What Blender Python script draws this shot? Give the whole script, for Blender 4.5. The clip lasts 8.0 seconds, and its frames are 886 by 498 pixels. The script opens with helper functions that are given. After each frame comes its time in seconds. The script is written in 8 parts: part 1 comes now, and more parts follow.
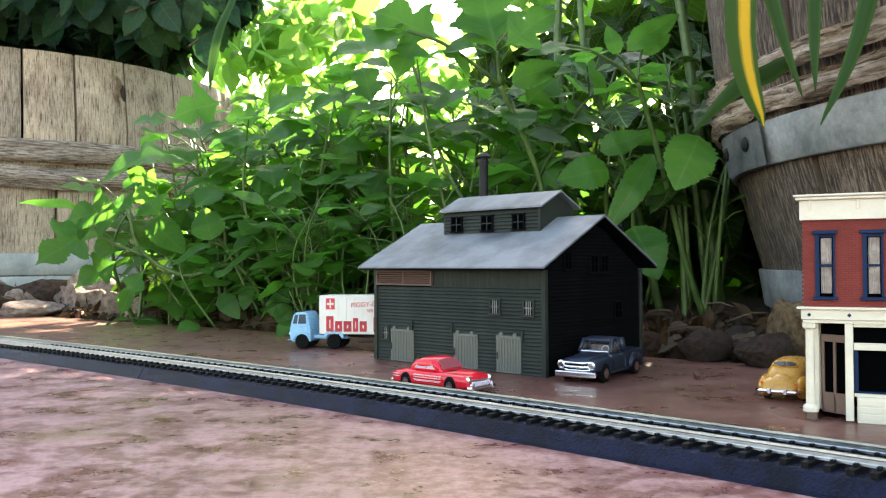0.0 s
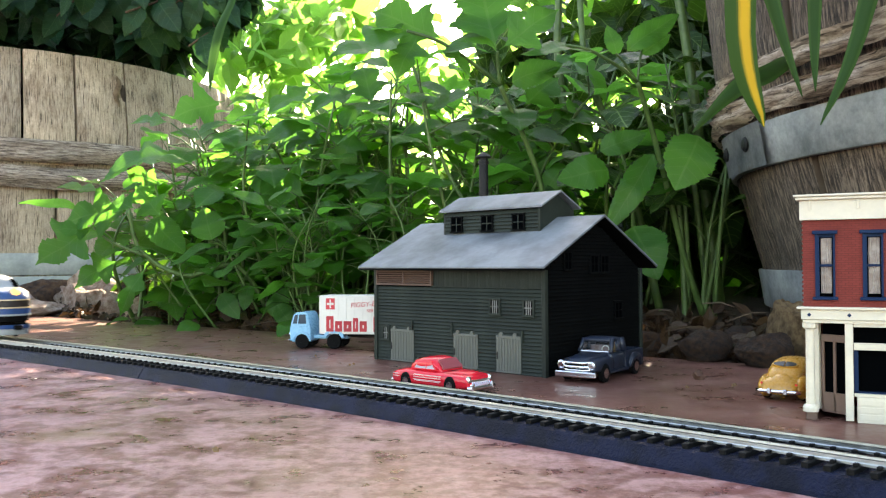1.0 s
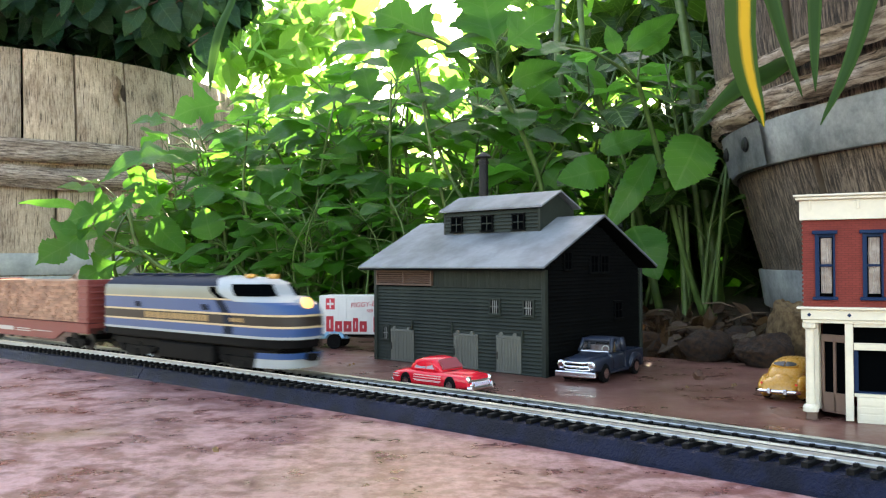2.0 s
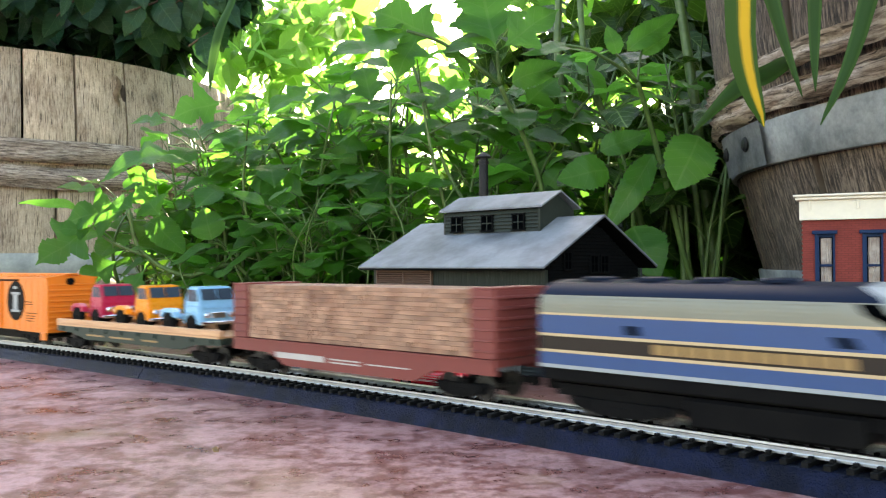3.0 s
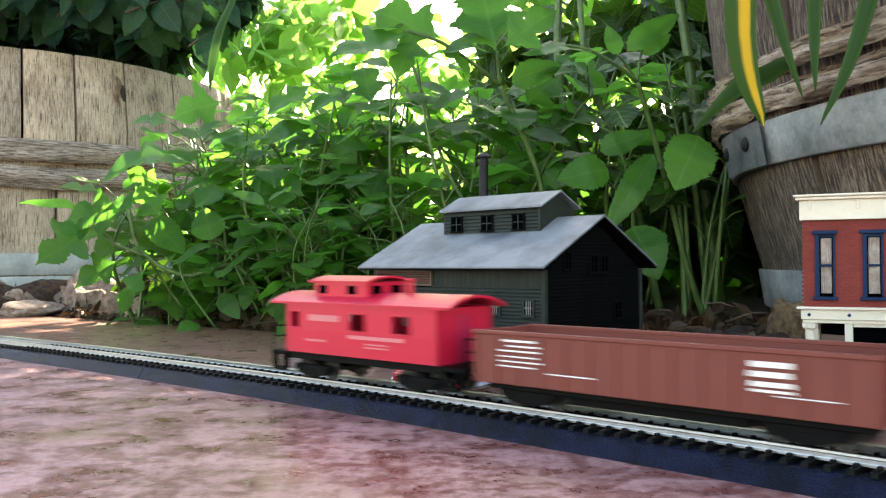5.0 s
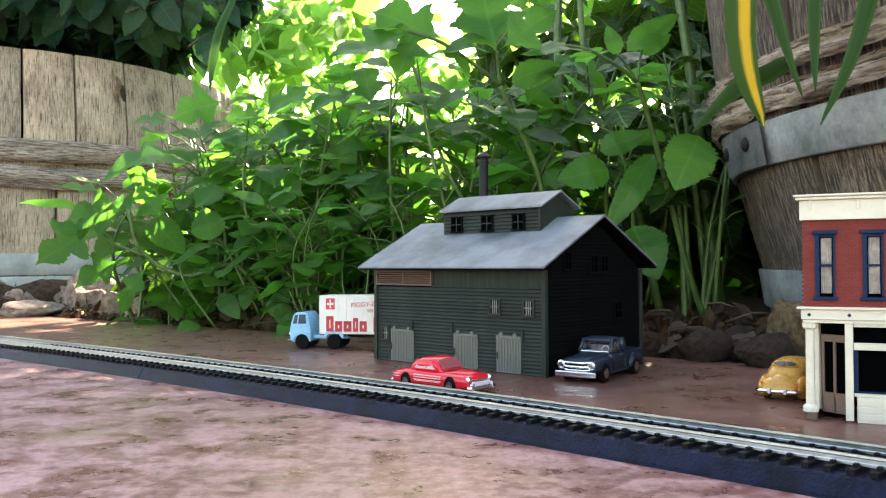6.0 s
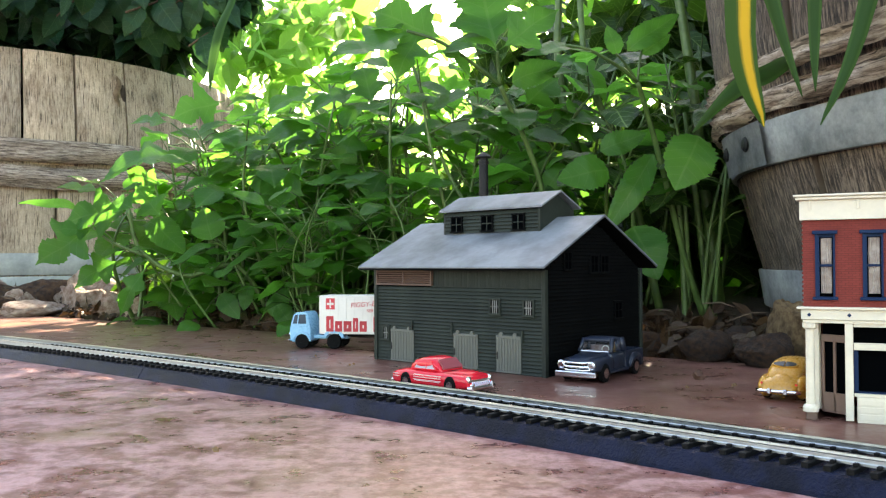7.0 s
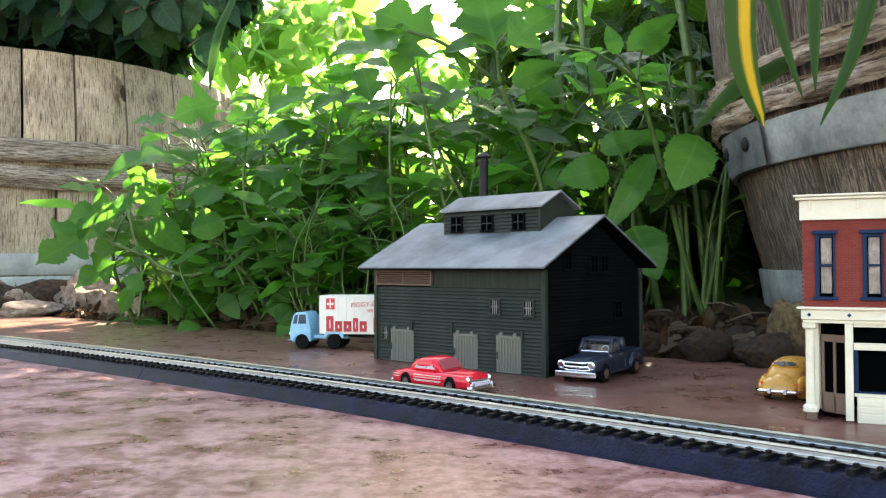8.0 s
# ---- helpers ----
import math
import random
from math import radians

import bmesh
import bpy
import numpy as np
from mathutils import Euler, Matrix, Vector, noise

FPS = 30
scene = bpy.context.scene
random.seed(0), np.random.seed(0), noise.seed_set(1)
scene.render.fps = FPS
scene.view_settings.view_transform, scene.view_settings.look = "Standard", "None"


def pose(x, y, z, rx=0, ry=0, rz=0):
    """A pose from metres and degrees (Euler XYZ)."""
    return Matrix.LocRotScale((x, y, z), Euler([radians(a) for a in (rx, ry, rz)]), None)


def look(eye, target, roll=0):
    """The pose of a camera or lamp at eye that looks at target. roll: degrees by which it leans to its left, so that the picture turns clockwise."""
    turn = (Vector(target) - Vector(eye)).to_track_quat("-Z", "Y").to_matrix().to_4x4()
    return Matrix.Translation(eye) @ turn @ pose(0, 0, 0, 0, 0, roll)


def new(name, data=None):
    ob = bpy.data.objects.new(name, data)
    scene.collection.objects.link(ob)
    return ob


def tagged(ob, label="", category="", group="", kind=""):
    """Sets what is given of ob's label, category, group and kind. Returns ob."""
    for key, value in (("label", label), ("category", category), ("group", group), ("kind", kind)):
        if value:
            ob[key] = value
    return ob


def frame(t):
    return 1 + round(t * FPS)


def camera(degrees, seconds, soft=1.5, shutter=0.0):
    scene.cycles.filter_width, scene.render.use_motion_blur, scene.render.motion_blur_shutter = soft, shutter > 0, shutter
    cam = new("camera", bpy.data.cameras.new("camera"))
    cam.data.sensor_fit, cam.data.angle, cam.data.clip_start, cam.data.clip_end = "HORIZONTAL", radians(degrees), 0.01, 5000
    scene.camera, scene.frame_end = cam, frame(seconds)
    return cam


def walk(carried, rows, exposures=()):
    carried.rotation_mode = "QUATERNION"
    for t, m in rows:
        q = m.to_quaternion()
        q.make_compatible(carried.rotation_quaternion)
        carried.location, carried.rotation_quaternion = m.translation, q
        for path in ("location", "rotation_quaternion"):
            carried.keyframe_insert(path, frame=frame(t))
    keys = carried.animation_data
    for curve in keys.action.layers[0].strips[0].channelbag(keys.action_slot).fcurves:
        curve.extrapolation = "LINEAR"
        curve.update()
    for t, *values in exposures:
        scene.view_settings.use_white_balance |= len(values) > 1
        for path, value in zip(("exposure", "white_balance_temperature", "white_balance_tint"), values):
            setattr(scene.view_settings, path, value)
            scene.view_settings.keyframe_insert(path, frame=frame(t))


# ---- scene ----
# ---- camera ----
cam = camera(54.82, 8.0, soft=1.25, shutter=0.45)
EYE = (0.0, 0.0, 0.0660)
STILL = look(EYE, (0.0, 1.0, 0.08047), -0.40)
walk(cam, [(0.0, STILL), (8.0, STILL)], [(0.0, 3.07, 8500, 13), (8.0, 3.07, 8500, 13)])

# ---- light ----
SUN_EL, SUN_AZ = radians(27), radians(6)      # azimuth from +y, to the right positive
world = bpy.data.worlds.new("sky")
scene.world = world
world.use_nodes = True
wn = world.node_tree
sky = wn.nodes.new("ShaderNodeTexSky")
sky.sky_type = "NISHITA"
sky.sun_disc = False
sky.sun_elevation, sky.sun_rotation = SUN_EL, SUN_AZ
wn.links.new(sky.outputs[0], wn.nodes["Background"].inputs[0])
wn.nodes["Background"].inputs[1].default_value = 0.12
sun = new("sun", bpy.data.lights.new("sun", "SUN"))
sun.data.energy, sun.data.angle, sun.data.color = 5.0, radians(0.53), (1.0, 0.95, 0.86)
sun.matrix_basis = look((math.sin(SUN_AZ) * math.cos(SUN_EL) * 5, math.cos(SUN_AZ) * math.cos(SUN_EL) * 5, math.sin(SUN_EL) * 5), (0, 0, 0))


# ---- small helpers ----
def box(bm, xr, yr, zr, m=None, bevel=0.0):
    vs = [bm.verts.new((x, y, z)) for x in xr for y in yr for z in zr]
    fs = [(0, 1, 3, 2), (4, 6, 7, 5), (0, 4, 5, 1), (2, 3, 7, 6), (0, 2, 6, 4), (1, 5, 7, 3)]
    faces = [bm.faces.new([vs[i] for i in f]) for f in fs]
    if m is not None:
        for v in vs:
            v.co = m @ v.co
    if bevel:
        edges = {e for f in faces for e in f.edges}
        bmesh.ops.bevel(bm, geom=list(edges), offset=bevel, segments=1, affect="EDGES")
    return vs


def prism(bm, pts, y0, y1, bevel=0.0):
    """A solid from a polygon in x and z, from y0 to y1."""
    a = [bm.verts.new((x, y0, z)) for x, z in pts]
    b = [bm.verts.new((x, y1, z)) for x, z in pts]
    n = len(pts)
    faces = [bm.faces.new(a), bm.faces.new(b[::-1])]
    for i in range(n):
        faces.append(bm.faces.new((a[i], b[i], b[(i + 1) % n], a[(i + 1) % n])))
    if bevel:
        bmesh.ops.bevel(bm, geom=list({e for f in faces for e in f.edges}), offset=bevel, segments=2, affect="EDGES")
    bmesh.ops.recalc_face_normals(bm, faces=bm.faces)
    return a + b


def tube(bm, pts, radii, sides=8, cap=True):
    """A round rod through the points."""
    rings = []
    up = Vector((0.3, 0.2, 1)).normalized()
    for i, q in enumerate(pts):
        q = Vector(q)
        d = (Vector(pts[min(i + 1, len(pts) - 1)]) - Vector(pts[max(i - 1, 0)])).normalized()
        a = d.cross(up)
        if a.length < 0.05:
            a = d.cross(Vector((1, 0, 0)))
        a.normalize()
        b = d.cross(a)
        r = radii[i] if isinstance(radii, (list, tuple)) else radii
        rings.append([bm.verts.new(q + r * (math.cos(k * 2 * math.pi / sides) * a + math.sin(k * 2 * math.pi / sides) * b)) for k in range(sides)])
    for r0, r1 in zip(rings, rings[1:]):
        for k in range(sides):
            bm.faces.new((r0[k], r0[(k + 1) % sides], r1[(k + 1) % sides], r1[k]))
    if cap:
        bm.faces.new(rings[0][::-1])
        bm.faces.new(rings[-1])
    bmesh.ops.recalc_face_normals(bm, faces=bm.faces)


def lathe(bm, prof, sides=24, m=None):
    """A turned solid from (radius, z) pairs, about z."""
    rings = []
    for r, z in prof:
        rings.append([bm.verts.new((r * math.cos(k * 2 * math.pi / sides), r * math.sin(k * 2 * math.pi / sides), z)) for k in range(sides)])
    for r0, r1 in zip(rings, rings[1:]):
        for k in range(sides):
            bm.faces.new((r0[k], r0[(k + 1) % sides], r1[(k + 1) % sides], r1[k]))
    bm.faces.new(rings[0][::-1])
    bm.faces.new(rings[-1])
    if m is not None:
        for ring in rings:
            for v in ring:
                v.co = m @ v.co
    bmesh.ops.recalc_face_normals(bm, faces=bm.faces)


def to_mesh(name, bm, material, smooth=False):
    me = bpy.data.meshes.new(name)
    bm.to_mesh(me)
    bm.free()
    me.materials.append(material)
    if smooth:
        me.polygons.foreach_set("use_smooth", [True] * len(me.polygons))
    return me


def part(name, bm, material, parent=None, label="", m=None, smooth=False):
    me = bm if isinstance(bm, bpy.types.Mesh) else to_mesh(name, bm, material, smooth)
    ob = new(name, me)
    if parent is not None:
        ob.parent = parent
    if m is not None:
        ob.matrix_basis = m
    if label:
        ob["label"] = label
    return ob


def thing(name, m, label, category, group="", kind=""):
    ob = new(name)
    ob.empty_display_size = 0.01
    ob.matrix_basis = m
    return tagged(ob, label, category, group, kind)


def B():
    return bmesh.new()


# ---- materials ----
def nodes_of(name):
    mt = bpy.data.materials.new(name)
    mt.use_nodes = True
    nt = mt.node_tree
    return mt, nt, nt.nodes["Principled BSDF"]


def noise_node(nt, scale, coords, detail=4.0, rough=0.6, stretch=None):
    n = nt.nodes.new("ShaderNodeTexNoise")
    n.inputs["Scale"].default_value, n.inputs["Detail"].default_value, n.inputs["Roughness"].default_value = scale, detail, rough
    if stretch:
        mp = nt.nodes.new("ShaderNodeMapping")
        mp.inputs["Scale"].default_value = stretch
        nt.links.new(coords, mp.inputs[0])
        coords = mp.outputs[0]
    nt.links.new(coords, n.inputs["Vector"])
    return n


def ramp_node(nt, fac, stops):
    r = nt.nodes.new("ShaderNodeValToRGB")
    while len(r.color_ramp.elements) < len(stops):
        r.color_ramp.elements.new(0.5)
    for e, (pos, col) in zip(r.color_ramp.elements, stops):
        e.position, e.color = pos, (*col, 1)
    nt.links.new(fac, r.inputs[0])
    return r


def mixed(nt, fac, a, b, blend="MIX"):
    m = nt.nodes.new("ShaderNodeMix")
    m.data_type, m.blend_type = "RGBA", blend
    for sock, val in ((m.inputs[0], fac), (m.inputs[6], a), (m.inputs[7], b)):
        if isinstance(val, bpy.types.NodeSocket):
            nt.links.new(val, sock)
        else:
            sock.default_value = val if not isinstance(val, tuple) else (*val, 1)
    return m.outputs[2]


def bumped(nt, bsdf, height, strength, distance):
    b = nt.nodes.new("ShaderNodeBump")
    b.inputs["Strength"].default_value, b.inputs["Distance"].default_value = strength, distance
    nt.links.new(height, b.inputs["Height"])
    nt.links.new(b.outputs[0], bsdf.inputs["Normal"])


def surface(name, c1, c2, scale=60, rough=0.5, metal=0.0, grain=0.3, dist=0.0003, stretch=None, spread=(0.35, 0.65), specular=0.5, per_piece=0.0, fine_amount=0.55):
    """Two tones mixed by a broad noise, fine grain in the tone, gloss and relief."""
    mt, nt, bs = nodes_of(name)
    tc = nt.nodes.new("ShaderNodeTexCoord").outputs["Object"]
    n1 = noise_node(nt, scale, tc, 5, 0.6, stretch)
    n2 = noise_node(nt, scale * 9, tc, 3, 0.7, stretch)
    r = ramp_node(nt, n1.outputs[0], [(spread[0], c1), (spread[1], c2)])
    fine = ramp_node(nt, n2.outputs[0], [(0.25, (0.72, 0.72, 0.72)), (0.75, (1.2, 1.2, 1.2))])
    col = mixed(nt, fine_amount, r.outputs[0], fine.outputs[0], "MULTIPLY")
    if per_piece:
        oi = nt.nodes.new("ShaderNodeObjectInfo")
        rr = ramp_node(nt, oi.outputs["Random"], [(0.0, (1 - per_piece,) * 3), (1.0, (1 + per_piece,) * 3)])
        col = mixed(nt, 1.0, col, rr.outputs[0], "MULTIPLY")
    nt.links.new(col, bs.inputs["Base Color"])
    rg = nt.nodes.new("ShaderNodeMapRange")
    rg.inputs[3].default_value, rg.inputs[4].default_value = max(0.02, rough - 0.12), min(1, rough + 0.12)
    nt.links.new(n2.outputs[0], rg.inputs[0])
    nt.links.new(rg.outputs[0], bs.inputs["Roughness"])
    bs.inputs["Metallic"].default_value = metal
    bs.inputs["Specular IOR Level"].default_value = specular
    if grain:
        bumped(nt, bs, n2.outputs[0], grain, dist)
    return mt


def paint(name, c, rough=0.35, metal=0.0, specular=0.5):
    """Moulded, painted plastic with faint dust."""
    d = tuple(min(1, x * 0.90 + 0.003) for x in c)
    return surface(name, c, d, 90, rough, metal, 0.08, 0.0001, fine_amount=0.14, specular=specular)


def glass(name, c, rough=0.05, specular=0.5):
    mt, nt, bs = nodes_of(name)
    bs.inputs["Base Color"].default_value = (*c, 1)
    bs.inputs["Roughness"].default_value = rough
    bs.inputs["Specular IOR Level"].default_value = specular
    return mt


def slab_material():
    mt, nt, bs = nodes_of("painted_concrete")
    tc = nt.nodes.new("ShaderNodeTexCoord").outputs["Object"]
    big = noise_node(nt, 7, tc, 6, 0.62)
    mid = noise_node(nt, 40, tc, 7, 0.7)
    fine = noise_node(nt, 420, tc, 3, 0.7)
    spots = noise_node(nt, 11, tc, 2, 0.5)
    red = ramp_node(nt, mid.outputs[0], [(0.30, (0.15, 0.043, 0.034)), (0.50, (0.185, 0.062, 0.052)), (0.70, (0.27, 0.12, 0.105))])
    chips = noise_node(nt, 170, tc, 5, 0.75)
    wm = nt.nodes.new("ShaderNodeMath")
    wm.operation = "MULTIPLY_ADD"
    wm.inputs[1].default_value = 0.55
    half_mid = nt.nodes.new("ShaderNodeMath")
    half_mid.operation = "MULTIPLY"
    half_mid.inputs[1].default_value = 0.45
    nt.links.new(mid.outputs[0], half_mid.inputs[0])
    nt.links.new(chips.outputs[0], wm.inputs[0])
    nt.links.new(half_mid.outputs[0], wm.inputs[2])
    worn = ramp_node(nt, wm.outputs[0], [(0.46, (0, 0, 0)), (0.56, (1, 1, 1))])
    col = mixed(nt, worn.outputs[0], red.outputs[0], (0.41, 0.225, 0.215))
    # worn, paler paint on the near side of the track, earthy brown beyond it
    sep = nt.nodes.new("ShaderNodeSeparateXYZ")
    nt.links.new(tc, sep.inputs[0])
    line = nt.nodes.new("ShaderNodeMath")
    line.operation = "MULTIPLY_ADD"
    line.inputs[1].default_value = 0.86
    nt.links.new(sep.outputs[0], line.inputs[0])
    nt.links.new(sep.outputs[1], line.inputs[2])
    zone = nt.nodes.new("ShaderNodeMapRange")
    zone.inputs[1].default_value, zone.inputs[2].default_value = 0.355, 0.40
    nt.links.new(line.outputs[0], zone.inputs[0])
    brown = ramp_node(nt, big.outputs[0], [(0.3, (0.11, 0.046, 0.031)), (0.7, (0.225, 0.105, 0.076))])
    col = mixed(nt, zone.outputs[0], col, mixed(nt, 0.25, brown.outputs[0], red.outputs[0]))
    yellow = ramp_node(nt, spots.outputs[0], [(0.60, (0, 0, 0)), (0.70, (0.5, 0.5, 0.5))])
    col = mixed(nt, yellow.outputs[0], col, (0.26, 0.17, 0.07))
    broad = noise_node(nt, 4.5, tc, 7, 0.68)
    wash = ramp_node(nt, broad.outputs[0], [(0.34, (0.66, 0.58, 0.56)), (0.50, (1.0, 0.97, 0.96)), (0.66, (1.16, 1.18, 1.20))])
    col = mixed(nt, 0.9, col, wash.outputs[0], "MULTIPLY")
    scuff = noise_node(nt, 95, tc, 6, 0.8)
    scuffs = ramp_node(nt, scuff.outputs[0], [(0.60, (0, 0, 0)), (0.70, (0.55, 0.55, 0.55))])
    col = mixed(nt, scuffs.outputs[0], col, (0.46, 0.33, 0.31))
    sp = ramp_node(nt, fine.outputs[0], [(0.3, (0.75, 0.75, 0.75)), (0.7, (1.15, 1.15, 1.15))])
    col = mixed(nt, 0.6, col, sp.outputs[0], "MULTIPLY")
    nt.links.new(col, bs.inputs["Base Color"])
    rg = nt.nodes.new("ShaderNodeMapRange")
    rg.inputs[1].default_value, rg.inputs[2].default_value, rg.inputs[3].default_value, rg.inputs[4].default_value = 0.35, 0.65, 0.22, 0.5
    nt.links.new(mid.outputs[0], rg.inputs[0])
    nt.links.new(rg.outputs[0], bs.inputs["Roughness"])
    bumped(nt, bs, fine.outputs[0], 0.15, 0.0006)
    return mt


def weathered_wood(name, tones, along, scale=1.0, rough=0.85):
    """Grain drawn out along one axis, cracks and grey weathering."""
    mt, nt, bs = nodes_of(name)
    tc = nt.nodes.new("ShaderNodeTexCoord").outputs["UV"]
    st = {"x": (6, 60, 1), "y": (60, 6, 1)}[along]
    grain = noise_node(nt, 3.6 * scale, tc, 8, 0.78, st)
    broad = noise_node(nt, 5.0 * scale, tc, 4, 0.6)
    r = ramp_node(nt, grain.outputs[0], [(0.34, tones[0]), (0.46, tones[1]), (0.58, tones[2]), (0.70, tones[1])])
    g = ramp_node(nt, broad.outputs[0], [(0.3, (0.6, 0.58, 0.56)), (0.7, (1.12, 1.1, 1.08))])
    col = mixed(nt, 0.8, r.outputs[0], g.outputs[0], "MULTIPLY")
    crack = noise_node(nt, 3.1 * scale, tc, 3, 0.6, tuple(x * (2.2 if x > 10 else 1) for x in st))
    dark_line = ramp_node(nt, crack.outputs[0], [(0.37, (0.10, 0.09, 0.08)), (0.44, (1, 1, 1))])
    col = mixed(nt, 0.9, col, dark_line.outputs[0], "MULTIPLY")
    stain = noise_node(nt, 11.0, tc, 6, 0.72, {"x": (0.6, 1.6, 1), "y": (1.6, 0.6, 1)}[along])
    stains = ramp_node(nt, stain.outputs[0], [(0.36, (0.42, 0.36, 0.31)), (0.50, (1, 1, 1)), (0.66, (1.12, 1.10, 1.06))])
    col = mixed(nt, 0.85, col, stains.outputs[0], "MULTIPLY")
    speck = noise_node(nt, 160 * scale, tc, 2, 0.6)
    sr = ramp_node(nt, speck.outputs[0], [(0.3, (0.75, 0.75, 0.75)), (0.7, (1.2, 1.2, 1.2))])
    col = mixed(nt, 0.6, col, sr.outputs[0], "MULTIPLY")
    oi = nt.nodes.new("ShaderNodeObjectInfo")
    pr = ramp_node(nt, oi.outputs["Random"], [(0, (0.78, 0.78, 0.78)), (1, (1.15, 1.12, 1.1))])
    col = mixed(nt, 1.0, col, pr.outputs[0], "MULTIPLY")
    nt.links.new(col, bs.inputs["Base Color"])
    bs.inputs["Roughness"].default_value = rough
    bumped(nt, bs, grain.outputs[0], 0.7, 0.004)
    return mt


def leaf_material(name, dark, light, through_col, vein=(0.20, 0.33, 0.09), glow=0.5, gloss=0.25):
    """A leaf blade: veins along the uv, per-piece tone, light shining through."""
    mt, nt, bs = nodes_of(name)
    uv = nt.nodes.new("ShaderNodeTexCoord").outputs["UV"]
    sep = nt.nodes.new("ShaderNodeSeparateXYZ")
    nt.links.new(uv, sep.inputs[0])

    def mth(op, a, b=None, c=None):
        n = nt.nodes.new("ShaderNodeMath")
        n.operation = op
        for i, v in enumerate((a, b, c)):
            if v is None:
                continue
            if isinstance(v, bpy.types.NodeSocket):
                nt.links.new(v, n.inputs[i])
            else:
                n.inputs[i].default_value = v
        return n.outputs[0]

    off = mth("ABSOLUTE", mth("SUBTRACT", sep.outputs[0], 0.5))
    rib = mth("LESS_THAN", off, 0.012)
    side = mth("FRACT", mth("MULTIPLY", mth("SUBTRACT", sep.outputs[1], mth("MULTIPLY", off, 0.8)), 7.0))
    sidev = mth("LESS_THAN", side, 0.07)
    veins = mth("MAXIMUM", rib, sidev)
    oi = nt.nodes.new("ShaderNodeObjectInfo")
    geo = nt.nodes.new("ShaderNodeNewGeometry")
    rnd = mth("FRACT", mth("ADD", oi.outputs["Random"], geo.outputs["Random Per Island"]))
    n1 = noise_node(nt, 9, uv, 4, 0.6)
    base = mixed(nt, rnd, dark, light)
    base = mixed(nt, mth("MULTIPLY", n1.outputs[0], 0.5), base, tuple(x * 0.6 for x in dark))
    col = mixed(nt, mth("MULTIPLY", veins, 0.65), base, vein)
    nt.links.new(col, bs.inputs["Base Color"])
    bs.inputs["Roughness"].default_value = 0.36
    bs.inputs["Specular IOR Level"].default_value = gloss
    bumped(nt, bs, mth("MULTIPLY_ADD", veins, -0.6, mth("MULTIPLY", n1.outputs[0], 0.5)), 0.6, 0.003)
    tr = nt.nodes.new("ShaderNodeBsdfTranslucent")
    tcol = mixed(nt, rnd, through_col, tuple(x * 0.75 for x in through_col))
    nt.links.new(mixed(nt, mth("MULTIPLY", veins, 0.35), tcol, tuple(x * 0.5 for x in through_col)), tr.inputs[0])
    mx = nt.nodes.new("ShaderNodeMixShader")
    mx.inputs[0].default_value = glow
    nt.links.new(bs.outputs[0], mx.inputs[1])
    nt.links.new(tr.outputs[0], mx.inputs[2])
    nt.links.new(mx.outputs[0], nt.nodes["Material Output"].inputs[0])
    return mt


SLAB = slab_material()
SOIL = surface("soil", (0.022, 0.013, 0.008), (0.07, 0.043, 0.026), 18, 0.95, 0, 0.9, 0.006)
ROCK = surface("fieldstone", (0.038, 0.014, 0.005), (0.16, 0.067, 0.022), 4.5, 0.9, 0, 1.0, 0.014, per_piece=0.45)
ROCK_PALE = surface("pale_fieldstone", (0.32, 0.165, 0.105), (0.72, 0.56, 0.45), 3.4, 0.9, 0, 1.0, 0.012, per_piece=0.35)
ROCK_TAN = surface("tan_fieldstone", (0.16, 0.085, 0.03), (0.46, 0.29, 0.13), 5.0, 0.9, 0, 1.0, 0.02)
SEED = surface("seed_husk", (0.06, 0.022, 0.012), (0.13, 0.06, 0.035), 400, 0.7, 0, 0.4, 0.0003)
BED = surface("roadbed_plastic", (0.0030, 0.0052, 0.0130), (0.0056, 0.0100, 0.0300), 110, 0.42, 0, 1.0, 0.0012, specular=0.10, spread=(0.42, 0.58))
TIE = surface("tie_plastic", (0.003, 0.003, 0.0035), (0.006, 0.006, 0.006), 200, 0.6, 0, 0.3, 0.0002, specular=0.12)
RAIL = surface("nickel_silver", (0.33, 0.355, 0.38), (0.42, 0.445, 0.47), 40, 0.34, 1.0, 0.05, 0.0001, specular=0.5)
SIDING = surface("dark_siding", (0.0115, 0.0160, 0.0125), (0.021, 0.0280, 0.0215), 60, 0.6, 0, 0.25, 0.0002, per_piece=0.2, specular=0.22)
# black copy of the siding: the gable ends' shade is in the colour
SIDING_DK_SHADE = surface("black_siding_shade", (0.0018, 0.0022, 0.0023), (0.0034, 0.0038, 0.0038), 60, 0.7, 0, 0.25, 0.0002, per_piece=0.12, specular=0.05)
ROOFING = surface("grey_roofing", (0.052, 0.060, 0.068), (0.178, 0.196, 0.210), 26, 0.5, 0, 0.3, 0.0004, spread=(0.30, 0.56), fine_amount=0.8)
SOOT = surface("black_iron", (0.004, 0.004, 0.005), (0.009, 0.009, 0.010), 200, 0.5, 0, 0.2, 0.0002, specular=0.2)
DOOR_GREY = paint("grey_door", (0.105, 0.108, 0.092), 0.5)
LOUVRE = paint("brown_louvre", (0.105, 0.058, 0.042), 0.6)
PANE = glass("dark_pane", (0.0012, 0.0015, 0.0018), 0.6, 0.0)
MUNTIN = paint("grey_muntin", (0.16, 0.165, 0.155), 0.5)
CREAM = paint("cream_trim", (0.67, 0.60, 0.475), 0.5, specular=0.35)
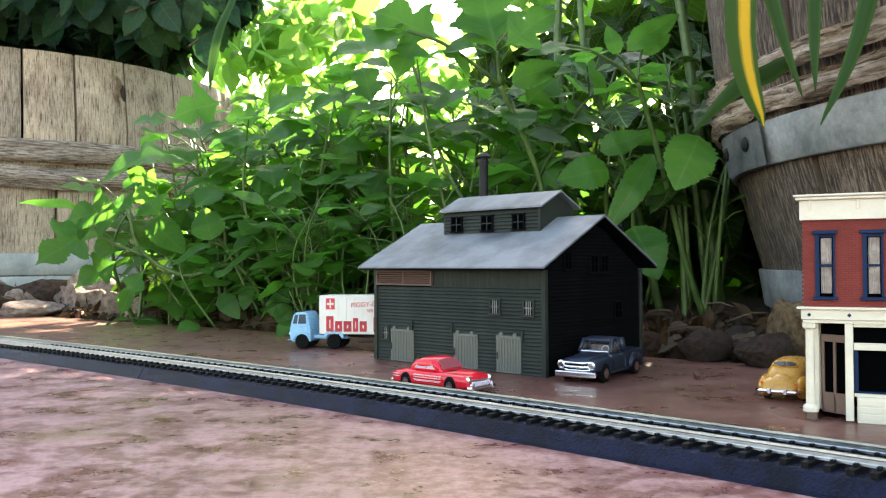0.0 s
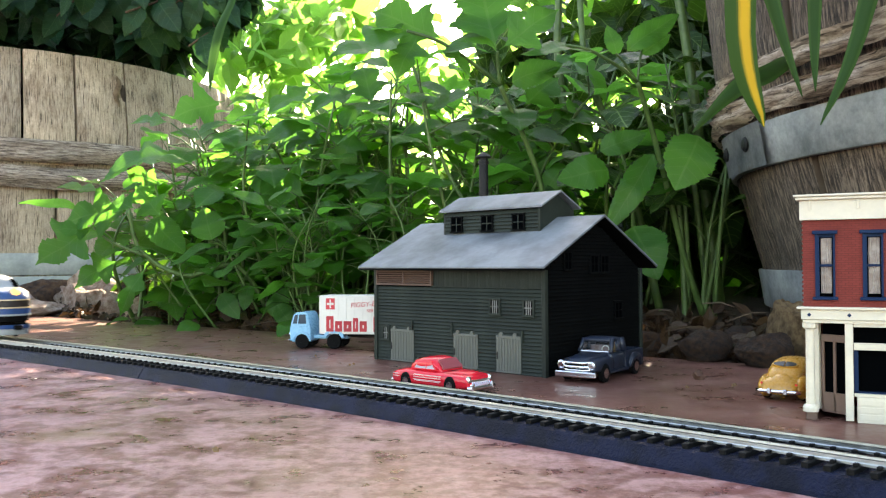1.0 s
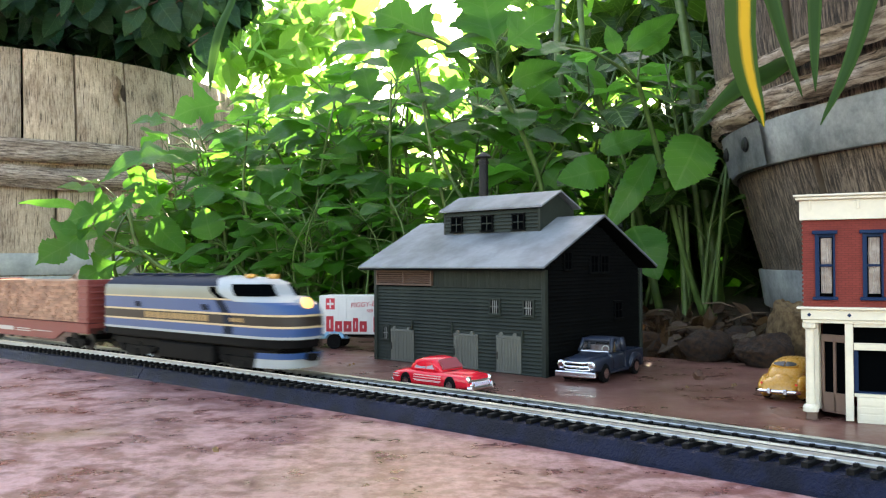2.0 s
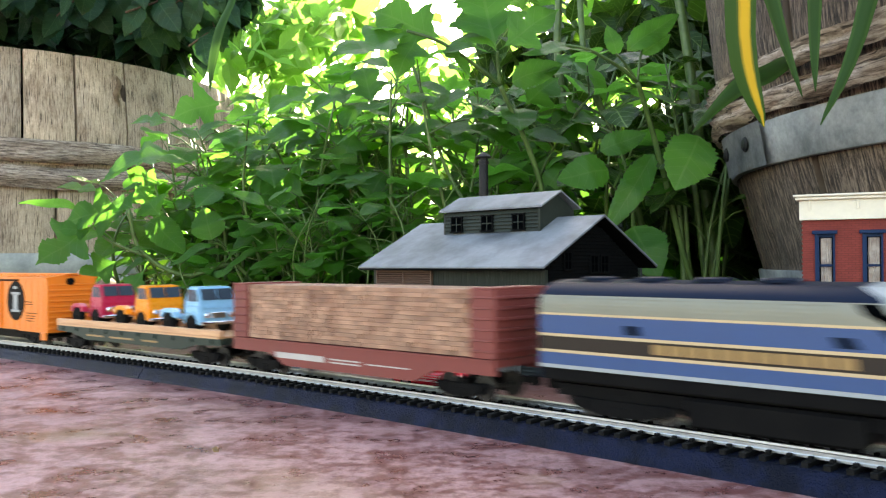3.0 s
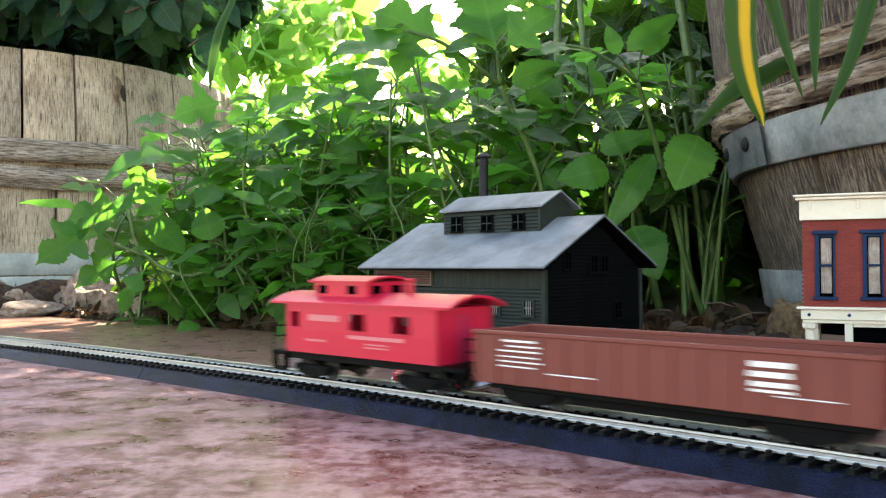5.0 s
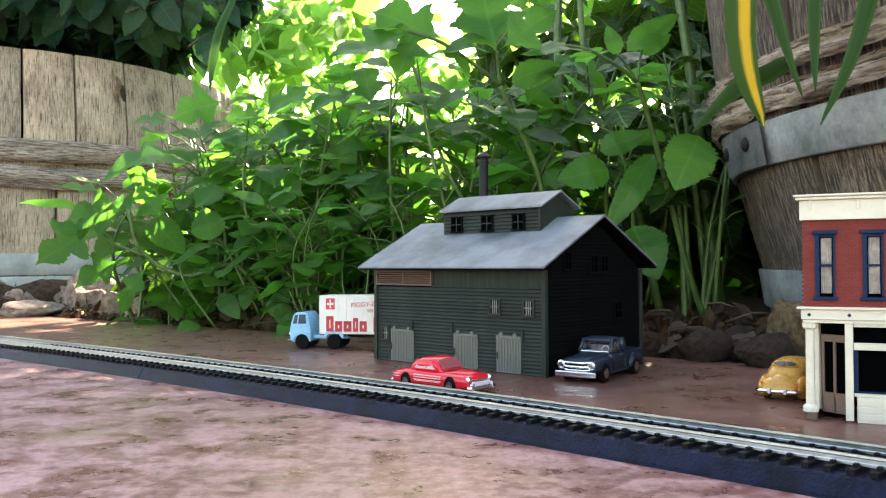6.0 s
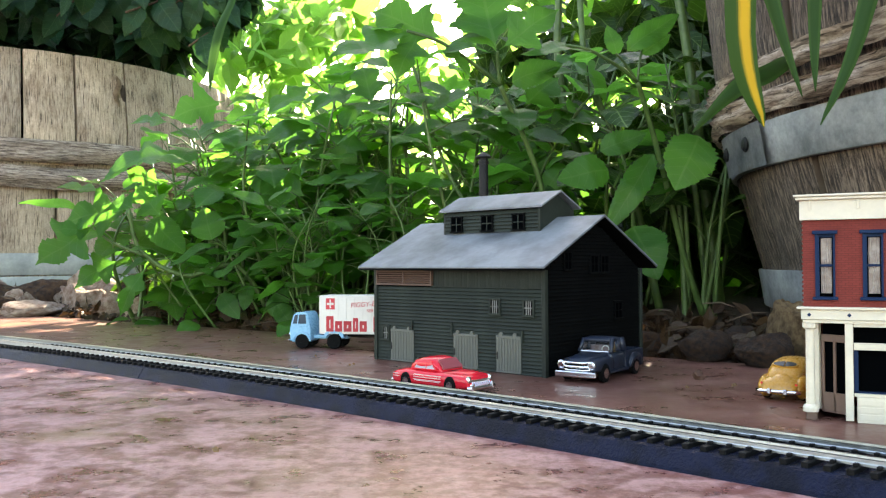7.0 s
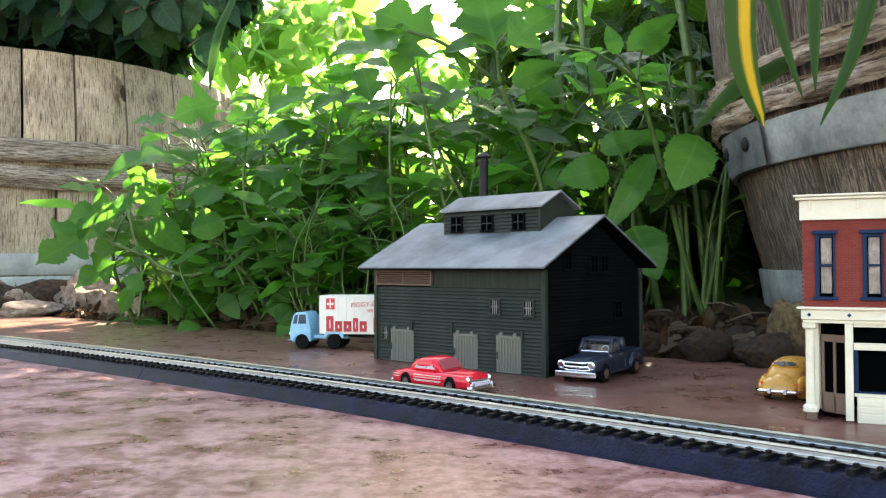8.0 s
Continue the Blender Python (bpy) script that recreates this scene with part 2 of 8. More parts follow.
NAVY_TRIM = surface("navy_trim", (0.004, 0.018, 0.055), (0.006, 0.022, 0.060), 90, 0.55, 0, 0.08, 0.0001, specular=0.12, fine_amount=0.14)
LACE = surface("curtain", (0.27, 0.20, 0.165), (0.52, 0.45, 0.39), 150, 0.8, 0, 0.3, 0.0003)
DOOR_BROWN = paint("brown_door", (0.15, 0.085, 0.06), 0.55)
def rusty_steel():
    mt, nt, bs = nodes_of("rusty_galvanised_steel")
    tc = nt.nodes.new("ShaderNodeTexCoord").outputs["Object"]
    n1 = noise_node(nt, 22, tc, 6, 0.65)
    n2 = noise_node(nt, 240, tc, 3, 0.7)
    n3 = noise_node(nt, 9, tc, 5, 0.6)
    base = ramp_node(nt, n1.outputs[0], [(0.32, (0.13, 0.145, 0.15)), (0.5, (0.26, 0.275, 0.275)), (0.7, (0.40, 0.41, 0.395))])
    rust = ramp_node(nt, n3.outputs[0], [(0.58, (0, 0, 0)), (0.66, (1, 1, 1))])
    col = mixed(nt, rust.outputs[0], base.outputs[0], (0.16, 0.075, 0.04))
    fine = ramp_node(nt, n2.outputs[0], [(0.3, (0.75, 0.75, 0.75)), (0.7, (1.2, 1.2, 1.2))])
    nt.links.new(mixed(nt, 0.7, col, fine.outputs[0], "MULTIPLY"), bs.inputs["Base Color"])
    bs.inputs["Metallic"].default_value = 0.35
    bs.inputs["Roughness"].default_value = 0.62
    bumped(nt, bs, n2.outputs[0], 0.35, 0.001)
    return mt


GALV = rusty_steel()
PALE_STEEL = surface("galvanised_steel", (0.26, 0.28, 0.27), (0.42, 0.43, 0.40), 16, 0.6, 0.25, 0.2, 0.001)
OLD_WOOD = weathered_wood("weathered_oak", ((0.20, 0.145, 0.10), (0.44, 0.345, 0.25), (0.60, 0.49, 0.37)), "y", 1.5)
DARK_WOOD = weathered_wood("dark_oak", ((0.008, 0.005, 0.0035), (0.052, 0.035, 0.025), (0.30, 0.23, 0.17)), "y", 2.2)
HOOP_WOOD = weathered_wood("hoop_wood", ((0.024, 0.016, 0.011), (0.24, 0.185, 0.145), (0.54, 0.46, 0.38)), "x", 1.5)
HOOP_BARK = surface("brown_bark", (0.09, 0.055, 0.03), (0.26, 0.18, 0.11), 90, 0.9, 0, 0.8, 0.002)
BARK = surface("green_stem", (0.038, 0.085, 0.016), (0.085, 0.15, 0.035), 60, 0.5, 0, 0.2, 0.0005)
TWIG = surface("dry_twig", (0.045, 0.026, 0.014), (0.125, 0.080, 0.046), 60, 0.9, 0, 0.4, 0.0005)
LEAF = leaf_material("shrub_leaf", (0.010, 0.056, 0.008), (0.047, 0.175, 0.024), (0.18, 0.59, 0.07), vein=(0.13, 0.28, 0.07), glow=0.48)
# darker, less translucent copy of the leaf, with shade in its colour
LEAF_SHADE = leaf_material("shade_coloured_leaf", (0.009, 0.034, 0.007), (0.030, 0.080, 0.016), (0.09, 0.24, 0.02), glow=0.26)
LEAF_FAR = leaf_material("hedge_leaf", (0.025, 0.075, 0.010), (0.06, 0.14, 0.02), (0.30, 0.72, 0.13), glow=0.5)
LEAF_VINE = leaf_material("vine_leaf", (0.009, 0.040, 0.018), (0.026, 0.078, 0.034), (0.04, 0.14, 0.025), vein=(0.04, 0.10, 0.04), glow=0.2, gloss=0.14)
DRY_LEAF = leaf_material("dry_leaf", (0.026, 0.012, 0.005), (0.070, 0.036, 0.015), (0.1, 0.05, 0.02), vein=(0.07, 0.04, 0.02), glow=0.15)
TYRE = surface("rubber", (0.004, 0.004, 0.004), (0.007, 0.007, 0.007), 200, 0.8, 0, 0.1, 0.0001, specular=0.08)
CHROME = surface("chrome", (0.75, 0.75, 0.76), (0.85, 0.85, 0.85), 60, 0.15, 1.0, 0.03, 0.0001)
BLACK = surface("black_plastic", (0.0028, 0.0028, 0.0032), (0.0055, 0.0052, 0.005), 90, 0.6, 0, 0.1, 0.0001, specular=0.06)
WHEEL = surface("wheel_steel", (0.025, 0.024, 0.023), (0.06, 0.055, 0.05), 90, 0.5, 0.5, 0.1, 0.0001)
CAR_GLASS = glass("model_glass", (0.030, 0.028, 0.027), 0.10, 0.35)
def clear_pane():
    """Thin clear plastic that lets the inside show."""
    mt, nt, bs = nodes_of("clear_plastic")
    tp = nt.nodes.new("ShaderNodeBsdfTransparent")
    gl = nt.nodes.new("ShaderNodeBsdfGlossy")
    gl.inputs["Roughness"].default_value = 0.08
    fr = nt.nodes.new("ShaderNodeFresnel")
    fr.inputs[0].default_value = 1.45
    mx = nt.nodes.new("ShaderNodeMixShader")
    tp.inputs[0].default_value = (0.78, 0.80, 0.80, 1)
    nt.links.new(fr.outputs[0], mx.inputs[0])
    nt.links.new(tp.outputs[0], mx.inputs[1])
    nt.links.new(gl.outputs[0], mx.inputs[2])
    nt.links.new(mx.outputs[0], nt.nodes["Material Output"].inputs[0])
    return mt


CLEAR = clear_pane()
CAB_GLASS = glass("tinted_cab_glass", (0.035, 0.055, 0.075), 0.10, 0.5)
ROSY_GLASS = glass("rosy_window", (0.30, 0.075, 0.085), 0.12, 0.45)
PALE_GLASS = glass("pale_window", (0.34, 0.30, 0.33), 0.12, 0.45)
CAR_INTERIOR = surface("car_interior", (0.16, 0.09, 0.085), (0.30, 0.23, 0.22), 160, 0.25, 0, 0.05, 0.0001)


# ---- ground ----
def edge_y(x):
    """The far edge of the slab."""
    return 0.690 - 0.777 * min(x, 0.62)


def build_ground():
    bm = B()
    # one sheet of soil, out to the horizon
    ys = [-400, -40, -6, -2, 0, 0.3, 0.5, 0.6, 0.7, 0.8, 0.9, 1.0, 1.1, 1.2, 1.35, 1.5, 1.8, 2.2, 3, 5, 9, 20, 80, 600]
    xs = [-600, -80, -20, -8, -4, -2.5, -1.8, -1.4, -1.1, -0.9, -0.7, -0.55, -0.4, -0.3, -0.2, -0.1, 0, 0.1, 0.2, 0.3, 0.45, 0.65, 1, 1.6, 3, 8, 30, 120, 600]
    grid = []
    for y in ys:
        line = []
        for x in xs:
            d = y - edge_y(x)
            z = -0.03
            if 0.02 < d < 3 and abs(x) < 3:
                z = -0.012 + 0.02 * noise.noise((x * 6, y * 6, 0)) + min(0.03, d * 0.06)
            line.append(bm.verts.new((x, y, z)))
        grid.append(line)
    for a, b in zip(grid, grid[1:]):
        for i in range(len(xs) - 1):
            bm.faces.new((a[i], a[i + 1], b[i + 1], b[i]))
    g = part("ground", bm, SOIL, smooth=True)
    tagged(g, "dark earthy garden soil with litter behind the slab", "ground", kind="structure")
    bm = B()
    # the slab: a thick sheet with a slightly broken far edge
    n = 60
    x0, x1 = -3.2, 2.4
    top_far, top_near = [], []
    for i in range(n + 1):
        x = x0 + (x1 - x0) * i / n
        y = edge_y(x) + 0.010 * noise.noise((x * 9, 0, 3)) 
        y = min(y, 2.2)
        top_far.append((x, y))
    a = [bm.verts.new((x, y, 0)) for x, y in top_far]
    b = [bm.verts.new((x, -2.4, 0)) for x, y in top_far]
    c = [bm.verts.new((x, y + 0.004, -0.035)) for x, y in top_far]
    for i in range(n):
        bm.faces.new((b[i], b[i + 1], a[i + 1], a[i]))
        bm.faces.new((a[i], a[i + 1], c[i + 1], c[i]))
    s = part("pavement", bm, SLAB)
    tagged(s, "worn red-brown painted concrete slab with pale patches", "concrete slab", kind="structure")


build_ground()

# ---- the track: one wide curve ----
T_Y, T_H, T_K, RAIL_Z = 0.36191, 0.82886, -0.17702, 0.0111


def on_track(s, lat=0.0, z=0.0):
    """A place on the curve: s along it, lat towards the near side."""
    a = T_H + T_K * s / 2
    k = T_K * s / 2
    c = math.sin(k) / k if abs(k) > 1e-9 else 1.0
    h = T_H + T_K * s
    return Vector((s * c * math.sin(a) - lat * math.cos(h), T_Y - s * c * math.cos(a) - lat * math.sin(h), z))


def track_pose(s, z=0.0):
    h = T_H + T_K * s
    return Matrix.Translation(on_track(s, 0, z)) @ Matrix.Rotation(h - math.pi / 2, 4, "Z")


def swept(prof, s0, s1, step=0.03):
    """A profile of (lat, z) swept along the curve."""
    bm = B()
    n = max(1, round((s1 - s0) / step))
    rings = [[bm.verts.new(on_track(s0 + (s1 - s0) * i / n, la, z)) for la, z in prof] for i in range(n + 1)]
    m = len(prof)
    for a, b in zip(rings, rings[1:]):
        for k in range(m):
            bm.faces.new((a[k], a[(k + 1) % m], b[(k + 1) % m], b[k]))
    bm.faces.new(rings[0])
    bm.faces.new(rings[-1][::-1])
    bmesh.ops.recalc_face_normals(bm, faces=bm.faces)
    return bm


def rail_profile(lat):
    return [(lat - 0.0005, 0.0080), (lat + 0.0005, 0.0080), (lat + 0.0005, 0.0087), (lat + 0.0004, 0.0090), (lat + 0.0004, 0.0100), (lat + 0.00055, 0.0103),
            (lat + 0.0005, 0.0110), (lat - 0.0005, 0.0110), (lat - 0.00055, 0.0103), (lat - 0.0004, 0.0100), (lat - 0.0004, 0.0090), (lat - 0.0005, 0.0087)]


def build_track():
    track = thing("model_track", pose(0, 0, 0), "black roadbed train track with nickel rails on the slab", "train track")
    joints = [-2.1, -1.80, -1.35, -0.90, -0.45 + 0.2344, 0.20, 0.65, 1.10, 1.55, 2.0, 2.5]
    w = 0.0203
    for s0, s1 in zip(joints, joints[1:]):
        part("roadbed", swept([(w, 0.0), (w - 0.0004, 0.0012), (w - 0.0035, 0.0058), (w - 0.0042, 0.0064), (-w + 0.0042, 0.0064), (-w + 0.0035, 0.0058), (-w, 0.0)], s0 + 0.0003, s1 - 0.0003), BED, track, "black pebbled plastic roadbed with a bevelled flank")
    for lat in (-0.0087, 0.0087):
        part("rail", swept(rail_profile(lat), -2.1, 2.5), RAIL, track, "shiny nickel-silver rail")
    return track


track = build_track()


# ---- the dark shed ----
def build_shed():
    """Local frame: x along the front (0 at the near corner, negative away), y to the back, z up."""
    L, W, HW, HR = 0.1439, 0.1016, 0.0618, 0.0923
    yaw = -44.155
    shed = thing("model_shed", pose(0.05723, 0.48168, 0, 0, 0, yaw), "dark green-black clapboard model shed with a grey monitor roof", "model building")
    # core walls, with gables
    core = B()
    t = 0.0012
    box(core, (-L + t, -t), (t, 2 * t), (0, HW))
    box(core, (-L + t, -t), (W - 2 * t, W - t), (0, HW))
    for x0, x1 in ((-L + t, -L + 2 * t), (-2 * t, -t)):
        pts = [(t, 0), (W - t, 0), (W - t, HW - 0.0015), (W / 2, HR - 0.0028), (t, HW - 0.0015)]
        a = [core.verts.new((x0, y, z)) for y, z in pts]
        b = [core.verts.new((x1, y, z)) for y, z in pts]
        core.faces.new(a), core.faces.new(b[::-1])
        for i in range(5):
            core.faces.new((a[i], b[i], b[(i + 1) % 5], a[(i + 1) % 5]))
    bmesh.ops.recalc_face_normals(core, faces=core.faces)
    part("wall", core, SIDING_DK_SHADE, shed)

    def clap(length, h):
        q = B()
        prism(q, [(0.0, 0), (-0.0013, 0.0), (-0.0013, 0.0002), (-0.0003, h), (0.0, h)], 0, length)
        # turned so that the length runs along x and the face looks to -y
        bmesh.ops.transform(q, matrix=Matrix(((0, 1, 0, 0), (1, 0, 0, 0), (0, 0, 1, 0), (0, 0, 0, 1))), verts=q.verts)
        bmesh.ops.recalc_face_normals(q, faces=q.faces)
        return q

    h = 0.00215
    front = to_mesh("board", clap(L - 0.002, h * 0.87), SIDING)
    n = 23
    for i in range(n):
        part("board", front, None, shed, m=pose(-L + 0.001, t, 0.0002 + i * h))
    # vertical band boards under the eave
    top = 0.0002 + n * h
    strip = B()
    box(strip, (0, 0.00205), (-0.0004, 0.0), (0, HW - top - 0.0008), bevel=0.0001)
    strip = to_mesh("board", strip, SIDING)
    k = int((L - 0.053) / 0.0022)
    for i in range(k):
        part("board", strip, None, shed, m=pose(-0.0032 - i * 0.0022, t, top))
    # side boards, cut to the gable, in the siding with shade mixed into it
    side_n = 40
    for i in range(side_n):
        z = 0.0002 + i * h
        z1 = z + h
        if z1 > HR - 0.006:
            break
        inset = 0.0 if z1 <= HW else (z1 - HW) / (HR - HW) * W / 2
        ln = W - 2 * inset - 0.003
        if ln < 0.01:
            break
        part("board", to_mesh("board", clap(ln, h * 0.90), SIDING_DK_SHADE), None, shed, m=pose(-t, inset + 0.0015, z, 0, 0, 90))
        part("board", to_mesh("board", clap(ln, h * 0.90), SIDING_DK_SHADE), None, shed, m=pose(-L + t, W - inset - 0.0015, z, 0, 0, -90))
    bmc = B()
    box(bmc, (-0.0014, 0.0014), (-0.0014, 0.0014), (0, HW - 0.001), bevel=0.0002)
    me = to_mesh("corner_board", bmc, SIDING)
    for x, y in ((-0.0005, 0.0005), (-L + 0.0005, 0.0005), (-0.0005, W - 0.0005), (-L + 0.0005, W - 0.0005)):
        part("corner_board", me, None, shed, m=pose(x, y, 0))
    # main roof: two slabs
    ov, g = 0.0098, 0.0071
    ez = 0.0615
    th = 0.0013
    for sgn in (-1, 1):
        r = B()
        ye = -ov if sgn < 0 else W + ov
        pts = [(ye, ez), (W / 2, HR), (W / 2, HR + th), (ye, ez + th)]
        a = [r.verts.new((-L - g, y, z)) for y, z in pts]
        b = [r.verts.new((g, y, z)) for y, z in pts]
        r.faces.new(a), r.faces.new(b[::-1])
        for i in range(4):
            r.faces.new((a[i], b[i], b[(i + 1) % 4], a[(i + 1) % 4]))
        bmesh.ops.recalc_face_normals(r, faces=r.faces)
        bmesh.ops.bevel(r, geom=list(r.edges), offset=0.0003, segments=1, affect="EDGES")
        part("roof", r, ROOFING, shed, "weathered grey sheet roof")
        # dark sheet under the slope, its colour stands for the eave's shade
        r = B()
        pts = [(ye + sgn * -0.0004, ez - 0.0010), (W / 2, HR - 0.0007), (W / 2, HR - 0.0002), (ye + sgn * -0.0004, ez - 0.0005)]
        a = [r.verts.new((-L - g + 0.0004, y, z)) for y, z in pts]
        b = [r.verts.new((g - 0.0004, y, z)) for y, z in pts]
        r.faces.new(a), r.faces.new(b[::-1])
        for i in range(4):
            r.faces.new((a[i], b[i], b[(i + 1) % 4], a[(i + 1) % 4]))
        bmesh.ops.recalc_face_normals(r, faces=r.faces)
        part("soffit", r, SIDING_DK_SHADE, shed, "black underside of the roof, shade put into its colour")
    # rafter ends under the eave
    rb = B()
    box(rb, (-0.0006, 0.0006), (-ov + 0.0015, 0.001), (-0.0016, 0.0), bevel=0.0001)
    me = to_mesh("rafter", rb, SIDING)
    for i in range(9):
        part("rafter", me, None, shed, m=pose(-0.004 - i * (L - 0.008) / 8, 0, ez + 0.0015))
    # monitor on the ridge
    dl, dr, dw, z0, z1, zr = -0.10973, -0.02825, 0.0351, 0.0780, 0.0982, 0.1080
    y0, y1 = W / 2 - dw / 2, W / 2 + dw / 2
    mon = B()
    pts = [(y0, z0), (y1, z0), (y1, z1), (W / 2, zr), (y0, z1)]
    a = [mon.verts.new((dl, y, z)) for y, z in pts]
    b = [mon.verts.new((dr, y, z)) for y, z in pts]
    mon.faces.new(a), mon.faces.new(b[::-1])
    for i in range(5):
        mon.faces.new((a[i], b[i], b[(i + 1) % 5], a[(i + 1) % 5]))
    bmesh.ops.recalc_face_normals(mon, faces=mon.faces)
    monitor = part("monitor", mon, SIDING, shed, "clapboard roof monitor")
    mb = to_mesh("board", clap(dr - dl - 0.002, 0.00200), SIDING)
    for i in range(7):
        part("board", mb, None, monitor, m=pose(dl + 0.001, y0, 0.0822 + i * 0.0023))
    me = B()
    box(me, (-0.0009, 0.0009), (-0.0010, 0.0006), (0.0815, z1), bevel=0.0002)
    me = to_mesh("corner_board", me, SIDING)
    for x in (dl + 0.0004, dr - 0.0004):
        part("corner_board", me, None, monitor, m=pose(x, y0, 0))
    for sgn in (-1, 1):
        r = B()
        do = 0.0032
        ye = y0 - do if sgn < 0 else y1 + do
        pts = [(ye, z1 + 0.0007), (W / 2, zr + 0.0011), (W / 2, zr + 0.0022), (ye, z1 + 0.0018)]
        a = [r.verts.new((dl - do, y, z)) for y, z in pts]
        b = [r.verts.new((dr + do, y, z)) for y, z in pts]
        r.faces.new(a), r.faces.new(b[::-1])
        for i in range(4):
            r.faces.new((a[i], b[i], b[(i + 1) % 4], a[(i + 1) % 4]))
        bmesh.ops.recalc_face_normals(r, faces=r.faces)
        part("roof", r, ROOFING, shed, "weathered grey sheet roof")

    def window(parent, x, y, z, w, hh, rot=0, cols=2, rows=2, fm=SIDING, mm=MUNTIN, trim=0.0012):
        m = pose(x, y, z, 0, 0, rot)
        f = B()
        box(f, (-w / 2 - trim, -w / 2), (-0.0013, 0.0004), (-trim, hh + trim), bevel=0.0001)
        box(f, (w / 2, w / 2 + trim), (-0.0013, 0.0004), (-trim, hh + trim), bevel=0.0001)
        box(f, (-w / 2 - trim * 1.3, w / 2 + trim * 1.3), (-0.0016, 0.0004), (hh, hh + trim), bevel=0.0001)
        box(f, (-w / 2 - trim * 1.5, w / 2 + trim * 1.5), (-0.0022, 0.0004), (-trim, 0), bevel=0.0001)
        win = part("window", f, fm, parent, m=m)
        q = B()
        box(q, (-w / 2, w / 2), (-0.00085, -0.00075), (0, hh))
        part("pane", q, PANE, win)
        u = B()
        for i in range(1, cols):
            xx = -w / 2 + w * i / cols
            box(u, (xx - 0.00028, xx + 0.00028), (-0.0012, -0.0009), (0, hh))
        for i in range(1, rows):
            zz = hh * i / rows
            box(u, (-w / 2, w / 2), (-0.00125, -0.0009), (zz - 0.00028, zz + 0.00028))
        part("muntin", u, mm, win)
        return win

    for x in (-0.0975, -0.0705, -0.0445):
        window(monitor, x, y0 - 0.0009, 0.0858, 0.0084, 0.0092, fm=SIDING_DK_SHADE, mm=SIDING, trim=0.0008)
    window(shed, -0.0371, t - 0.0005, 0.0350, 0.0060, 0.0078, cols=4)
    window(shed, -0.0117, t - 0.0005, 0.0348, 0.0060, 0.0080, cols=4)
    window(shed, -0.1335, t - 0.0005, 0.0145, 0.0050, 0.0078, cols=3)
    for y, z, w in ((0.022, 0.061, 0.006), (0.049, 0.059, 0.007), (0.060, 0.059, 0.007), (0.075, 0.030, 0.007)):
        window(shed, -t + 0.0005, y, z, w, 0.0095, 90, fm=SIDING_DK_SHADE, mm=SIDING_DK_SHADE)

    # corrugated doors on hangers
    def door(x0, x1, z1):
        w = x1 - x0
        f = B()
        box(f, (0, w), (-0.0008, 0.0), (0.0006, z1), bevel=0.0002)
        d = part("door", f, DOOR_GREY, shed, "grey corrugated sheet door", m=pose(x0, t - 0.0008, 0))
        rib = B()
        box(rib, (-0.00062, 0.00062), (-0.0006, 0), (0.0014, z1 - 0.0016), bevel=0.0002)
        rib = to_mesh("rib", rib, DOOR_GREY)
        for i in range(8):
            part("rib", rib, None, d, m=pose(0.0018 + (w - 0.0036) * i / 7, -0.0008, 0))
        for zz in (0.0011, z1 - 0.0009):
            q = B()
            box(q, (0.0002, w - 0.0002), (-0.0014, -0.0008), (zz - 0.0006, zz + 0.0006), bevel=0.0001)
            part("rail", q, DOOR_GREY, d)
        for xx in (0.004, w - 0.004):
            q = B()
            tube(q, [(xx, -0.0016, z1 + 0.0006), (xx, -0.0004, z1 + 0.0006)], 0.0013, 10)
            part("hanger", q, DOOR_GREY, d)
        q = B()
        box(q, (0.0012, 0.0019), (-0.0019, -0.0012), (0.008, 0.0125), bevel=0.0001)
        part("handle", q, SOOT, d)

    door(-0.1285, -0.1068, 0.0215)
    door(-0.0710, -0.0510, 0.0216)
    door(-0.0362, -0.0176, 0.0222)
    for x, z in ((-0.1083, 0.0235), (-0.0725, 0.0235), (-0.0165, 0.0215)):
        q = B()
        box(q, (x - 0.0006, x + 0.0006), (-0.0009, 0.0008), (z - 0.003, z + 0.004), bevel=0.0001)
        part("door_track_end", q, SIDING, shed)
    # louvre under the eave
    f = B()
    x0, x1, zb, zt = -L + 0.0015, -0.0895, 0.0505, 0.0602
    for zz in (zb, zt - 0.0012):
        box(f, (x0, x1), (-0.0012, t), (zz, zz + 0.0012), bevel=0.0001)
    for xx in (x0, (x0 + x1) / 2 - 0.0006, x1 - 0.0012):
        box(f, (xx, xx + 0.0012), (-0.0011, t), (zb, zt), bevel=0.0001)
    lv = part("louvre", f, LOUVRE, shed, "faded brown wooden louvre")
    s = B()
    box(s, (x0 + 0.001, x1 - 0.001), (-0.0009, 0.0006), (-0.00035, 0.00035), Matrix.Rotation(radians(28), 4, "X"))
    s = to_mesh("slat", s, LOUVRE)
    for i in range(5):
        part("slat", s, None, lv, m=pose(0, 0, zb + 0.0023 + i * 0.00145))
    # chimney pipe
    q = B()
    lathe(q, [(0.0033, 0.078), (0.0033, 0.1350), (0.0039, 0.1352), (0.0039, 0.1372), (0.0033, 0.1374), (0.0033, 0.1392), (0.0058, 0.1396), (0.0060, 0.1404), (0.0040, 0.1420), (0.0014, 0.1434), (0.0004, 0.1440)], 18)
    part("chimney", q, SOOT, shed, "black stove pipe with a conical cap", m=pose(-0.1090, W / 2 + 0.0215, 0), smooth=False)


build_shed()


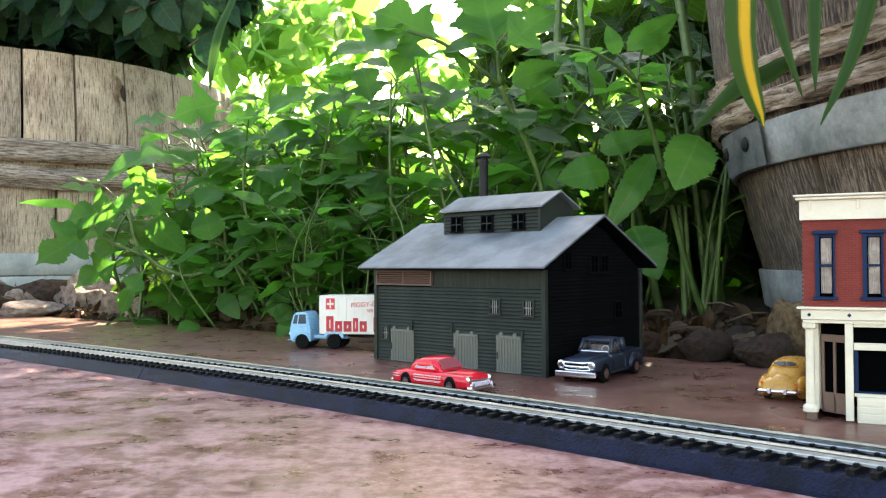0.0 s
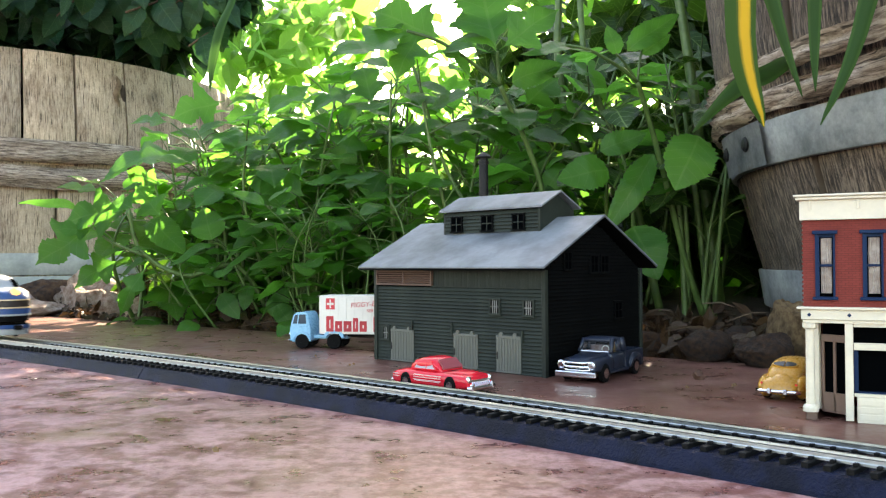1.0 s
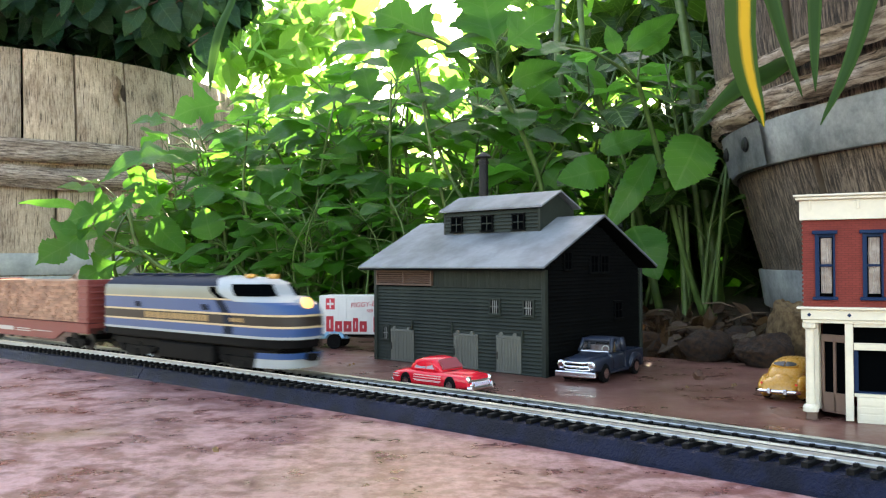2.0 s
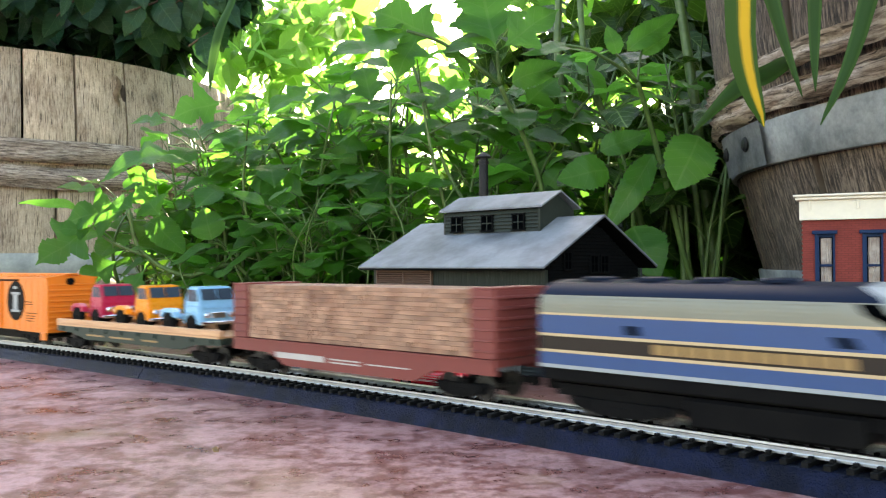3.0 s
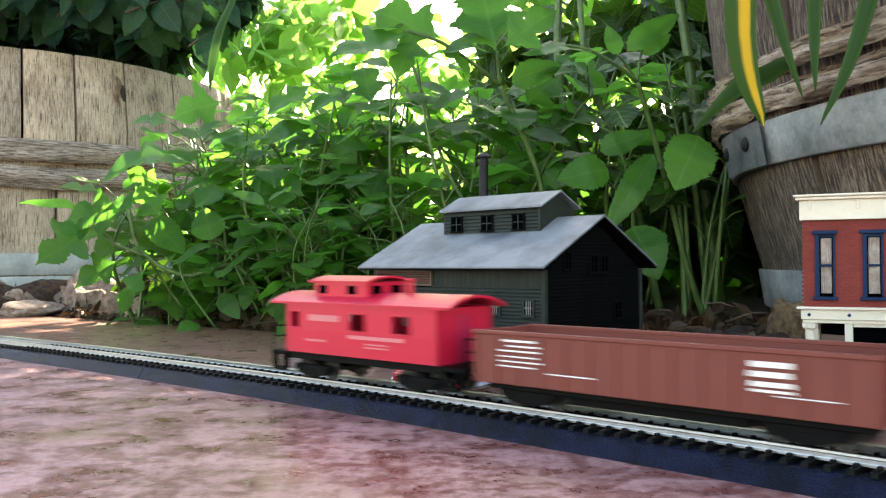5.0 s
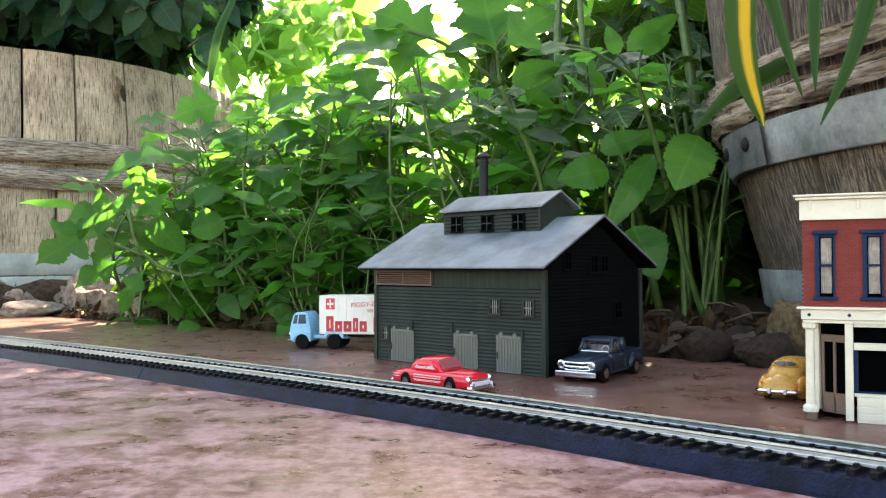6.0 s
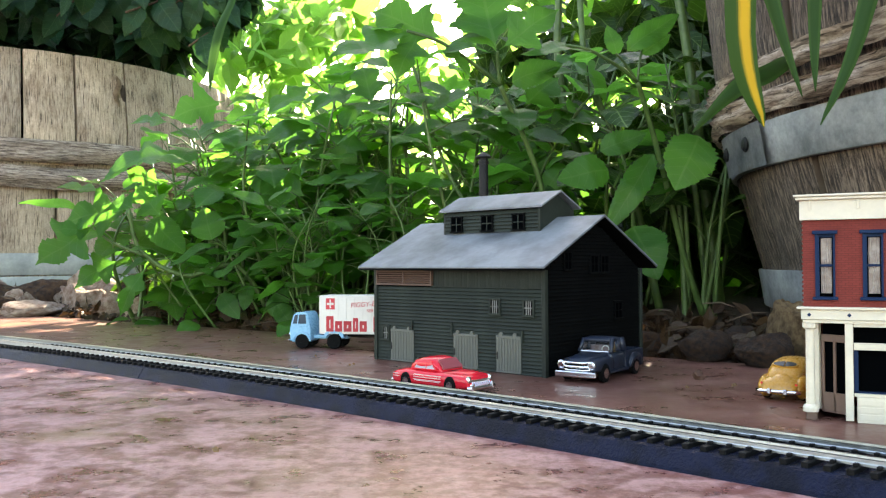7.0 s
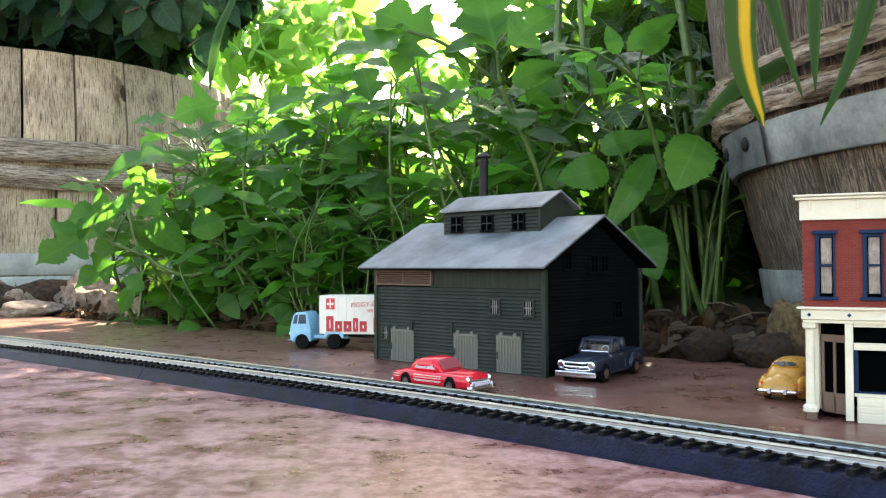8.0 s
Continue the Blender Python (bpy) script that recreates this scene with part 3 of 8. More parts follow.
# ---- the brick shop ----
def brick_material():
    mt, nt, bs = nodes_of("red_brick")
    tc = nt.nodes.new("ShaderNodeTexCoord").outputs["Object"]
    mp = nt.nodes.new("ShaderNodeMapping")
    mp.inputs["Rotation"].default_value = (radians(90), 0, 0)
    nt.links.new(tc, mp.inputs[0])
    br = nt.nodes.new("ShaderNodeTexBrick")
    br.inputs["Scale"].default_value = 1.0
    br.inputs["Brick Width"].default_value, br.inputs["Row Height"].default_value, br.inputs["Mortar Size"].default_value = 0.0026, 0.00092, 0.00011
    br.inputs["Color1"].default_value, br.inputs["Color2"].default_value, br.inputs["Mortar"].default_value = (0.175, 0.030, 0.024, 1), (0.205, 0.036, 0.028, 1), (0.125, 0.024, 0.019, 1)
    nt.links.new(mp.outputs[0], br.inputs["Vector"])
    n = noise_node(nt, 60, tc, 4, 0.6)
    g = ramp_node(nt, n.outputs[0], [(0.3, (0.8, 0.8, 0.8)), (0.7, (1.15, 1.15, 1.15))])
    nt.links.new(mixed(nt, 0.7, br.outputs[0], g.outputs[0], "MULTIPLY"), bs.inputs["Base Color"])
    bs.inputs["Roughness"].default_value = 0.7
    bs.inputs["Specular IOR Level"].default_value = 0.15
    bumped(nt, bs, br.outputs[1], -0.5, 0.0002)
    return mt


BRICK = brick_material()


def build_shop():
    """Local frame: x along the front, y to the back, origin at the front corner by the column."""
    shop = thing("model_shop", pose(0.1484, 0.3522, 0, 0, 0, -25.0), "red brick model shop with cream trim and navy windows", "model building")
    W, D = 0.105, 0.045
    zl, zc, zt = 0.0462, 0.0818, 0.0922      # ledge, cornice foot, top
    def wall_piece(xr, yr, zr):
        q = B()
        box(q, xr, yr, zr)
        return q
    # upper wall with three window openings
    wins = [(0.0055, 0.0118), (0.0230, 0.0293), (0.0405, 0.0468), (0.0580, 0.0643), (0.0755, 0.0818)]
    zb, zw = 0.0505, 0.0760
    xs = [0.0] + [v for w in wins for v in w] + [W]
    spans = [((0, W), (zl, zb)), ((0, W), (zw, zc))] + [((xs[i], xs[i + 1]), (zb, zw)) for i in range(0, len(xs), 2)]
    for xr, zr in spans:
        part("wall_panel", wall_piece(xr, (0, 0.002), zr), BRICK, shop, "red brick upper wall")
    for name, xr, yr, zr in (("side_wall", (0, 0.002), (0.0021, D), (zl, zc)), ("side_wall", (W - 0.002, W), (0.0021, D), (0, zc)), ("back_wall", (0.0021, W - 0.0021), (D - 0.002, D), (0, zc)), ("side_wall", (0, 0.002), (0.012, D), (0, zl))):
        part(name, wall_piece(xr, yr, zr), BRICK, shop)
    part("roof", wall_piece((0.0021, W - 0.0021), (0.0021, D - 0.0021), (zc - 0.004, zc - 0.003)), ROOFING, shop)
    # quoined corner teeth
    tb = B()
    box(tb, (-0.0005, 0.0), (0.0002, 0.0016), (0, 0.0009))
    tb = to_mesh("brick", tb, BRICK)
    for i in range(19):
        part("brick", tb, None, shop, m=pose(0, 0, zl + 0.0006 + i * 0.00185))
    # cornice
    c = B()
    box(c, (-0.0012, W + 0.001), (-0.0018, 0.004), (zc, zt - 0.0022), bevel=0.0002)
    box(c, (-0.0026, W + 0.002), (-0.0034, 0.004), (zt - 0.0022, zt - 0.0010), bevel=0.0002)
    box(c, (-0.0034, W + 0.003), (-0.0044, 0.004), (zt - 0.0009, zt), bevel=0.0002)
    cornice = part("cornice", c, CREAM, shop, "cream moulded cornice")
    br = B()
    box(br, (-0.0006, 0.0006), (-0.0007, 0), (zc + 0.0040, zt - 0.0022), bevel=0.0002)
    br = to_mesh("bracket", br, CREAM)
    for i in range(5):
        part("bracket", br, None, cornice, m=pose(0.0028 + i * 0.0178, -0.0018, 0))
    # ledge over the shop front
    c = B()
    box(c, (-0.0010, W), (-0.0022, 0.004), (zl - 0.0050, zl - 0.0008), bevel=0.0002)
    box(c, (-0.0026, W + 0.001), (-0.0036, 0.004), (zl - 0.0008, zl + 0.0002), bevel=0.0002)
    box(c, (-0.0004, W), (-0.0014, 0.004), (zl - 0.0064, zl - 0.0051), bevel=0.0001)
    ledge = part("ledge", c, CREAM, shop, "cream shop-front beam")
    for i in range(6):
        q = B()
        box(q, (-0.0006, 0.0006), (-0.0004, 0), (-0.0006, 0.0006), Matrix.Rotation(radians(45), 4, "Y"))
        part("bolt_head", q, NAVY_TRIM, ledge, "small navy diamond", m=pose(0.0021 + i * 0.0148, -0.0022, zl - 0.0030))
    # windows
    for x0, x1 in wins:
        f = B()
        t = 0.0010
        box(f, (x0 - t, x0 + 0.0006), (-0.0007, 0.0016), (zb, zw), bevel=0.0001)
        box(f, (x1 - 0.0006, x1 + t * 0.2), (-0.0007, 0.0016), (zb, zw), bevel=0.0001)
        box(f, (x0 + 0.0006, x1 - 0.0006), (0.0001, 0.0012), ((zb + zw) / 2 - 0.0005, (zb + zw) / 2 + 0.0005), bevel=0.0001)
        box(f, (x0 + 0.0006, x1 - 0.0006), (0.0001, 0.0014), (zw - 0.0013, zw), bevel=0.0001)
        w = part("window", f, NAVY_TRIM, shop)
        s = B()
        box(s, (x0 - 0.0020, x1 + 0.0012), (-0.0020, 0.0012), (zb - 0.0013, zb), bevel=0.0002)
        part("sill", s, NAVY_TRIM, w, "navy sill")
        s = B()
        box(s, (x0 - 0.0020, x1 + 0.0012), (-0.0018, 0.0012), (zw, zw + 0.0015), bevel=0.0002)
        part("lintel", s, NAVY_TRIM, w, "navy lintel")
        cu = B()
        n = 15
        vs = []
        for zz in (zb + 0.0014, zw - 0.0016):
            vs.append([cu.verts.new((x0 + 0.0012 + (x1 - x0 - 0.0022) * k / n, 0.0011 + 0.00025 * math.sin(k * 2.1), zz)) for k in range(n + 1)])
        for k in range(n):
            cu.faces.new((vs[0][k], vs[0][k + 1], vs[1][k + 1], vs[1][k]))
        part("curtain", cu, LACE, w, "off-white lace curtain")
        q = B()
        box(q, (x0 + 0.0006, x1 - 0.0006), (0.0014, 0.0015), (zb, zw))
        part("pane", q, PANE, w)
    # corner column
    q = B()
    lathe(q, [(0.0030, 0.0034), (0.0031, 0.0050), (0.0026, 0.0060), (0.0018, 0.0064), (0.0017, 0.0365), (0.0020, 0.0372), (0.0028, 0.0378), (0.0029, 0.0396), (0.0024, 0.0400)], 16)
    part("column", q, CREAM, shop, "cream turned column", m=pose(0.0022, 0.0012, 0), smooth=False)
    # block added to fill the gap between the column foot and the slab
    q = B()
    box(q, (0.0004, 0.0046), (0.0004, 0.0105), (0, 0.0034), bevel=0.0002)
    part("step", q, DOOR_BROWN, shop, "brown filler block added under the column")
    # angled double door in the corner recess
    dp = pose(0.0062, 0.0100, 0, 0, 0, -33)
    f = B()
    box(f, (-0.0052, -0.0008), (-0.0006, 0.0012), (0.0030, 0.0400), bevel=0.0001)
    part("pilaster", f, CREAM, shop, "cream pilaster", m=dp)
    f = B()
    dw = 0.0118
    for x0, x1 in ((0, 0.0012), (dw / 2 - 0.0006, dw / 2 + 0.0006), (dw - 0.0012, dw)):
        box(f, (x0, x1), (0, 0.0010), (0.0022, 0.0345), bevel=0.0001)
    box(f, (0, dw), (0, 0.0010), (0.0022, 0.0105), bevel=0.0001)
    box(f, (0, dw), (0, 0.0010), (0.0315, 0.0345), bevel=0.0001)
    door = part("door", f, DOOR_BROWN, shop, "brown double door with tall panes", m=dp)
    q = B()
    box(q, (0.0004, dw - 0.0004), (0.0007, 0.0009), (0.0100, 0.0395))
    part("pane", q, PANE, door)
    q = B()
    box(q, (0, dw), (0, 0.0010), (0.0392, 0.0405))
    part("transom", q, DOOR_BROWN, door)
    # post, shop window and plinth
    q = B()
    box(q, (0.0152, 0.0182), (-0.0008, 0.0020), (0.0006, 0.0400), bevel=0.0002)
    part("post", q, CREAM, shop, "cream post")
    f = B()
    x0, x1 = 0.0184, W - 0.004
    for zz, hh in ((0.0105, 0.0012), (0.0292, 0.0028), (0.0384, 0.0016)):
        box(f, (x0, x1), (-0.0004, 0.0016), (zz, zz + hh), bevel=0.0001)
    for xx in (0.0520, 0.0840, x1 - 0.002):
        box(f, (xx, xx + 0.0022), (-0.0003, 0.0016), (0.0118, 0.0384), bevel=0.0001)
    sw = part("shop_window", f, CREAM, shop, "cream shop window frame")
    f = B()
    box(f, (x0, x0 + 0.0016), (0.0010, 0.0030), (0.0118, 0.0291))
    box(f, (x0, x1), (0.0010, 0.0030), (0.0118, 0.0124))
    part("frame", f, NAVY_TRIM, sw, "navy inner frame")
    q = B()
    box(q, (x0, x1), (0.0031, 0.0033), (0.0118, 0.0384))
    part("pane", q, PANE, sw)
    q = B()
    box(q, (x0 + 0.001, W), (-0.0006, 0.0020), (0.0, 0.0104), bevel=0.0002)
    plinth = part("plinth", q, CREAM, shop, "cream panelled plinth")
    q = B()
    box(q, (0, W - x0 - 0.002), (-0.0004, 0), (0, 0.0022), bevel=0.0001)
    q = to_mesh("panel", q, CREAM)
    for i in range(3):
        part("panel", q, None, plinth, m=pose(x0 + 0.0015, -0.0006, 0.0014 + i * 0.0029))


build_shop()


# ---- barrels ----
def barrel(name, cx, cy, prof, hoops, wood, label, staves, seed, jog=(), steel=None):
    """prof: (z, radius) pairs. Staves are pieces; hoops are (kind, z0, z1)."""
    rnd = random.Random(seed)
    ob = thing(name, pose(cx, cy, 0), label, "barrel planter", "old barrels")

    def rad(z):
        for (a, ra), (b, rb) in zip(prof, prof[1:]):
            if z <= b:
                return ra + (rb - ra) * (z - a) / (b - a)
        return prof[-1][1]

    zs = [prof[0][0], *[p[0] for p in prof[1:-1]], prof[-1][0]]
    cuts = [prof[0][0], *jog, prof[-1][0]]
    for lo, hi in zip(cuts, cuts[1:]):
        a = rnd.random()
        end = a + 2 * math.pi
        while a < end - 0.02:
            wd = rnd.uniform(0.8, 1.25) * 2 * math.pi / staves
            a1 = min(a + wd, end)
            bm = B()
            uvl = bm.loops.layers.uv.new("uv")
            gap = 0.0022 / prof[0][1]
            jit = rnd.uniform(-0.002, 0.002)
            lv = [lo] + [z for z in zs if lo < z < hi] + [hi]
            u0 = rnd.uniform(0, 50)
            cols = 4
            ring = []
            for z in lv:
                ring.append([(bm.verts.new(((rad(z) + jit - (0.003 if k in (0, cols) else 0)) * math.cos(a + gap + (a1 - a - 2 * gap) * k / cols), (rad(z) + jit - (0.003 if k in (0, cols) else 0)) * math.sin(a + gap + (a1 - a - 2 * gap) * k / cols), z)), u0 + (a1 - a) * rad(z) * k / cols, z + u0) for k in range(cols + 1)])
            back = [[bm.verts.new(((rad(z) - 0.025) * math.cos(q), (rad(z) - 0.025) * math.sin(q), z)) for q in (a + gap, a1 - gap)] for z in lv]
            for r0, r1 in zip(ring, ring[1:]):
                for k in range(cols):
                    f = bm.faces.new((r0[k][0], r0[k + 1][0], r1[k + 1][0], r1[k][0]))
                    for lp, q in zip(f.loops, (r0[k], r0[k + 1], r1[k + 1], r1[k])):
                        lp[uvl].uv = (q[1], q[2])
            for i in range(len(lv) - 1):
                bm.faces.new((ring[i][0][0], ring[i + 1][0][0], back[i + 1][0], back[i][0]))
                bm.faces.new((ring[i][-1][0], back[i][1], back[i + 1][1], ring[i + 1][-1][0]))
            part("stave", bm, wood, ob)
            a = a1
    for kind, z0, z1 in hoops:
        bm = B()
        uvl = bm.loops.layers.uv.new("uv")
        n = 320
        rings = []
        for i in range(n):
            q = i * 2 * math.pi / n
            row = []
            if kind == "steel":
                sec = [(0.0005, z0), (0.004, z0), (0.0045, z0 + 0.001), (0.0045, z1 - 0.001), (0.004, z1), (0.0005, z1)]
            else:
                zc, rr = (z0 + z1) / 2, (z1 - z0) / 2
                sec = [(0.004 + rr * 0.8 * math.cos(w), zc + rr * math.sin(w)) for w in (-1.5, -1.0, -0.5, 0, 0.5, 1.0, 1.5)]
            for k, (d, z) in enumerate(sec):
                wob = 0.011 * noise.noise((math.cos(q) * 6, math.sin(q) * 6, z0 * 40 + k * 0.9)) + 0.005 * noise.noise((math.cos(q) * 34, math.sin(q) * 34, k * 1.7)) if kind != "steel" else 0.0008 * noise.noise((math.cos(q) * 9, math.sin(q) * 9, z0))
                wz = 0.010 * noise.noise((math.cos(q) * 3, math.sin(q) * 3, z0 * 31)) if kind != "steel" else 0
                r = rad(z) + d + wob + 0.001
                row.append((bm.verts.new((r * math.cos(q), r * math.sin(q), z + wz)), q * rad(z), z))
            rings.append(row)
        for i in range(n):
            r0, r1 = rings[i], rings[(i + 1) % n]
            for k in range(len(r0) - 1):
                f = bm.faces.new((r0[k][0], r1[k][0], r1[k + 1][0], r0[k + 1][0]))
                for lp, w in zip(f.loops, (r0[k], r1[k], r1[k + 1], r0[k + 1])):
                    lp[uvl].uv = (w[1], w[2])
        bmesh.ops.recalc_face_normals(bm, faces=bm.faces)
        part("steel_hoop" if kind == "steel" else "wooden_hoop", bm, (steel or GALV) if kind == "steel" else HOOP_WOOD, ob, "dull galvanised steel hoop" if kind == "steel" else "split branch hoop", smooth=True)
    # the soil inside
    bm = B()
    zt = prof[-1][0] - 0.04
    lathe(bm, [(rad(zt) - 0.024, zt - 0.03), (rad(zt) - 0.024, zt)], 32)
    part("soil_fill", bm, SOIL, ob)
    return ob


right_barrel = barrel("barrel_planter", 0.647, 0.668, [(-0.02, 0.358), (0.06, 0.371), (0.14, 0.393), (0.22, 0.410), (0.32, 0.420), (0.60, 0.40)],
                      [("steel", 0.024, 0.057), ("steel", 0.138, 0.170), ("wood", 0.173, 0.190), ("wood", 0.197, 0.214)], DARK_WOOD,
                      "dark weathered oak barrel with rusty steel and branch hoops", 26, 4)
left_barrel = barrel("barrel_planter", -1.02, 1.98, [(-0.02, 0.50), (0.10, 0.515), (0.24, 0.53), (0.32, 0.535), (0.455, 0.52)],
                     [("steel", 0.008, 0.044), ("steel", 0.046, 0.086), ("wood", 0.205, 0.245), ("wood", 0.247, 0.288)], OLD_WOOD,
                     "sun-bleached oak barrel with branch hoops and a steel band", 34, 7, jog=(0.246,), steel=PALE_STEEL)
# a knot with a raised lip on one stave of the bleached barrel
q = radians(-40.4)
at = Matrix.Translation((0.5262 * math.cos(q), 0.5262 * math.sin(q), 0.389)) @ Matrix.Rotation(q, 4, "Z")
bm = B()
tube(bm, [(0.002 - 0.004 * abs(k - 4) / 4, 0.004 * math.sin(k * 1.1) - 0.006, 0.036 - 0.009 * k) for k in range(9)], [0.002, 0.005, 0.0062, 0.0055, 0.0066, 0.006, 0.0055, 0.0045, 0.002], 8)
part("knot", bm, HOOP_BARK, left_barrel, "pale brown ridge of a knot", m=at, smooth=True)
bm = B()
bmesh.ops.create_uvsphere(bm, u_segments=14, v_segments=8, radius=1, matrix=Matrix.Translation((-0.0005, 0.006, -0.004)) @ Matrix.Diagonal((0.002, 0.0065, 0.026, 1)))
part("knot_hollow", bm, SOIL, left_barrel, "dark hollow of a knot", m=at, smooth=True)
bm = B()
vs = []
for k in range(7):
    q = radians(168 + 15.5 * k / 6)
    vs.append([bm.verts.new(((0.4035 + 0.0165 * (z - 0.138) / 0.032 * 0.35) * math.cos(q), (0.4035 + 0.0165 * (z - 0.138) / 0.032 * 0.35) * math.sin(q), z)) for z in (0.1372, 0.1708)])
for k in range(6):
    bm.faces.new((vs[k][0], vs[k + 1][0], vs[k + 1][1], vs[k][1]))
bmesh.ops.solidify(bm, geom=bm.faces[:], thickness=0.002)
part("hoop_end", bm, GALV, right_barrel, "lapped end of the steel hoop")
for ang, z in ((179, 0.157), (170.5, 0.156)):
    bm = B()
    lathe(bm, [(0.006, 0.0), (0.006, 0.0015), (0.004, 0.003), (0.001, 0.0036)], 12)
    q = radians(ang)
    part("rivet", bm, SOOT, right_barrel, "dark rivet head", m=Matrix.Translation((0.4065 * math.cos(q), 0.4065 * math.sin(q), z)) @ Matrix.Rotation(q, 4, "Z") @ Matrix.Rotation(radians(90), 4, "Y"))


# ---- rocks along the slab's far edge ----
def rock_mesh(seed, material):
    bm = B()
    bmesh.ops.create_icosphere(bm, subdivisions=4, radius=1.0)
    rnd = random.Random(seed)
    off = Vector((rnd.uniform(0, 50), rnd.uniform(0, 50), rnd.uniform(0, 50)))
    cuts = [(Vector((rnd.gauss(0, 1), rnd.gauss(0, 1), rnd.gauss(0, 1))).normalized(), rnd.uniform(0.68, 0.95)) for _ in range(12)]
    for v in bm.verts:
        c = v.co.copy()
        for nrm, d in cuts:
            e = c.dot(nrm) - d
            if e > 0:
                c -= nrm * e * 0.9
        c *= 1 + 0.16 * noise.noise(v.co * 1.6 + off) + 0.09 * noise.noise(v.co * 4 + off) + 0.05 * noise.noise(v.co * 9 + off)
        v.co = c
    return to_mesh("rock", bm, material, True)


ROCKS = [rock_mesh(i, ROCK) for i in range(5)]
PALE = [rock_mesh(20 + i, ROCK_PALE) for i in range(5)]


def rock(x, y, w, h, pale=False, d=0.8, yaw=0.0, k=0, sink=0.25, label="", mesh=None):
    me = mesh or (PALE if pale else ROCKS)[k % 5]
    ob = new("rock", me)
    ob.matrix_basis = Matrix.Translation((x, y, h * (1 - sink) * 0.5)) @ Matrix.Rotation(yaw, 4, "Z") @ Matrix.Diagonal((w / 2, w * d / 2, h * (1 + sink) * 0.5, 1))
    return tagged(ob, label or ("pale tan fieldstone among the litter" if pale else "brown rough fieldstone by the slab edge"), "rock", "edging rocks")


def build_rocks():
    rnd = random.Random(11)
    # beside the bleached barrel
    rock(-0.565, 1.22, 0.095, 0.050, k=1, label="dark brown rounded fieldstone")
    rock(-0.50, 1.20, 0.070, 0.062, True, k=0, yaw=0.5)
    rock(-0.66, 1.27, 0.080, 0.035, k=3, yaw=1)
    rock(-0.455, 1.16, 0.070, 0.046, True, k=2)
    rock(-0.630, 1.16, 0.040, 0.034, True, k=3)
    rock(-0.585, 1.135, 0.034, 0.026, k=0, yaw=0.7)
    rock(-0.545, 1.125, 0.034, 0.030, True, k=4, yaw=1.4)
    rock(-0.490, 1.14, 0.044, 0.040, True, k=2, yaw=2.0)
    rock(-0.53, 1.10, 0.080, 0.020, True, k=4, yaw=0.3)
    rock(-0.405, 1.055, 0.058, 0.034, True, k=1, yaw=-0.5)
    rock(-0.72, 1.33, 0.09, 0.05, True, k=1)
    rock(-0.395, 1.09, 0.06, 0.055, k=2)
    rock(-0.355, 1.02, 0.05, 0.03, True, k=3)
    # beside the dark barrel
    rock(0.2215, 0.548, 0.036, 0.046, True, d=0.9, label="large rough tan fieldstone with a pitted face", mesh=rock_mesh(33, ROCK_TAN))
    rock(0.172, 0.565, 0.036, 0.022, k=1, d=0.9)
    rock(0.201, 0.530, 0.040, 0.022, k=2, yaw=0.4)
    rock(0.255, 0.545, 0.050, 0.026, k=3)
    rock(0.145, 0.605, 0.030, 0.016, k=4)
    rock(0.235, 0.510, 0.03, 0.018, k=0)
    for i in range(26):
        x = rnd.uniform(-0.72, -0.30)
        y = edge_y(x) + rnd.uniform(0.03, 0.20)
        w = rnd.uniform(0.03, 0.065)
        rock(x, y, w, w * rnd.uniform(0.5, 0.85), rnd.random() < 0.65, yaw=rnd.uniform(0, 3), k=rnd.randrange(5))
    for i in range(46):
        x = rnd.uniform(-0.85, 0.42)
        y = edge_y(x) + rnd.uniform(0.025, 0.14)
        w = rnd.uniform(0.018, 0.05)
        if x > 0.08:
            w *= 0.65
        rock(x, y, w, w * rnd.uniform(0.45, 0.8), rnd.random() < (0.7 if x < -0.3 else 0.25), yaw=rnd.uniform(0, 3), k=rnd.randrange(5))


build_rocks()


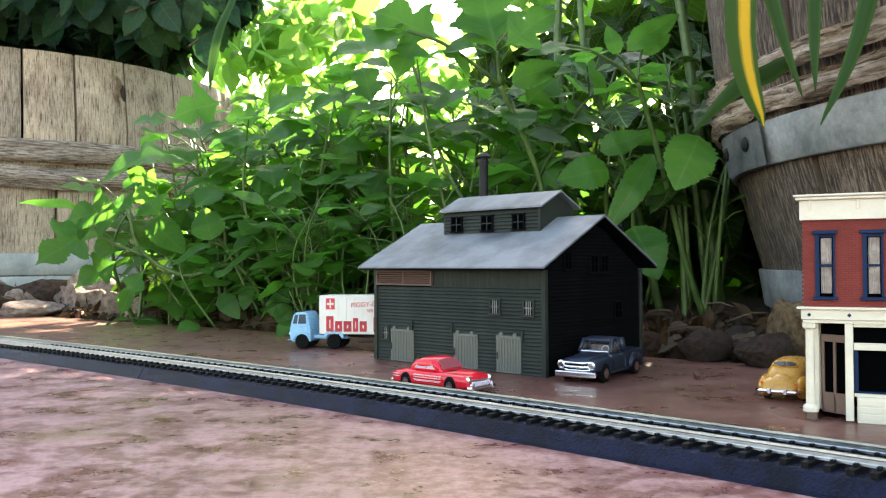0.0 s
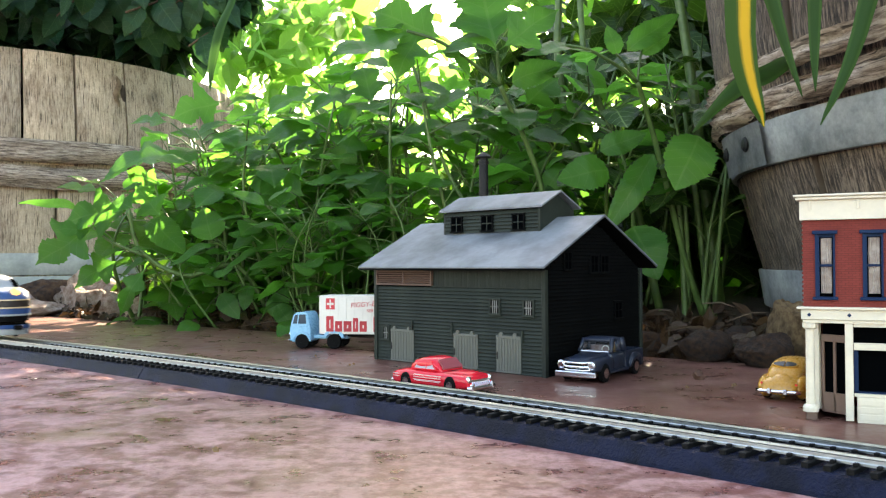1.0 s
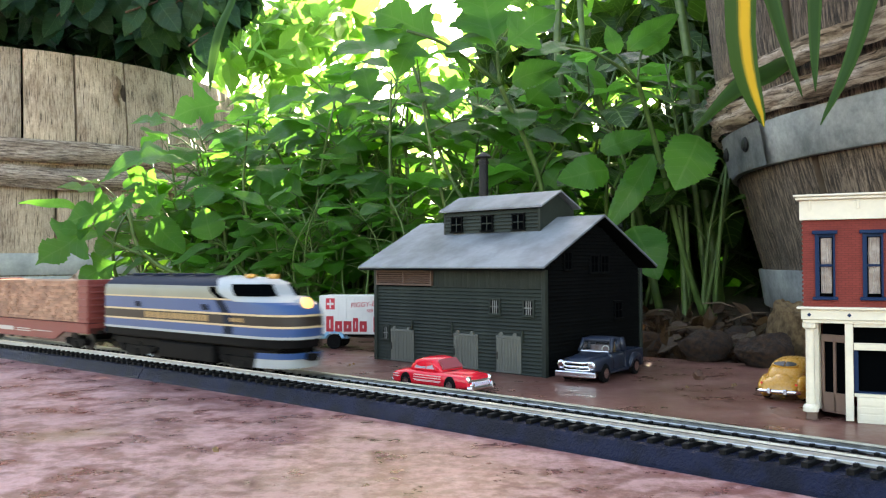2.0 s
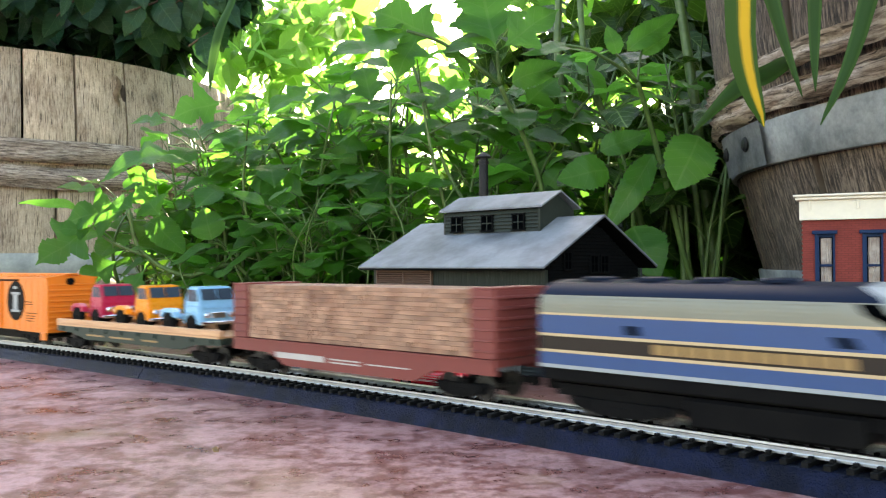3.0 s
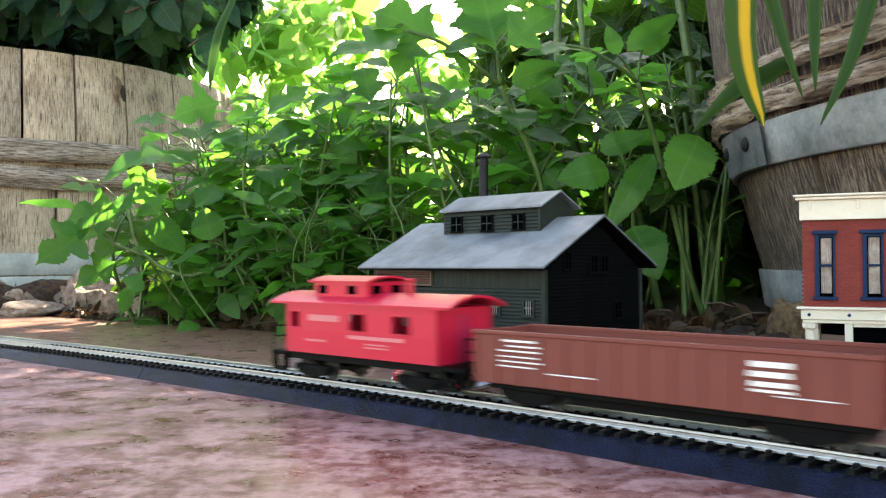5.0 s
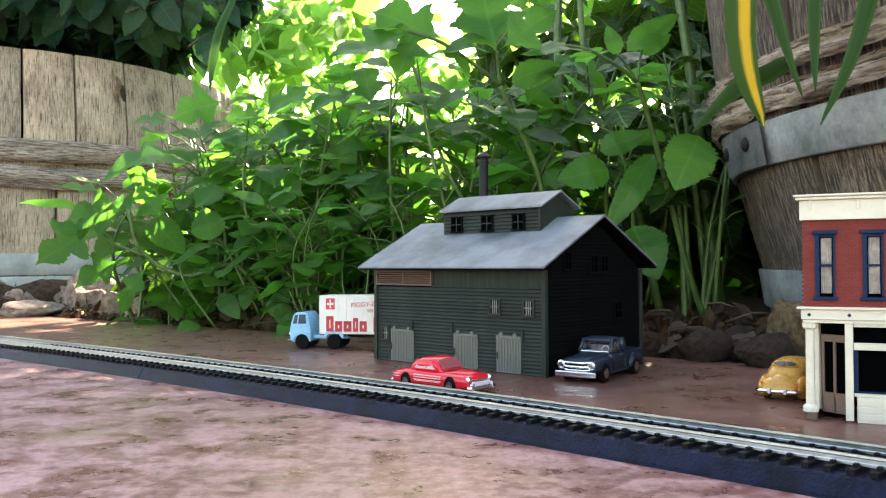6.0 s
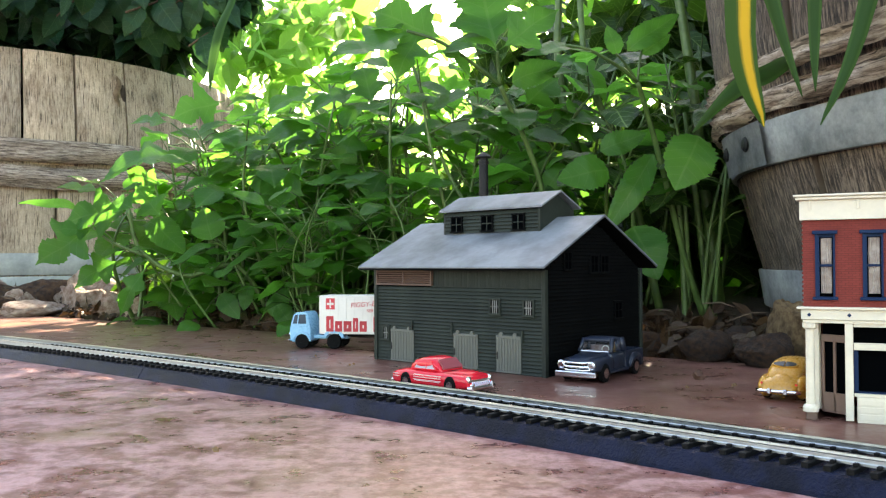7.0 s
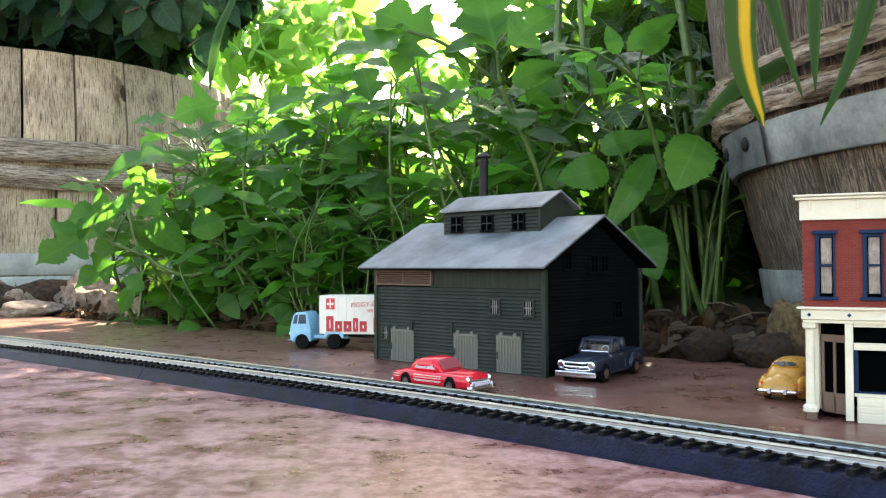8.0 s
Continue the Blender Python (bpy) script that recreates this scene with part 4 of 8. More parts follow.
# ---- leaves ----
def leaf_mesh(name, kind, material, seed, droop=0.22, fold=0.18):
    """A blade along +y, one unit long, from its stalk end; uv across and along."""
    rnd = random.Random(seed)
    n = 30
    bm = B()
    uvl = bm.loops.layers.uv.new("uv")
    rows = []
    deep = rnd.uniform(0.75, 1.1)
    for i in range(n + 1):
        v = i / n
        if kind == "lobed":
            # two side lobes low on the blade, a long middle lobe, fine teeth
            lobe = 0.46 * math.exp(-((v - 0.36) / 0.135) ** 2) * deep
            mid = 0.27 * math.exp(-((v - 0.66) / 0.23) ** 2)
            w = max(lobe, mid) * min(1.0, v / 0.10) * min(1.0, (1 - v) / 0.16) ** 0.7 * (1 + 0.045 * (-1) ** i) + 0.004
        elif kind == "oval":
            w = 0.31 * math.sin(math.pi * v ** 0.75) ** 0.8 * (1 + 0.05 * (-1) ** i) + 0.008
        elif kind == "lance":
            w = 0.20 * math.sin(math.pi * v ** 0.6) ** 0.9 * (1 + 0.05 * (-1) ** i) + 0.006
        else:
            w = 0.055 * (1 - v) ** 0.7 + 0.002
        if i == n:
            w = 0.004
        z = -droop * v * v + 0.025 * math.sin(v * 9 + seed)
        q = 0.012 * math.sin(v * 22 + seed) if kind in ("lobed", "oval") else 0.0
        ww = [w * (1 + rnd.uniform(-0.06, 0.06)), w * (1 + rnd.uniform(-0.06, 0.06))]
        y = v
        if 0 < i < n:
            y += {"lobed": 0.16 * w + (0.008 if i % 2 else -0.008), "oval": 0.010 if i % 2 else -0.010}.get(kind, 0)
        row = [(-ww[0], y, z + fold * w * 1.2 - 0.1 * w), (-ww[0] * 0.5, v + 0.02, z + fold * w * 0.7 + q), (0, v, z), (ww[1] * 0.5, v + 0.02, z + fold * w * 0.7 + q), (ww[1], y, z + fold * w * 1.2 - 0.1 * w)]
        rows.append([(bm.verts.new(p), 0.5 + p[0] * 0.9, p[1]) for p in row])
    for a, b in zip(rows, rows[1:]):
        for k in range(4):
            f = bm.faces.new((a[k][0], a[k + 1][0], b[k + 1][0], b[k][0]))
            for lp, q in zip(f.loops, (a[k], a[k + 1], b[k + 1], b[k])):
                lp[uvl].uv = (q[1], q[2])
    return to_mesh(name, bm, material, True)


LOBED = [leaf_mesh("leaf", "lobed", LEAF, i, 0.12 + 0.08 * i) for i in range(4)]
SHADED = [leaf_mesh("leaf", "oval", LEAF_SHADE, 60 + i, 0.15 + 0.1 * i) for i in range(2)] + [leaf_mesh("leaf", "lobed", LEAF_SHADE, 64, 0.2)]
OVAL = [leaf_mesh("leaf", "oval", LEAF, 10 + i, 0.12 + 0.1 * i) for i in range(3)]
VINE = [leaf_mesh("leaf", "oval", LEAF_VINE, 30 + i, 0.2 + 0.1 * i) for i in range(3)]
DRY = [leaf_mesh("leaf", "oval", DRY_LEAF, 40 + i, 0.5) for i in range(2)]


def leaf_pose(base, way, up, size, wide=1.0):
    y = Vector(way).normalized()
    x = y.cross(Vector(up))
    if x.length < 0.05:
        x = y.cross(Vector((1, 0, 0.2)))
    x.normalize()
    z = x.cross(y)
    m = Matrix((x * size * wide, y * size, z * size)).transposed().to_4x4()
    m.translation = Vector(base)
    return m


def add_leaf(plant, kinds, base, way, up, size, rnd, wide=1.0):
    ob = new("leaf", rnd.choice(kinds))
    ob.parent = plant
    ob.matrix_basis = leaf_pose(base, way, up, size, wide)
    return ob


def shrub(x, y, h, seed, stems=5, spread=0.10, size=(0.046, 0.084), start=0.2, kinds=None, label="leafy green shrub with broad lobed leaves", step=0.023, lean=(0, 0), stalk=0.0022, cap=290):
    """Stems from the ground, leaves spiralling up each one, opening outward and drooping."""
    rnd = random.Random(seed)
    kinds = kinds or LOBED + LOBED + OVAL
    plant = thing("shrub", pose(x, y, 0), label, "shrub", "garden shrubs")
    made = 0
    for k in range(stems):
        bm = B()
        a = rnd.uniform(0, 2 * math.pi)
        r = spread * rnd.uniform(0.3, 1.0)
        top = Vector((math.cos(a) * r + lean[0], math.sin(a) * r + lean[1], h * rnd.uniform(0.72, 1.04)))
        foot = Vector((math.cos(a) * 0.02 * rnd.random(), math.sin(a) * 0.02, -0.02))
        bend = Vector((rnd.uniform(-0.03, 0.03), rnd.uniform(-0.03, 0.03), 0))
        n = 9
        pts = [foot.lerp(top, i / n) + bend * math.sin(math.pi * i / n) + Vector((0, 0, 0.015 * math.sin(math.pi * i / n))) for i in range(n + 1)]
        tube(bm, pts, [stalk * (1.25 - 0.8 * i / n) for i in range(n + 1)], 6)
        length = (top - foot).length
        d = length * start * rnd.uniform(0.8, 1.2)
        turn = rnd.uniform(0, 6.28)
        while d < length and made < cap:
            f = d / length * n
            i = min(int(f), n - 1)
            p = pts[i].lerp(pts[i + 1], f - i)
            turn += 2.4 + rnd.uniform(-0.4, 0.4)
            el = rnd.uniform(-0.5, 0.45) + 0.25 * d / length
            out = Vector((math.cos(turn) * math.cos(el), math.sin(turn) * math.cos(el), math.sin(el)))
            pl = rnd.uniform(0.015, 0.045)
            q = p + out * pl + Vector((0, 0, 0.012))
            tube(bm, [p, p.lerp(q, 0.5) + Vector((0, 0, 0.003)), q], [stalk * 0.45, stalk * 0.38, stalk * 0.32], 4, False)
            way = (out + Vector((0, -0.12, -0.35 * rnd.random()))).normalized()
            up = Vector((rnd.uniform(-0.45, 0.45), rnd.uniform(-0.75, 0.25), 1.0))
            sz = rnd.uniform(*size) * (1.0 - 0.25 * (d / length))
            add_leaf(plant, kinds, q, way, up, sz, rnd, rnd.uniform(0.85, 1.2))
            made += 1
            d += step * rnd.uniform(0.6, 1.4)
        part("stem", bm, BARK, plant, "thin pale green stem", smooth=True)
    return plant


def build_shrubs():
    rows = [(-0.34, 0.99, 0.14), (-0.29, 1.04, 0.21), (-0.27, 1.10, 0.25), (-0.24, 0.96, 0.23), (-0.20, 1.06, 0.27), (-0.15, 0.92, 0.24), (-0.10, 1.02, 0.285),
            (-0.04, 0.90, 0.26), (0.00, 1.00, 0.295), (0.06, 0.86, 0.24), (0.10, 0.97, 0.29), (0.16, 0.86, 0.22), (0.21, 0.96, 0.30), (0.25, 0.84, 0.27), (0.30, 0.98, 0.34)]
    for i, (x, y, h) in enumerate(rows):
        if x < 0.13:
            shrub(x, y, h, 100 + i, stems=6, spread=0.10, start=0.32)
        else:
            shrub(x, y, h, 100 + i, stems=4, spread=0.055, start=0.42, kinds=SHADED + OVAL[:1], label="tall shrub with oval leaves, most coloured darker for shade")
    # low leaves at the slab's edge
    for i, (x, y, h) in enumerate([(-0.30, 0.955, 0.07), (-0.22, 0.90, 0.08), (-0.145, 0.85, 0.11), (-0.08, 0.80, 0.13), (-0.115, 0.83, 0.12)]):
        shrub(x, y, h, 200 + i, stems=5, spread=0.06, size=(0.025, 0.05), start=0.15, kinds=OVAL, step=0.012, stalk=0.0012, label="low broad-leaved weeds at the slab edge")


build_shrubs()


# ---- the plants that stand out, stem by stem and leaf by leaf ----
def hero_plant(label):
    return thing("shrub", pose(0, 0, 0), label, "shrub", "garden shrubs")


def hero_stem(plant, pts, r):
    bm = B()
    fine = []
    for i in range(len(pts) - 1):
        p0, p1, p2, p3 = (Vector(pts[max(0, min(len(pts) - 1, i + k))]) for k in (-1, 0, 1, 2))
        for k in range(4):
            t = k / 4
            fine.append(0.5 * ((2 * p1) + (p2 - p0) * t + (2 * p0 - 5 * p1 + 4 * p2 - p3) * t * t + (3 * p1 - p0 - 3 * p2 + p3) * t ** 3))
    fine.append(Vector(pts[-1]))
    tube(bm, fine, [r * (1.1 - 0.35 * i / len(fine)) for i in range(len(fine))], 8)
    part("stem", bm, BARK, plant, "pale green stem", smooth=True)


def hero_leaf(plant, kinds, base, tip, wide, up):
    base, tip = Vector(base), Vector(tip)
    n = len(plant.children)
    ob = new("leaf", kinds[n % len(kinds)])
    ob.parent = plant
    ob.matrix_basis = leaf_pose(base, tip - base, up, (tip - base).length * 1.05, wide)


def build_heroes():
    P = hero_plant("tall green shrub with large lobed leaves over the shed")
    hero_stem(P, [(0.1012, 0.8000, 0.0880), (0.0899, 0.7900, 0.1401), (0.0762, 0.7800, 0.1755), (0.0627, 0.7700, 0.2023), (0.0519, 0.7600, 0.2224)], 0.0026)
    hero_stem(P, [(0.0519, 0.7600, 0.2224), (0.0288, 0.7450, 0.2378), (-0.0007, 0.7300, 0.2540), (-0.0293, 0.7200, 0.2612)], 0.0018)
    hero_stem(P, [(0.0519, 0.7600, 0.2224), (0.0497, 0.7550, 0.2399), (0.0490, 0.7500, 0.2503)], 0.0016)
    hero_stem(P, [(0.0787, 0.8200, 0.0128), (0.0423, 0.8400, 0.0895), (0.0040, 0.8600, 0.1588), (-0.0228, 0.8600, 0.2447), (-0.0312, 0.8600, 0.2705)], 0.002)
    hero_leaf(P, LOBED, (-0.0223, 0.7250, 0.2591), (-0.0899, 0.7000, 0.2422), 0.95, (0.1, -0.50, 0.9))
    hero_leaf(P, LOBED, (0.0042, 0.7300, 0.2539), (-0.0585, 0.7400, 0.2900), 0.9, (0.0, -1.0, 0.25))
    hero_leaf(P, LOBED, (-0.0199, 0.7250, 0.2576), (-0.0380, 0.7000, 0.2265), 0.9, (0.1, -0.50, 0.9))
    hero_leaf(P, LOBED, (-0.0032, 0.7300, 0.2491), (0.0269, 0.7200, 0.2344), 0.9, (0.1, -0.50, 0.9))
    hero_leaf(P, LOBED, (-0.0293, 0.7200, 0.2612), (-0.0654, 0.7500, 0.2746), 0.8, (0.1, -0.50, 0.9))
    hero_leaf(P, LOBED, (0.0480, 0.7500, 0.2503), (0.0355, 0.7700, 0.3231), 1.25, (0.0, -1.0, 0.25))
    hero_leaf(P, LOBED, (0.0510, 0.7500, 0.2513), (0.0978, 0.7400, 0.2889), 0.75, (0.0, -1.0, 0.25))
    hero_leaf(P, LOBED, (0.0465, 0.7500, 0.2488), (0.0089, 0.7200, 0.2585), 0.8, (0.1, -0.50, 0.9))
    hero_leaf(P, LOBED, (0.0490, 0.7500, 0.2488), (0.0202, 0.7800, 0.3005), 0.9, (0.0, -1.0, 0.25))
    hero_leaf(P, OVAL, (0.0653, 0.8000, 0.2342), (0.1052, 0.7800, 0.2479), 0.9, (0.0, -1.0, 0.25))
    hero_leaf(P, LOBED, (0.0657, 0.8400, 0.2287), (0.1189, 0.8200, 0.2626), 0.8, (0.1, -0.50, 0.9))
    hero_leaf(P, LOBED, (0.0814, 0.8600, 0.2210), (0.1159, 0.8600, 0.2551), 1.2, (0.0, -1.0, 0.25))
    hero_leaf(P, OVAL, (-0.0293, 0.8500, 0.2426), (0.0127, 0.8300, 0.2354), 0.7, (0.1, -0.50, 0.9))
    hero_leaf(P, LOBED, (-0.0516, 0.8400, 0.1849), (-0.0013, 0.8300, 0.2079), 0.9, (0.1, -0.50, 0.9))
    hero_leaf(P, LOBED, (-0.0125, 0.8400, 0.1958), (0.0530, 0.8200, 0.2004), 0.75, (0.1, -0.50, 0.9))
    hero_leaf(P, OVAL, (0.0399, 0.8300, 0.1966), (0.0737, 0.8100, 0.1771), 0.9, (0.1, -0.50, 0.9))
    hero_leaf(P, OVAL, (0.0527, 0.8200, 0.1541), (0.0871, 0.8100, 0.1797), 0.7, (0.1, -0.50, 0.9))
    hero_leaf(P, LOBED, (-0.0697, 0.8600, 0.2221), (-0.0827, 0.8800, 0.2727), 0.95, (0.0, -1.0, 0.25))
    hero_leaf(P, LOBED, (-0.0757, 0.8600, 0.1650), (-0.1186, 0.8400, 0.1519), 0.55, (0.1, -0.50, 0.9))
    hero_leaf(P, LOBED, (0.0649, 0.8400, 0.1339), (0.0252, 0.8200, 0.1054), 0.8, (0.1, -0.50, 0.9))
    hero_leaf(P, OVAL, (0.0964, 0.8000, 0.1516), (0.1137, 0.7900, 0.1662), 0.8, (0.1, -0.50, 0.9))
    hero_leaf(P, OVAL, (0.1150, 0.8000, 0.1568), (0.0898, 0.7900, 0.1244), 0.8, (0.0, -1.0, 0.25))
    P = hero_plant("tall shrub with arching stems beside the dark barrel")
    hero_stem(P, [(0.2493, 0.8200, 0.0116), (0.2308, 0.8100, 0.0606), (0.2127, 0.8000, 0.1243), (0.1985, 0.7900, 0.1708), (0.1861, 0.7800, 0.2058), (0.1768, 0.7700, 0.2271)], 0.0028)
    hero_stem(P, [(0.1768, 0.7700, 0.2271), (0.1555, 0.7600, 0.2403), (0.1287, 0.7500, 0.2517), (0.1088, 0.7500, 0.2559)], 0.0016)
    hero_stem(P, [(0.1768, 0.7700, 0.2271), (0.1656, 0.7650, 0.2414), (0.1556, 0.7600, 0.2505)], 0.0012)
    hero_stem(P, [(0.1768, 0.7700, 0.2271), (0.1790, 0.7700, 0.2451), (0.1817, 0.7700, 0.2604)], 0.0012)
    hero_stem(P, [(0.2697, 0.8600, -0.0138), (0.2595, 0.8600, 0.0886), (0.2518, 0.8600, 0.1570), (0.2479, 0.8700, 0.2159)], 0.0032)
    hero_stem(P, [(0.2385, 0.8400, -0.0117), (0.2370, 0.8500, 0.0997), (0.2323, 0.8600, 0.2028)], 0.003)
    hero_stem(P, [(0.2915, 0.9000, 0.0062), (0.2704, 0.9200, 0.2550), (0.2561, 0.9300, 0.3750)], 0.006)
    hero_stem(P, [(0.2290, 0.9000, 0.0066), (0.1949, 0.9000, 0.1617), (0.1542, 0.9000, 0.2637), (0.1494, 0.9200, 0.3724)], 0.004)
    hero_stem(P, [(0.2229, 0.9500, 0.0035), (0.1371, 0.9500, 0.2306), (0.1321, 0.9500, 0.3762)], 0.005)
    hero_leaf(P, OVAL, (0.1312, 0.7500, 0.2517), (0.0720, 0.7300, 0.2501), 0.95, (-0.2, -0.5, 0.9))
    hero_leaf(P, OVAL, (0.1566, 0.7600, 0.2494), (0.1498, 0.7600, 0.2758), 0.9, (0.0, -1.0, 0.25))
    hero_leaf(P, OVAL, (0.1668, 0.7650, 0.2542), (0.2164, 0.7700, 0.2951), 0.55, (0.0, -1.0, 0.25))
    hero_leaf(P, OVAL, (0.1806, 0.7700, 0.2527), (0.2064, 0.7700, 0.2705), 0.8, (0.0, -1.0, 0.25))
    hero_leaf(P, OVAL, (0.1446, 0.7400, 0.1448), (0.1034, 0.7200, 0.1382), 1.05, (0.0, -1.0, 0.25))
    hero_leaf(P, OVAL, (0.1369, 0.7400, 0.1606), (0.1720, 0.7300, 0.1765), 0.85, (0.0, -1.0, 0.25))
    hero_leaf(P, OVAL, (0.1785, 0.7200, 0.1558), (0.1373, 0.7000, 0.0942), 0.48, (0.0, -1.0, 0.25))
    hero_leaf(P, OVAL, (0.1992, 0.6600, 0.1621), (0.1803, 0.6500, 0.1241), 1.4, (0.0, -1.0, 0.25))
    hero_leaf(P, LOBED, (0.1346, 0.8000, 0.2604), (0.0882, 0.7900, 0.2451), 0.8, (0.1, -0.50, 0.9))
    hero_leaf(P, OVAL, (0.1602, 0.7200, 0.0948), (0.1762, 0.7000, 0.0545), 1.3, (0.0, -1.0, 0.25))
    hero_leaf(P, LOBED, (0.1218, 0.8400, 0.2702), (0.1696, 0.8300, 0.2371), 0.8, (-0.2, -0.5, 0.9))
    hero_leaf(P, OVAL, (0.1148, 0.8000, 0.1356), (0.0909, 0.7800, 0.0875), 1.1, (0.0, -1.0, 0.25))
    hero_leaf(P, LOBED, (0.1583, 0.8600, 0.2148), (0.1100, 0.8400, 0.1949), 1.2, (0.0, -1.0, 0.25))
    hero_leaf(P, OVAL, (0.2040, 0.8400, 0.1385), (0.1765, 0.8400, 0.1665), 0.9, (0.0, -1.0, 0.25))
    P = hero_plant("low spreading shrub with bright lobed leaves")
    hero_stem(P, [(-0.1813, 0.9000, 0.0095), (-0.2144, 0.8900, 0.0633), (-0.2586, 0.8800, 0.0532), (-0.2860, 0.8750, 0.0610), (-0.3004, 0.8700, 0.0726), (-0.3113, 0.8650, 0.0870), (-0.3163, 0.8600, 0.1211)], 0.0024)
    hero_stem(P, [(-0.3004, 0.8700, 0.0726), (-0.3322, 0.8600, 0.0870), (-0.3480, 0.8500, 0.1027)], 0.0016)
    hero_stem(P, [(-0.2705, 0.9000, 0.0131), (-0.2909, 0.8900, 0.0462), (-0.3005, 0.8700, 0.0698)], 0.0012)
    hero_stem(P, [(-0.1831, 0.8800, 0.0021), (-0.2062, 0.8800, 0.0459), (-0.2235, 0.8800, 0.0809), (-0.2383, 0.8700, 0.0866)], 0.0014)
    hero_stem(P, [(-0.1574, 0.9000, 0.0331), (-0.1749, 0.9000, 0.1047), (-0.2068, 0.9100, 0.1656), (-0.2333, 0.9200, 0.1974), (-0.2455, 0.9200, 0.2097)], 0.002)
    hero_stem(P, [(-0.2884, 0.9200, 0.1002), (-0.3066, 0.9200, 0.1369), (-0.3160, 0.9300, 0.1747)], 0.0014)
    hero_leaf(P, LOBED, (-0.3163, 0.8600, 0.1200), (-0.3729, 0.8400, 0.1158), 1.0, (0.1, -0.85, 0.55))
    hero_leaf(P, LOBED, (-0.3094, 0.8600, 0.1211), (-0.3418, 0.8700, 0.1363), 1.0, (0.1, -0.85, 0.55))
    hero_leaf(P, LOBED, (-0.3464, 0.8500, 0.1027), (-0.3895, 0.8200, 0.0714), 1.1, (-0.1, -0.9, 0.5))
    hero_leaf(P, LOBED, (-0.3452, 0.8500, 0.0982), (-0.3728, 0.8300, 0.1032), 1.0, (0.1, -0.85, 0.55))
    hero_leaf(P, LOBED, (-0.3200, 0.8500, 0.0699), (-0.3580, 0.8300, 0.0525), 0.9, (0.1, -0.85, 0.55))
    hero_leaf(P, LOBED, (-0.2982, 0.8600, 0.0640), (-0.3218, 0.8400, 0.0227), 0.6, (0.0, -1.0, 0.25))
    hero_leaf(P, OVAL, (-0.2273, 0.8400, 0.0887), (-0.2355, 0.8400, 0.1193), 1.6, (0.0, -1.0, 0.25))
    hero_leaf(P, OVAL, (-0.2298, 0.8600, 0.0852), (-0.2690, 0.8400, 0.0717), 0.6, (-0.2, -0.5, 0.9))
    hero_leaf(P, LOBED, (-0.2344, 0.9200, 0.2402), (-0.2830, 0.9000, 0.2273), 1.1, (0.0, -1.0, 0.25))
    hero_leaf(P, LOBED, (-0.2760, 0.9200, 0.1867), (-0.3567, 0.8900, 0.1811), 0.95, (0.1, -0.50, 0.9))
    hero_leaf(P, LOBED, (-0.2303, 0.9200, 0.2005), (-0.2819, 0.9000, 0.2081), 0.9, (0.1, -0.50, 0.9))
    hero_leaf(P, LOBED, (-0.1686, 0.9000, 0.1852), (-0.2454, 0.8800, 0.1685), 0.75, (-0.2, -0.5, 0.9))
    hero_leaf(P, LOBED, (-0.1993, 0.8900, 0.1546), (-0.2715, 0.8700, 0.1548), 0.55, (-0.2, -0.5, 0.9))
    hero_leaf(P, OVAL, (-0.1651, 0.8800, 0.1388), (-0.2034, 0.8700, 0.1613), 0.9, (0.0, -1.0, 0.25))
    hero_leaf(P, LOBED, (-0.1389, 0.8800, 0.1327), (-0.1862, 0.8700, 0.1554), 1.2, (0.0, -1.0, 0.25))
    hero_leaf(P, LOBED, (-0.2972, 0.9100, 0.1482), (-0.3327, 0.9000, 0.1654), 0.8, (0.0, -1.0, 0.25))
    hero_leaf(P, LOBED, (-0.1905, 0.9200, 0.2430), (-0.2276, 0.9100, 0.2444), 0.6, (-0.2, -0.5, 0.9))
    hero_leaf(P, LOBED, (-0.1905, 0.9200, 0.2216), (-0.2307, 0.9100, 0.2262), 0.9, (0.0, -1.0, 0.25))
    hero_leaf(P, LOBED, (-0.1221, 0.9100, 0.2104), (-0.1668, 0.8900, 0.1839), 0.9, (0.1, -0.50, 0.9))
    hero_leaf(P, LOBED, (-0.1384, 0.9400, 0.2621), (-0.1905, 0.9200, 0.2369), 1.0, (0.1, -0.50, 0.9))
    hero_leaf(P, LOBED, (-0.0886, 0.9400, 0.2555), (-0.1447, 0.9200, 0.2427), 0.9, (0.1, -0.50, 0.9))
    hero_leaf(P, LOBED, (-0.0930, 0.9200, 0.2117), (-0.1091, 0.9000, 0.1698), 1.1, (0.0, -1.0, 0.25))
    hero_leaf(P, LOBED, (-0.2941, 0.9000, 0.1115), (-0.3202, 0.8900, 0.1466), 0.8, (0.0, -1.0, 0.25))
    hero_leaf(P, LOBED, (-0.1360, 0.8800, 0.1211), (-0.2213, 0.8600, 0.0863), 0.6, (-0.2, -0.5, 0.9))
    hero_leaf(P, OVAL, (-0.2217, 0.8500, 0.0355), (-0.2025, 0.8400, 0.0135), 1.0, (0.0, -1.0, 0.25))
    hero_leaf(P, OVAL, (-0.1936, 0.8500, 0.0437), (-0.1969, 0.8400, 0.0218), 1.0, (0.0, -1.0, 0.25))
    hero_leaf(P, OVAL, (-0.1692, 0.8400, 0.0133), (-0.1552, 0.8400, 0.0409), 1.0, (0.0, -1.0, 0.25))
    hero_leaf(P, OVAL, (-0.1617, 0.8300, 0.0248), (-0.1435, 0.8200, 0.0036), 1.0, (0.0, -1.0, 0.25))


build_heroes()


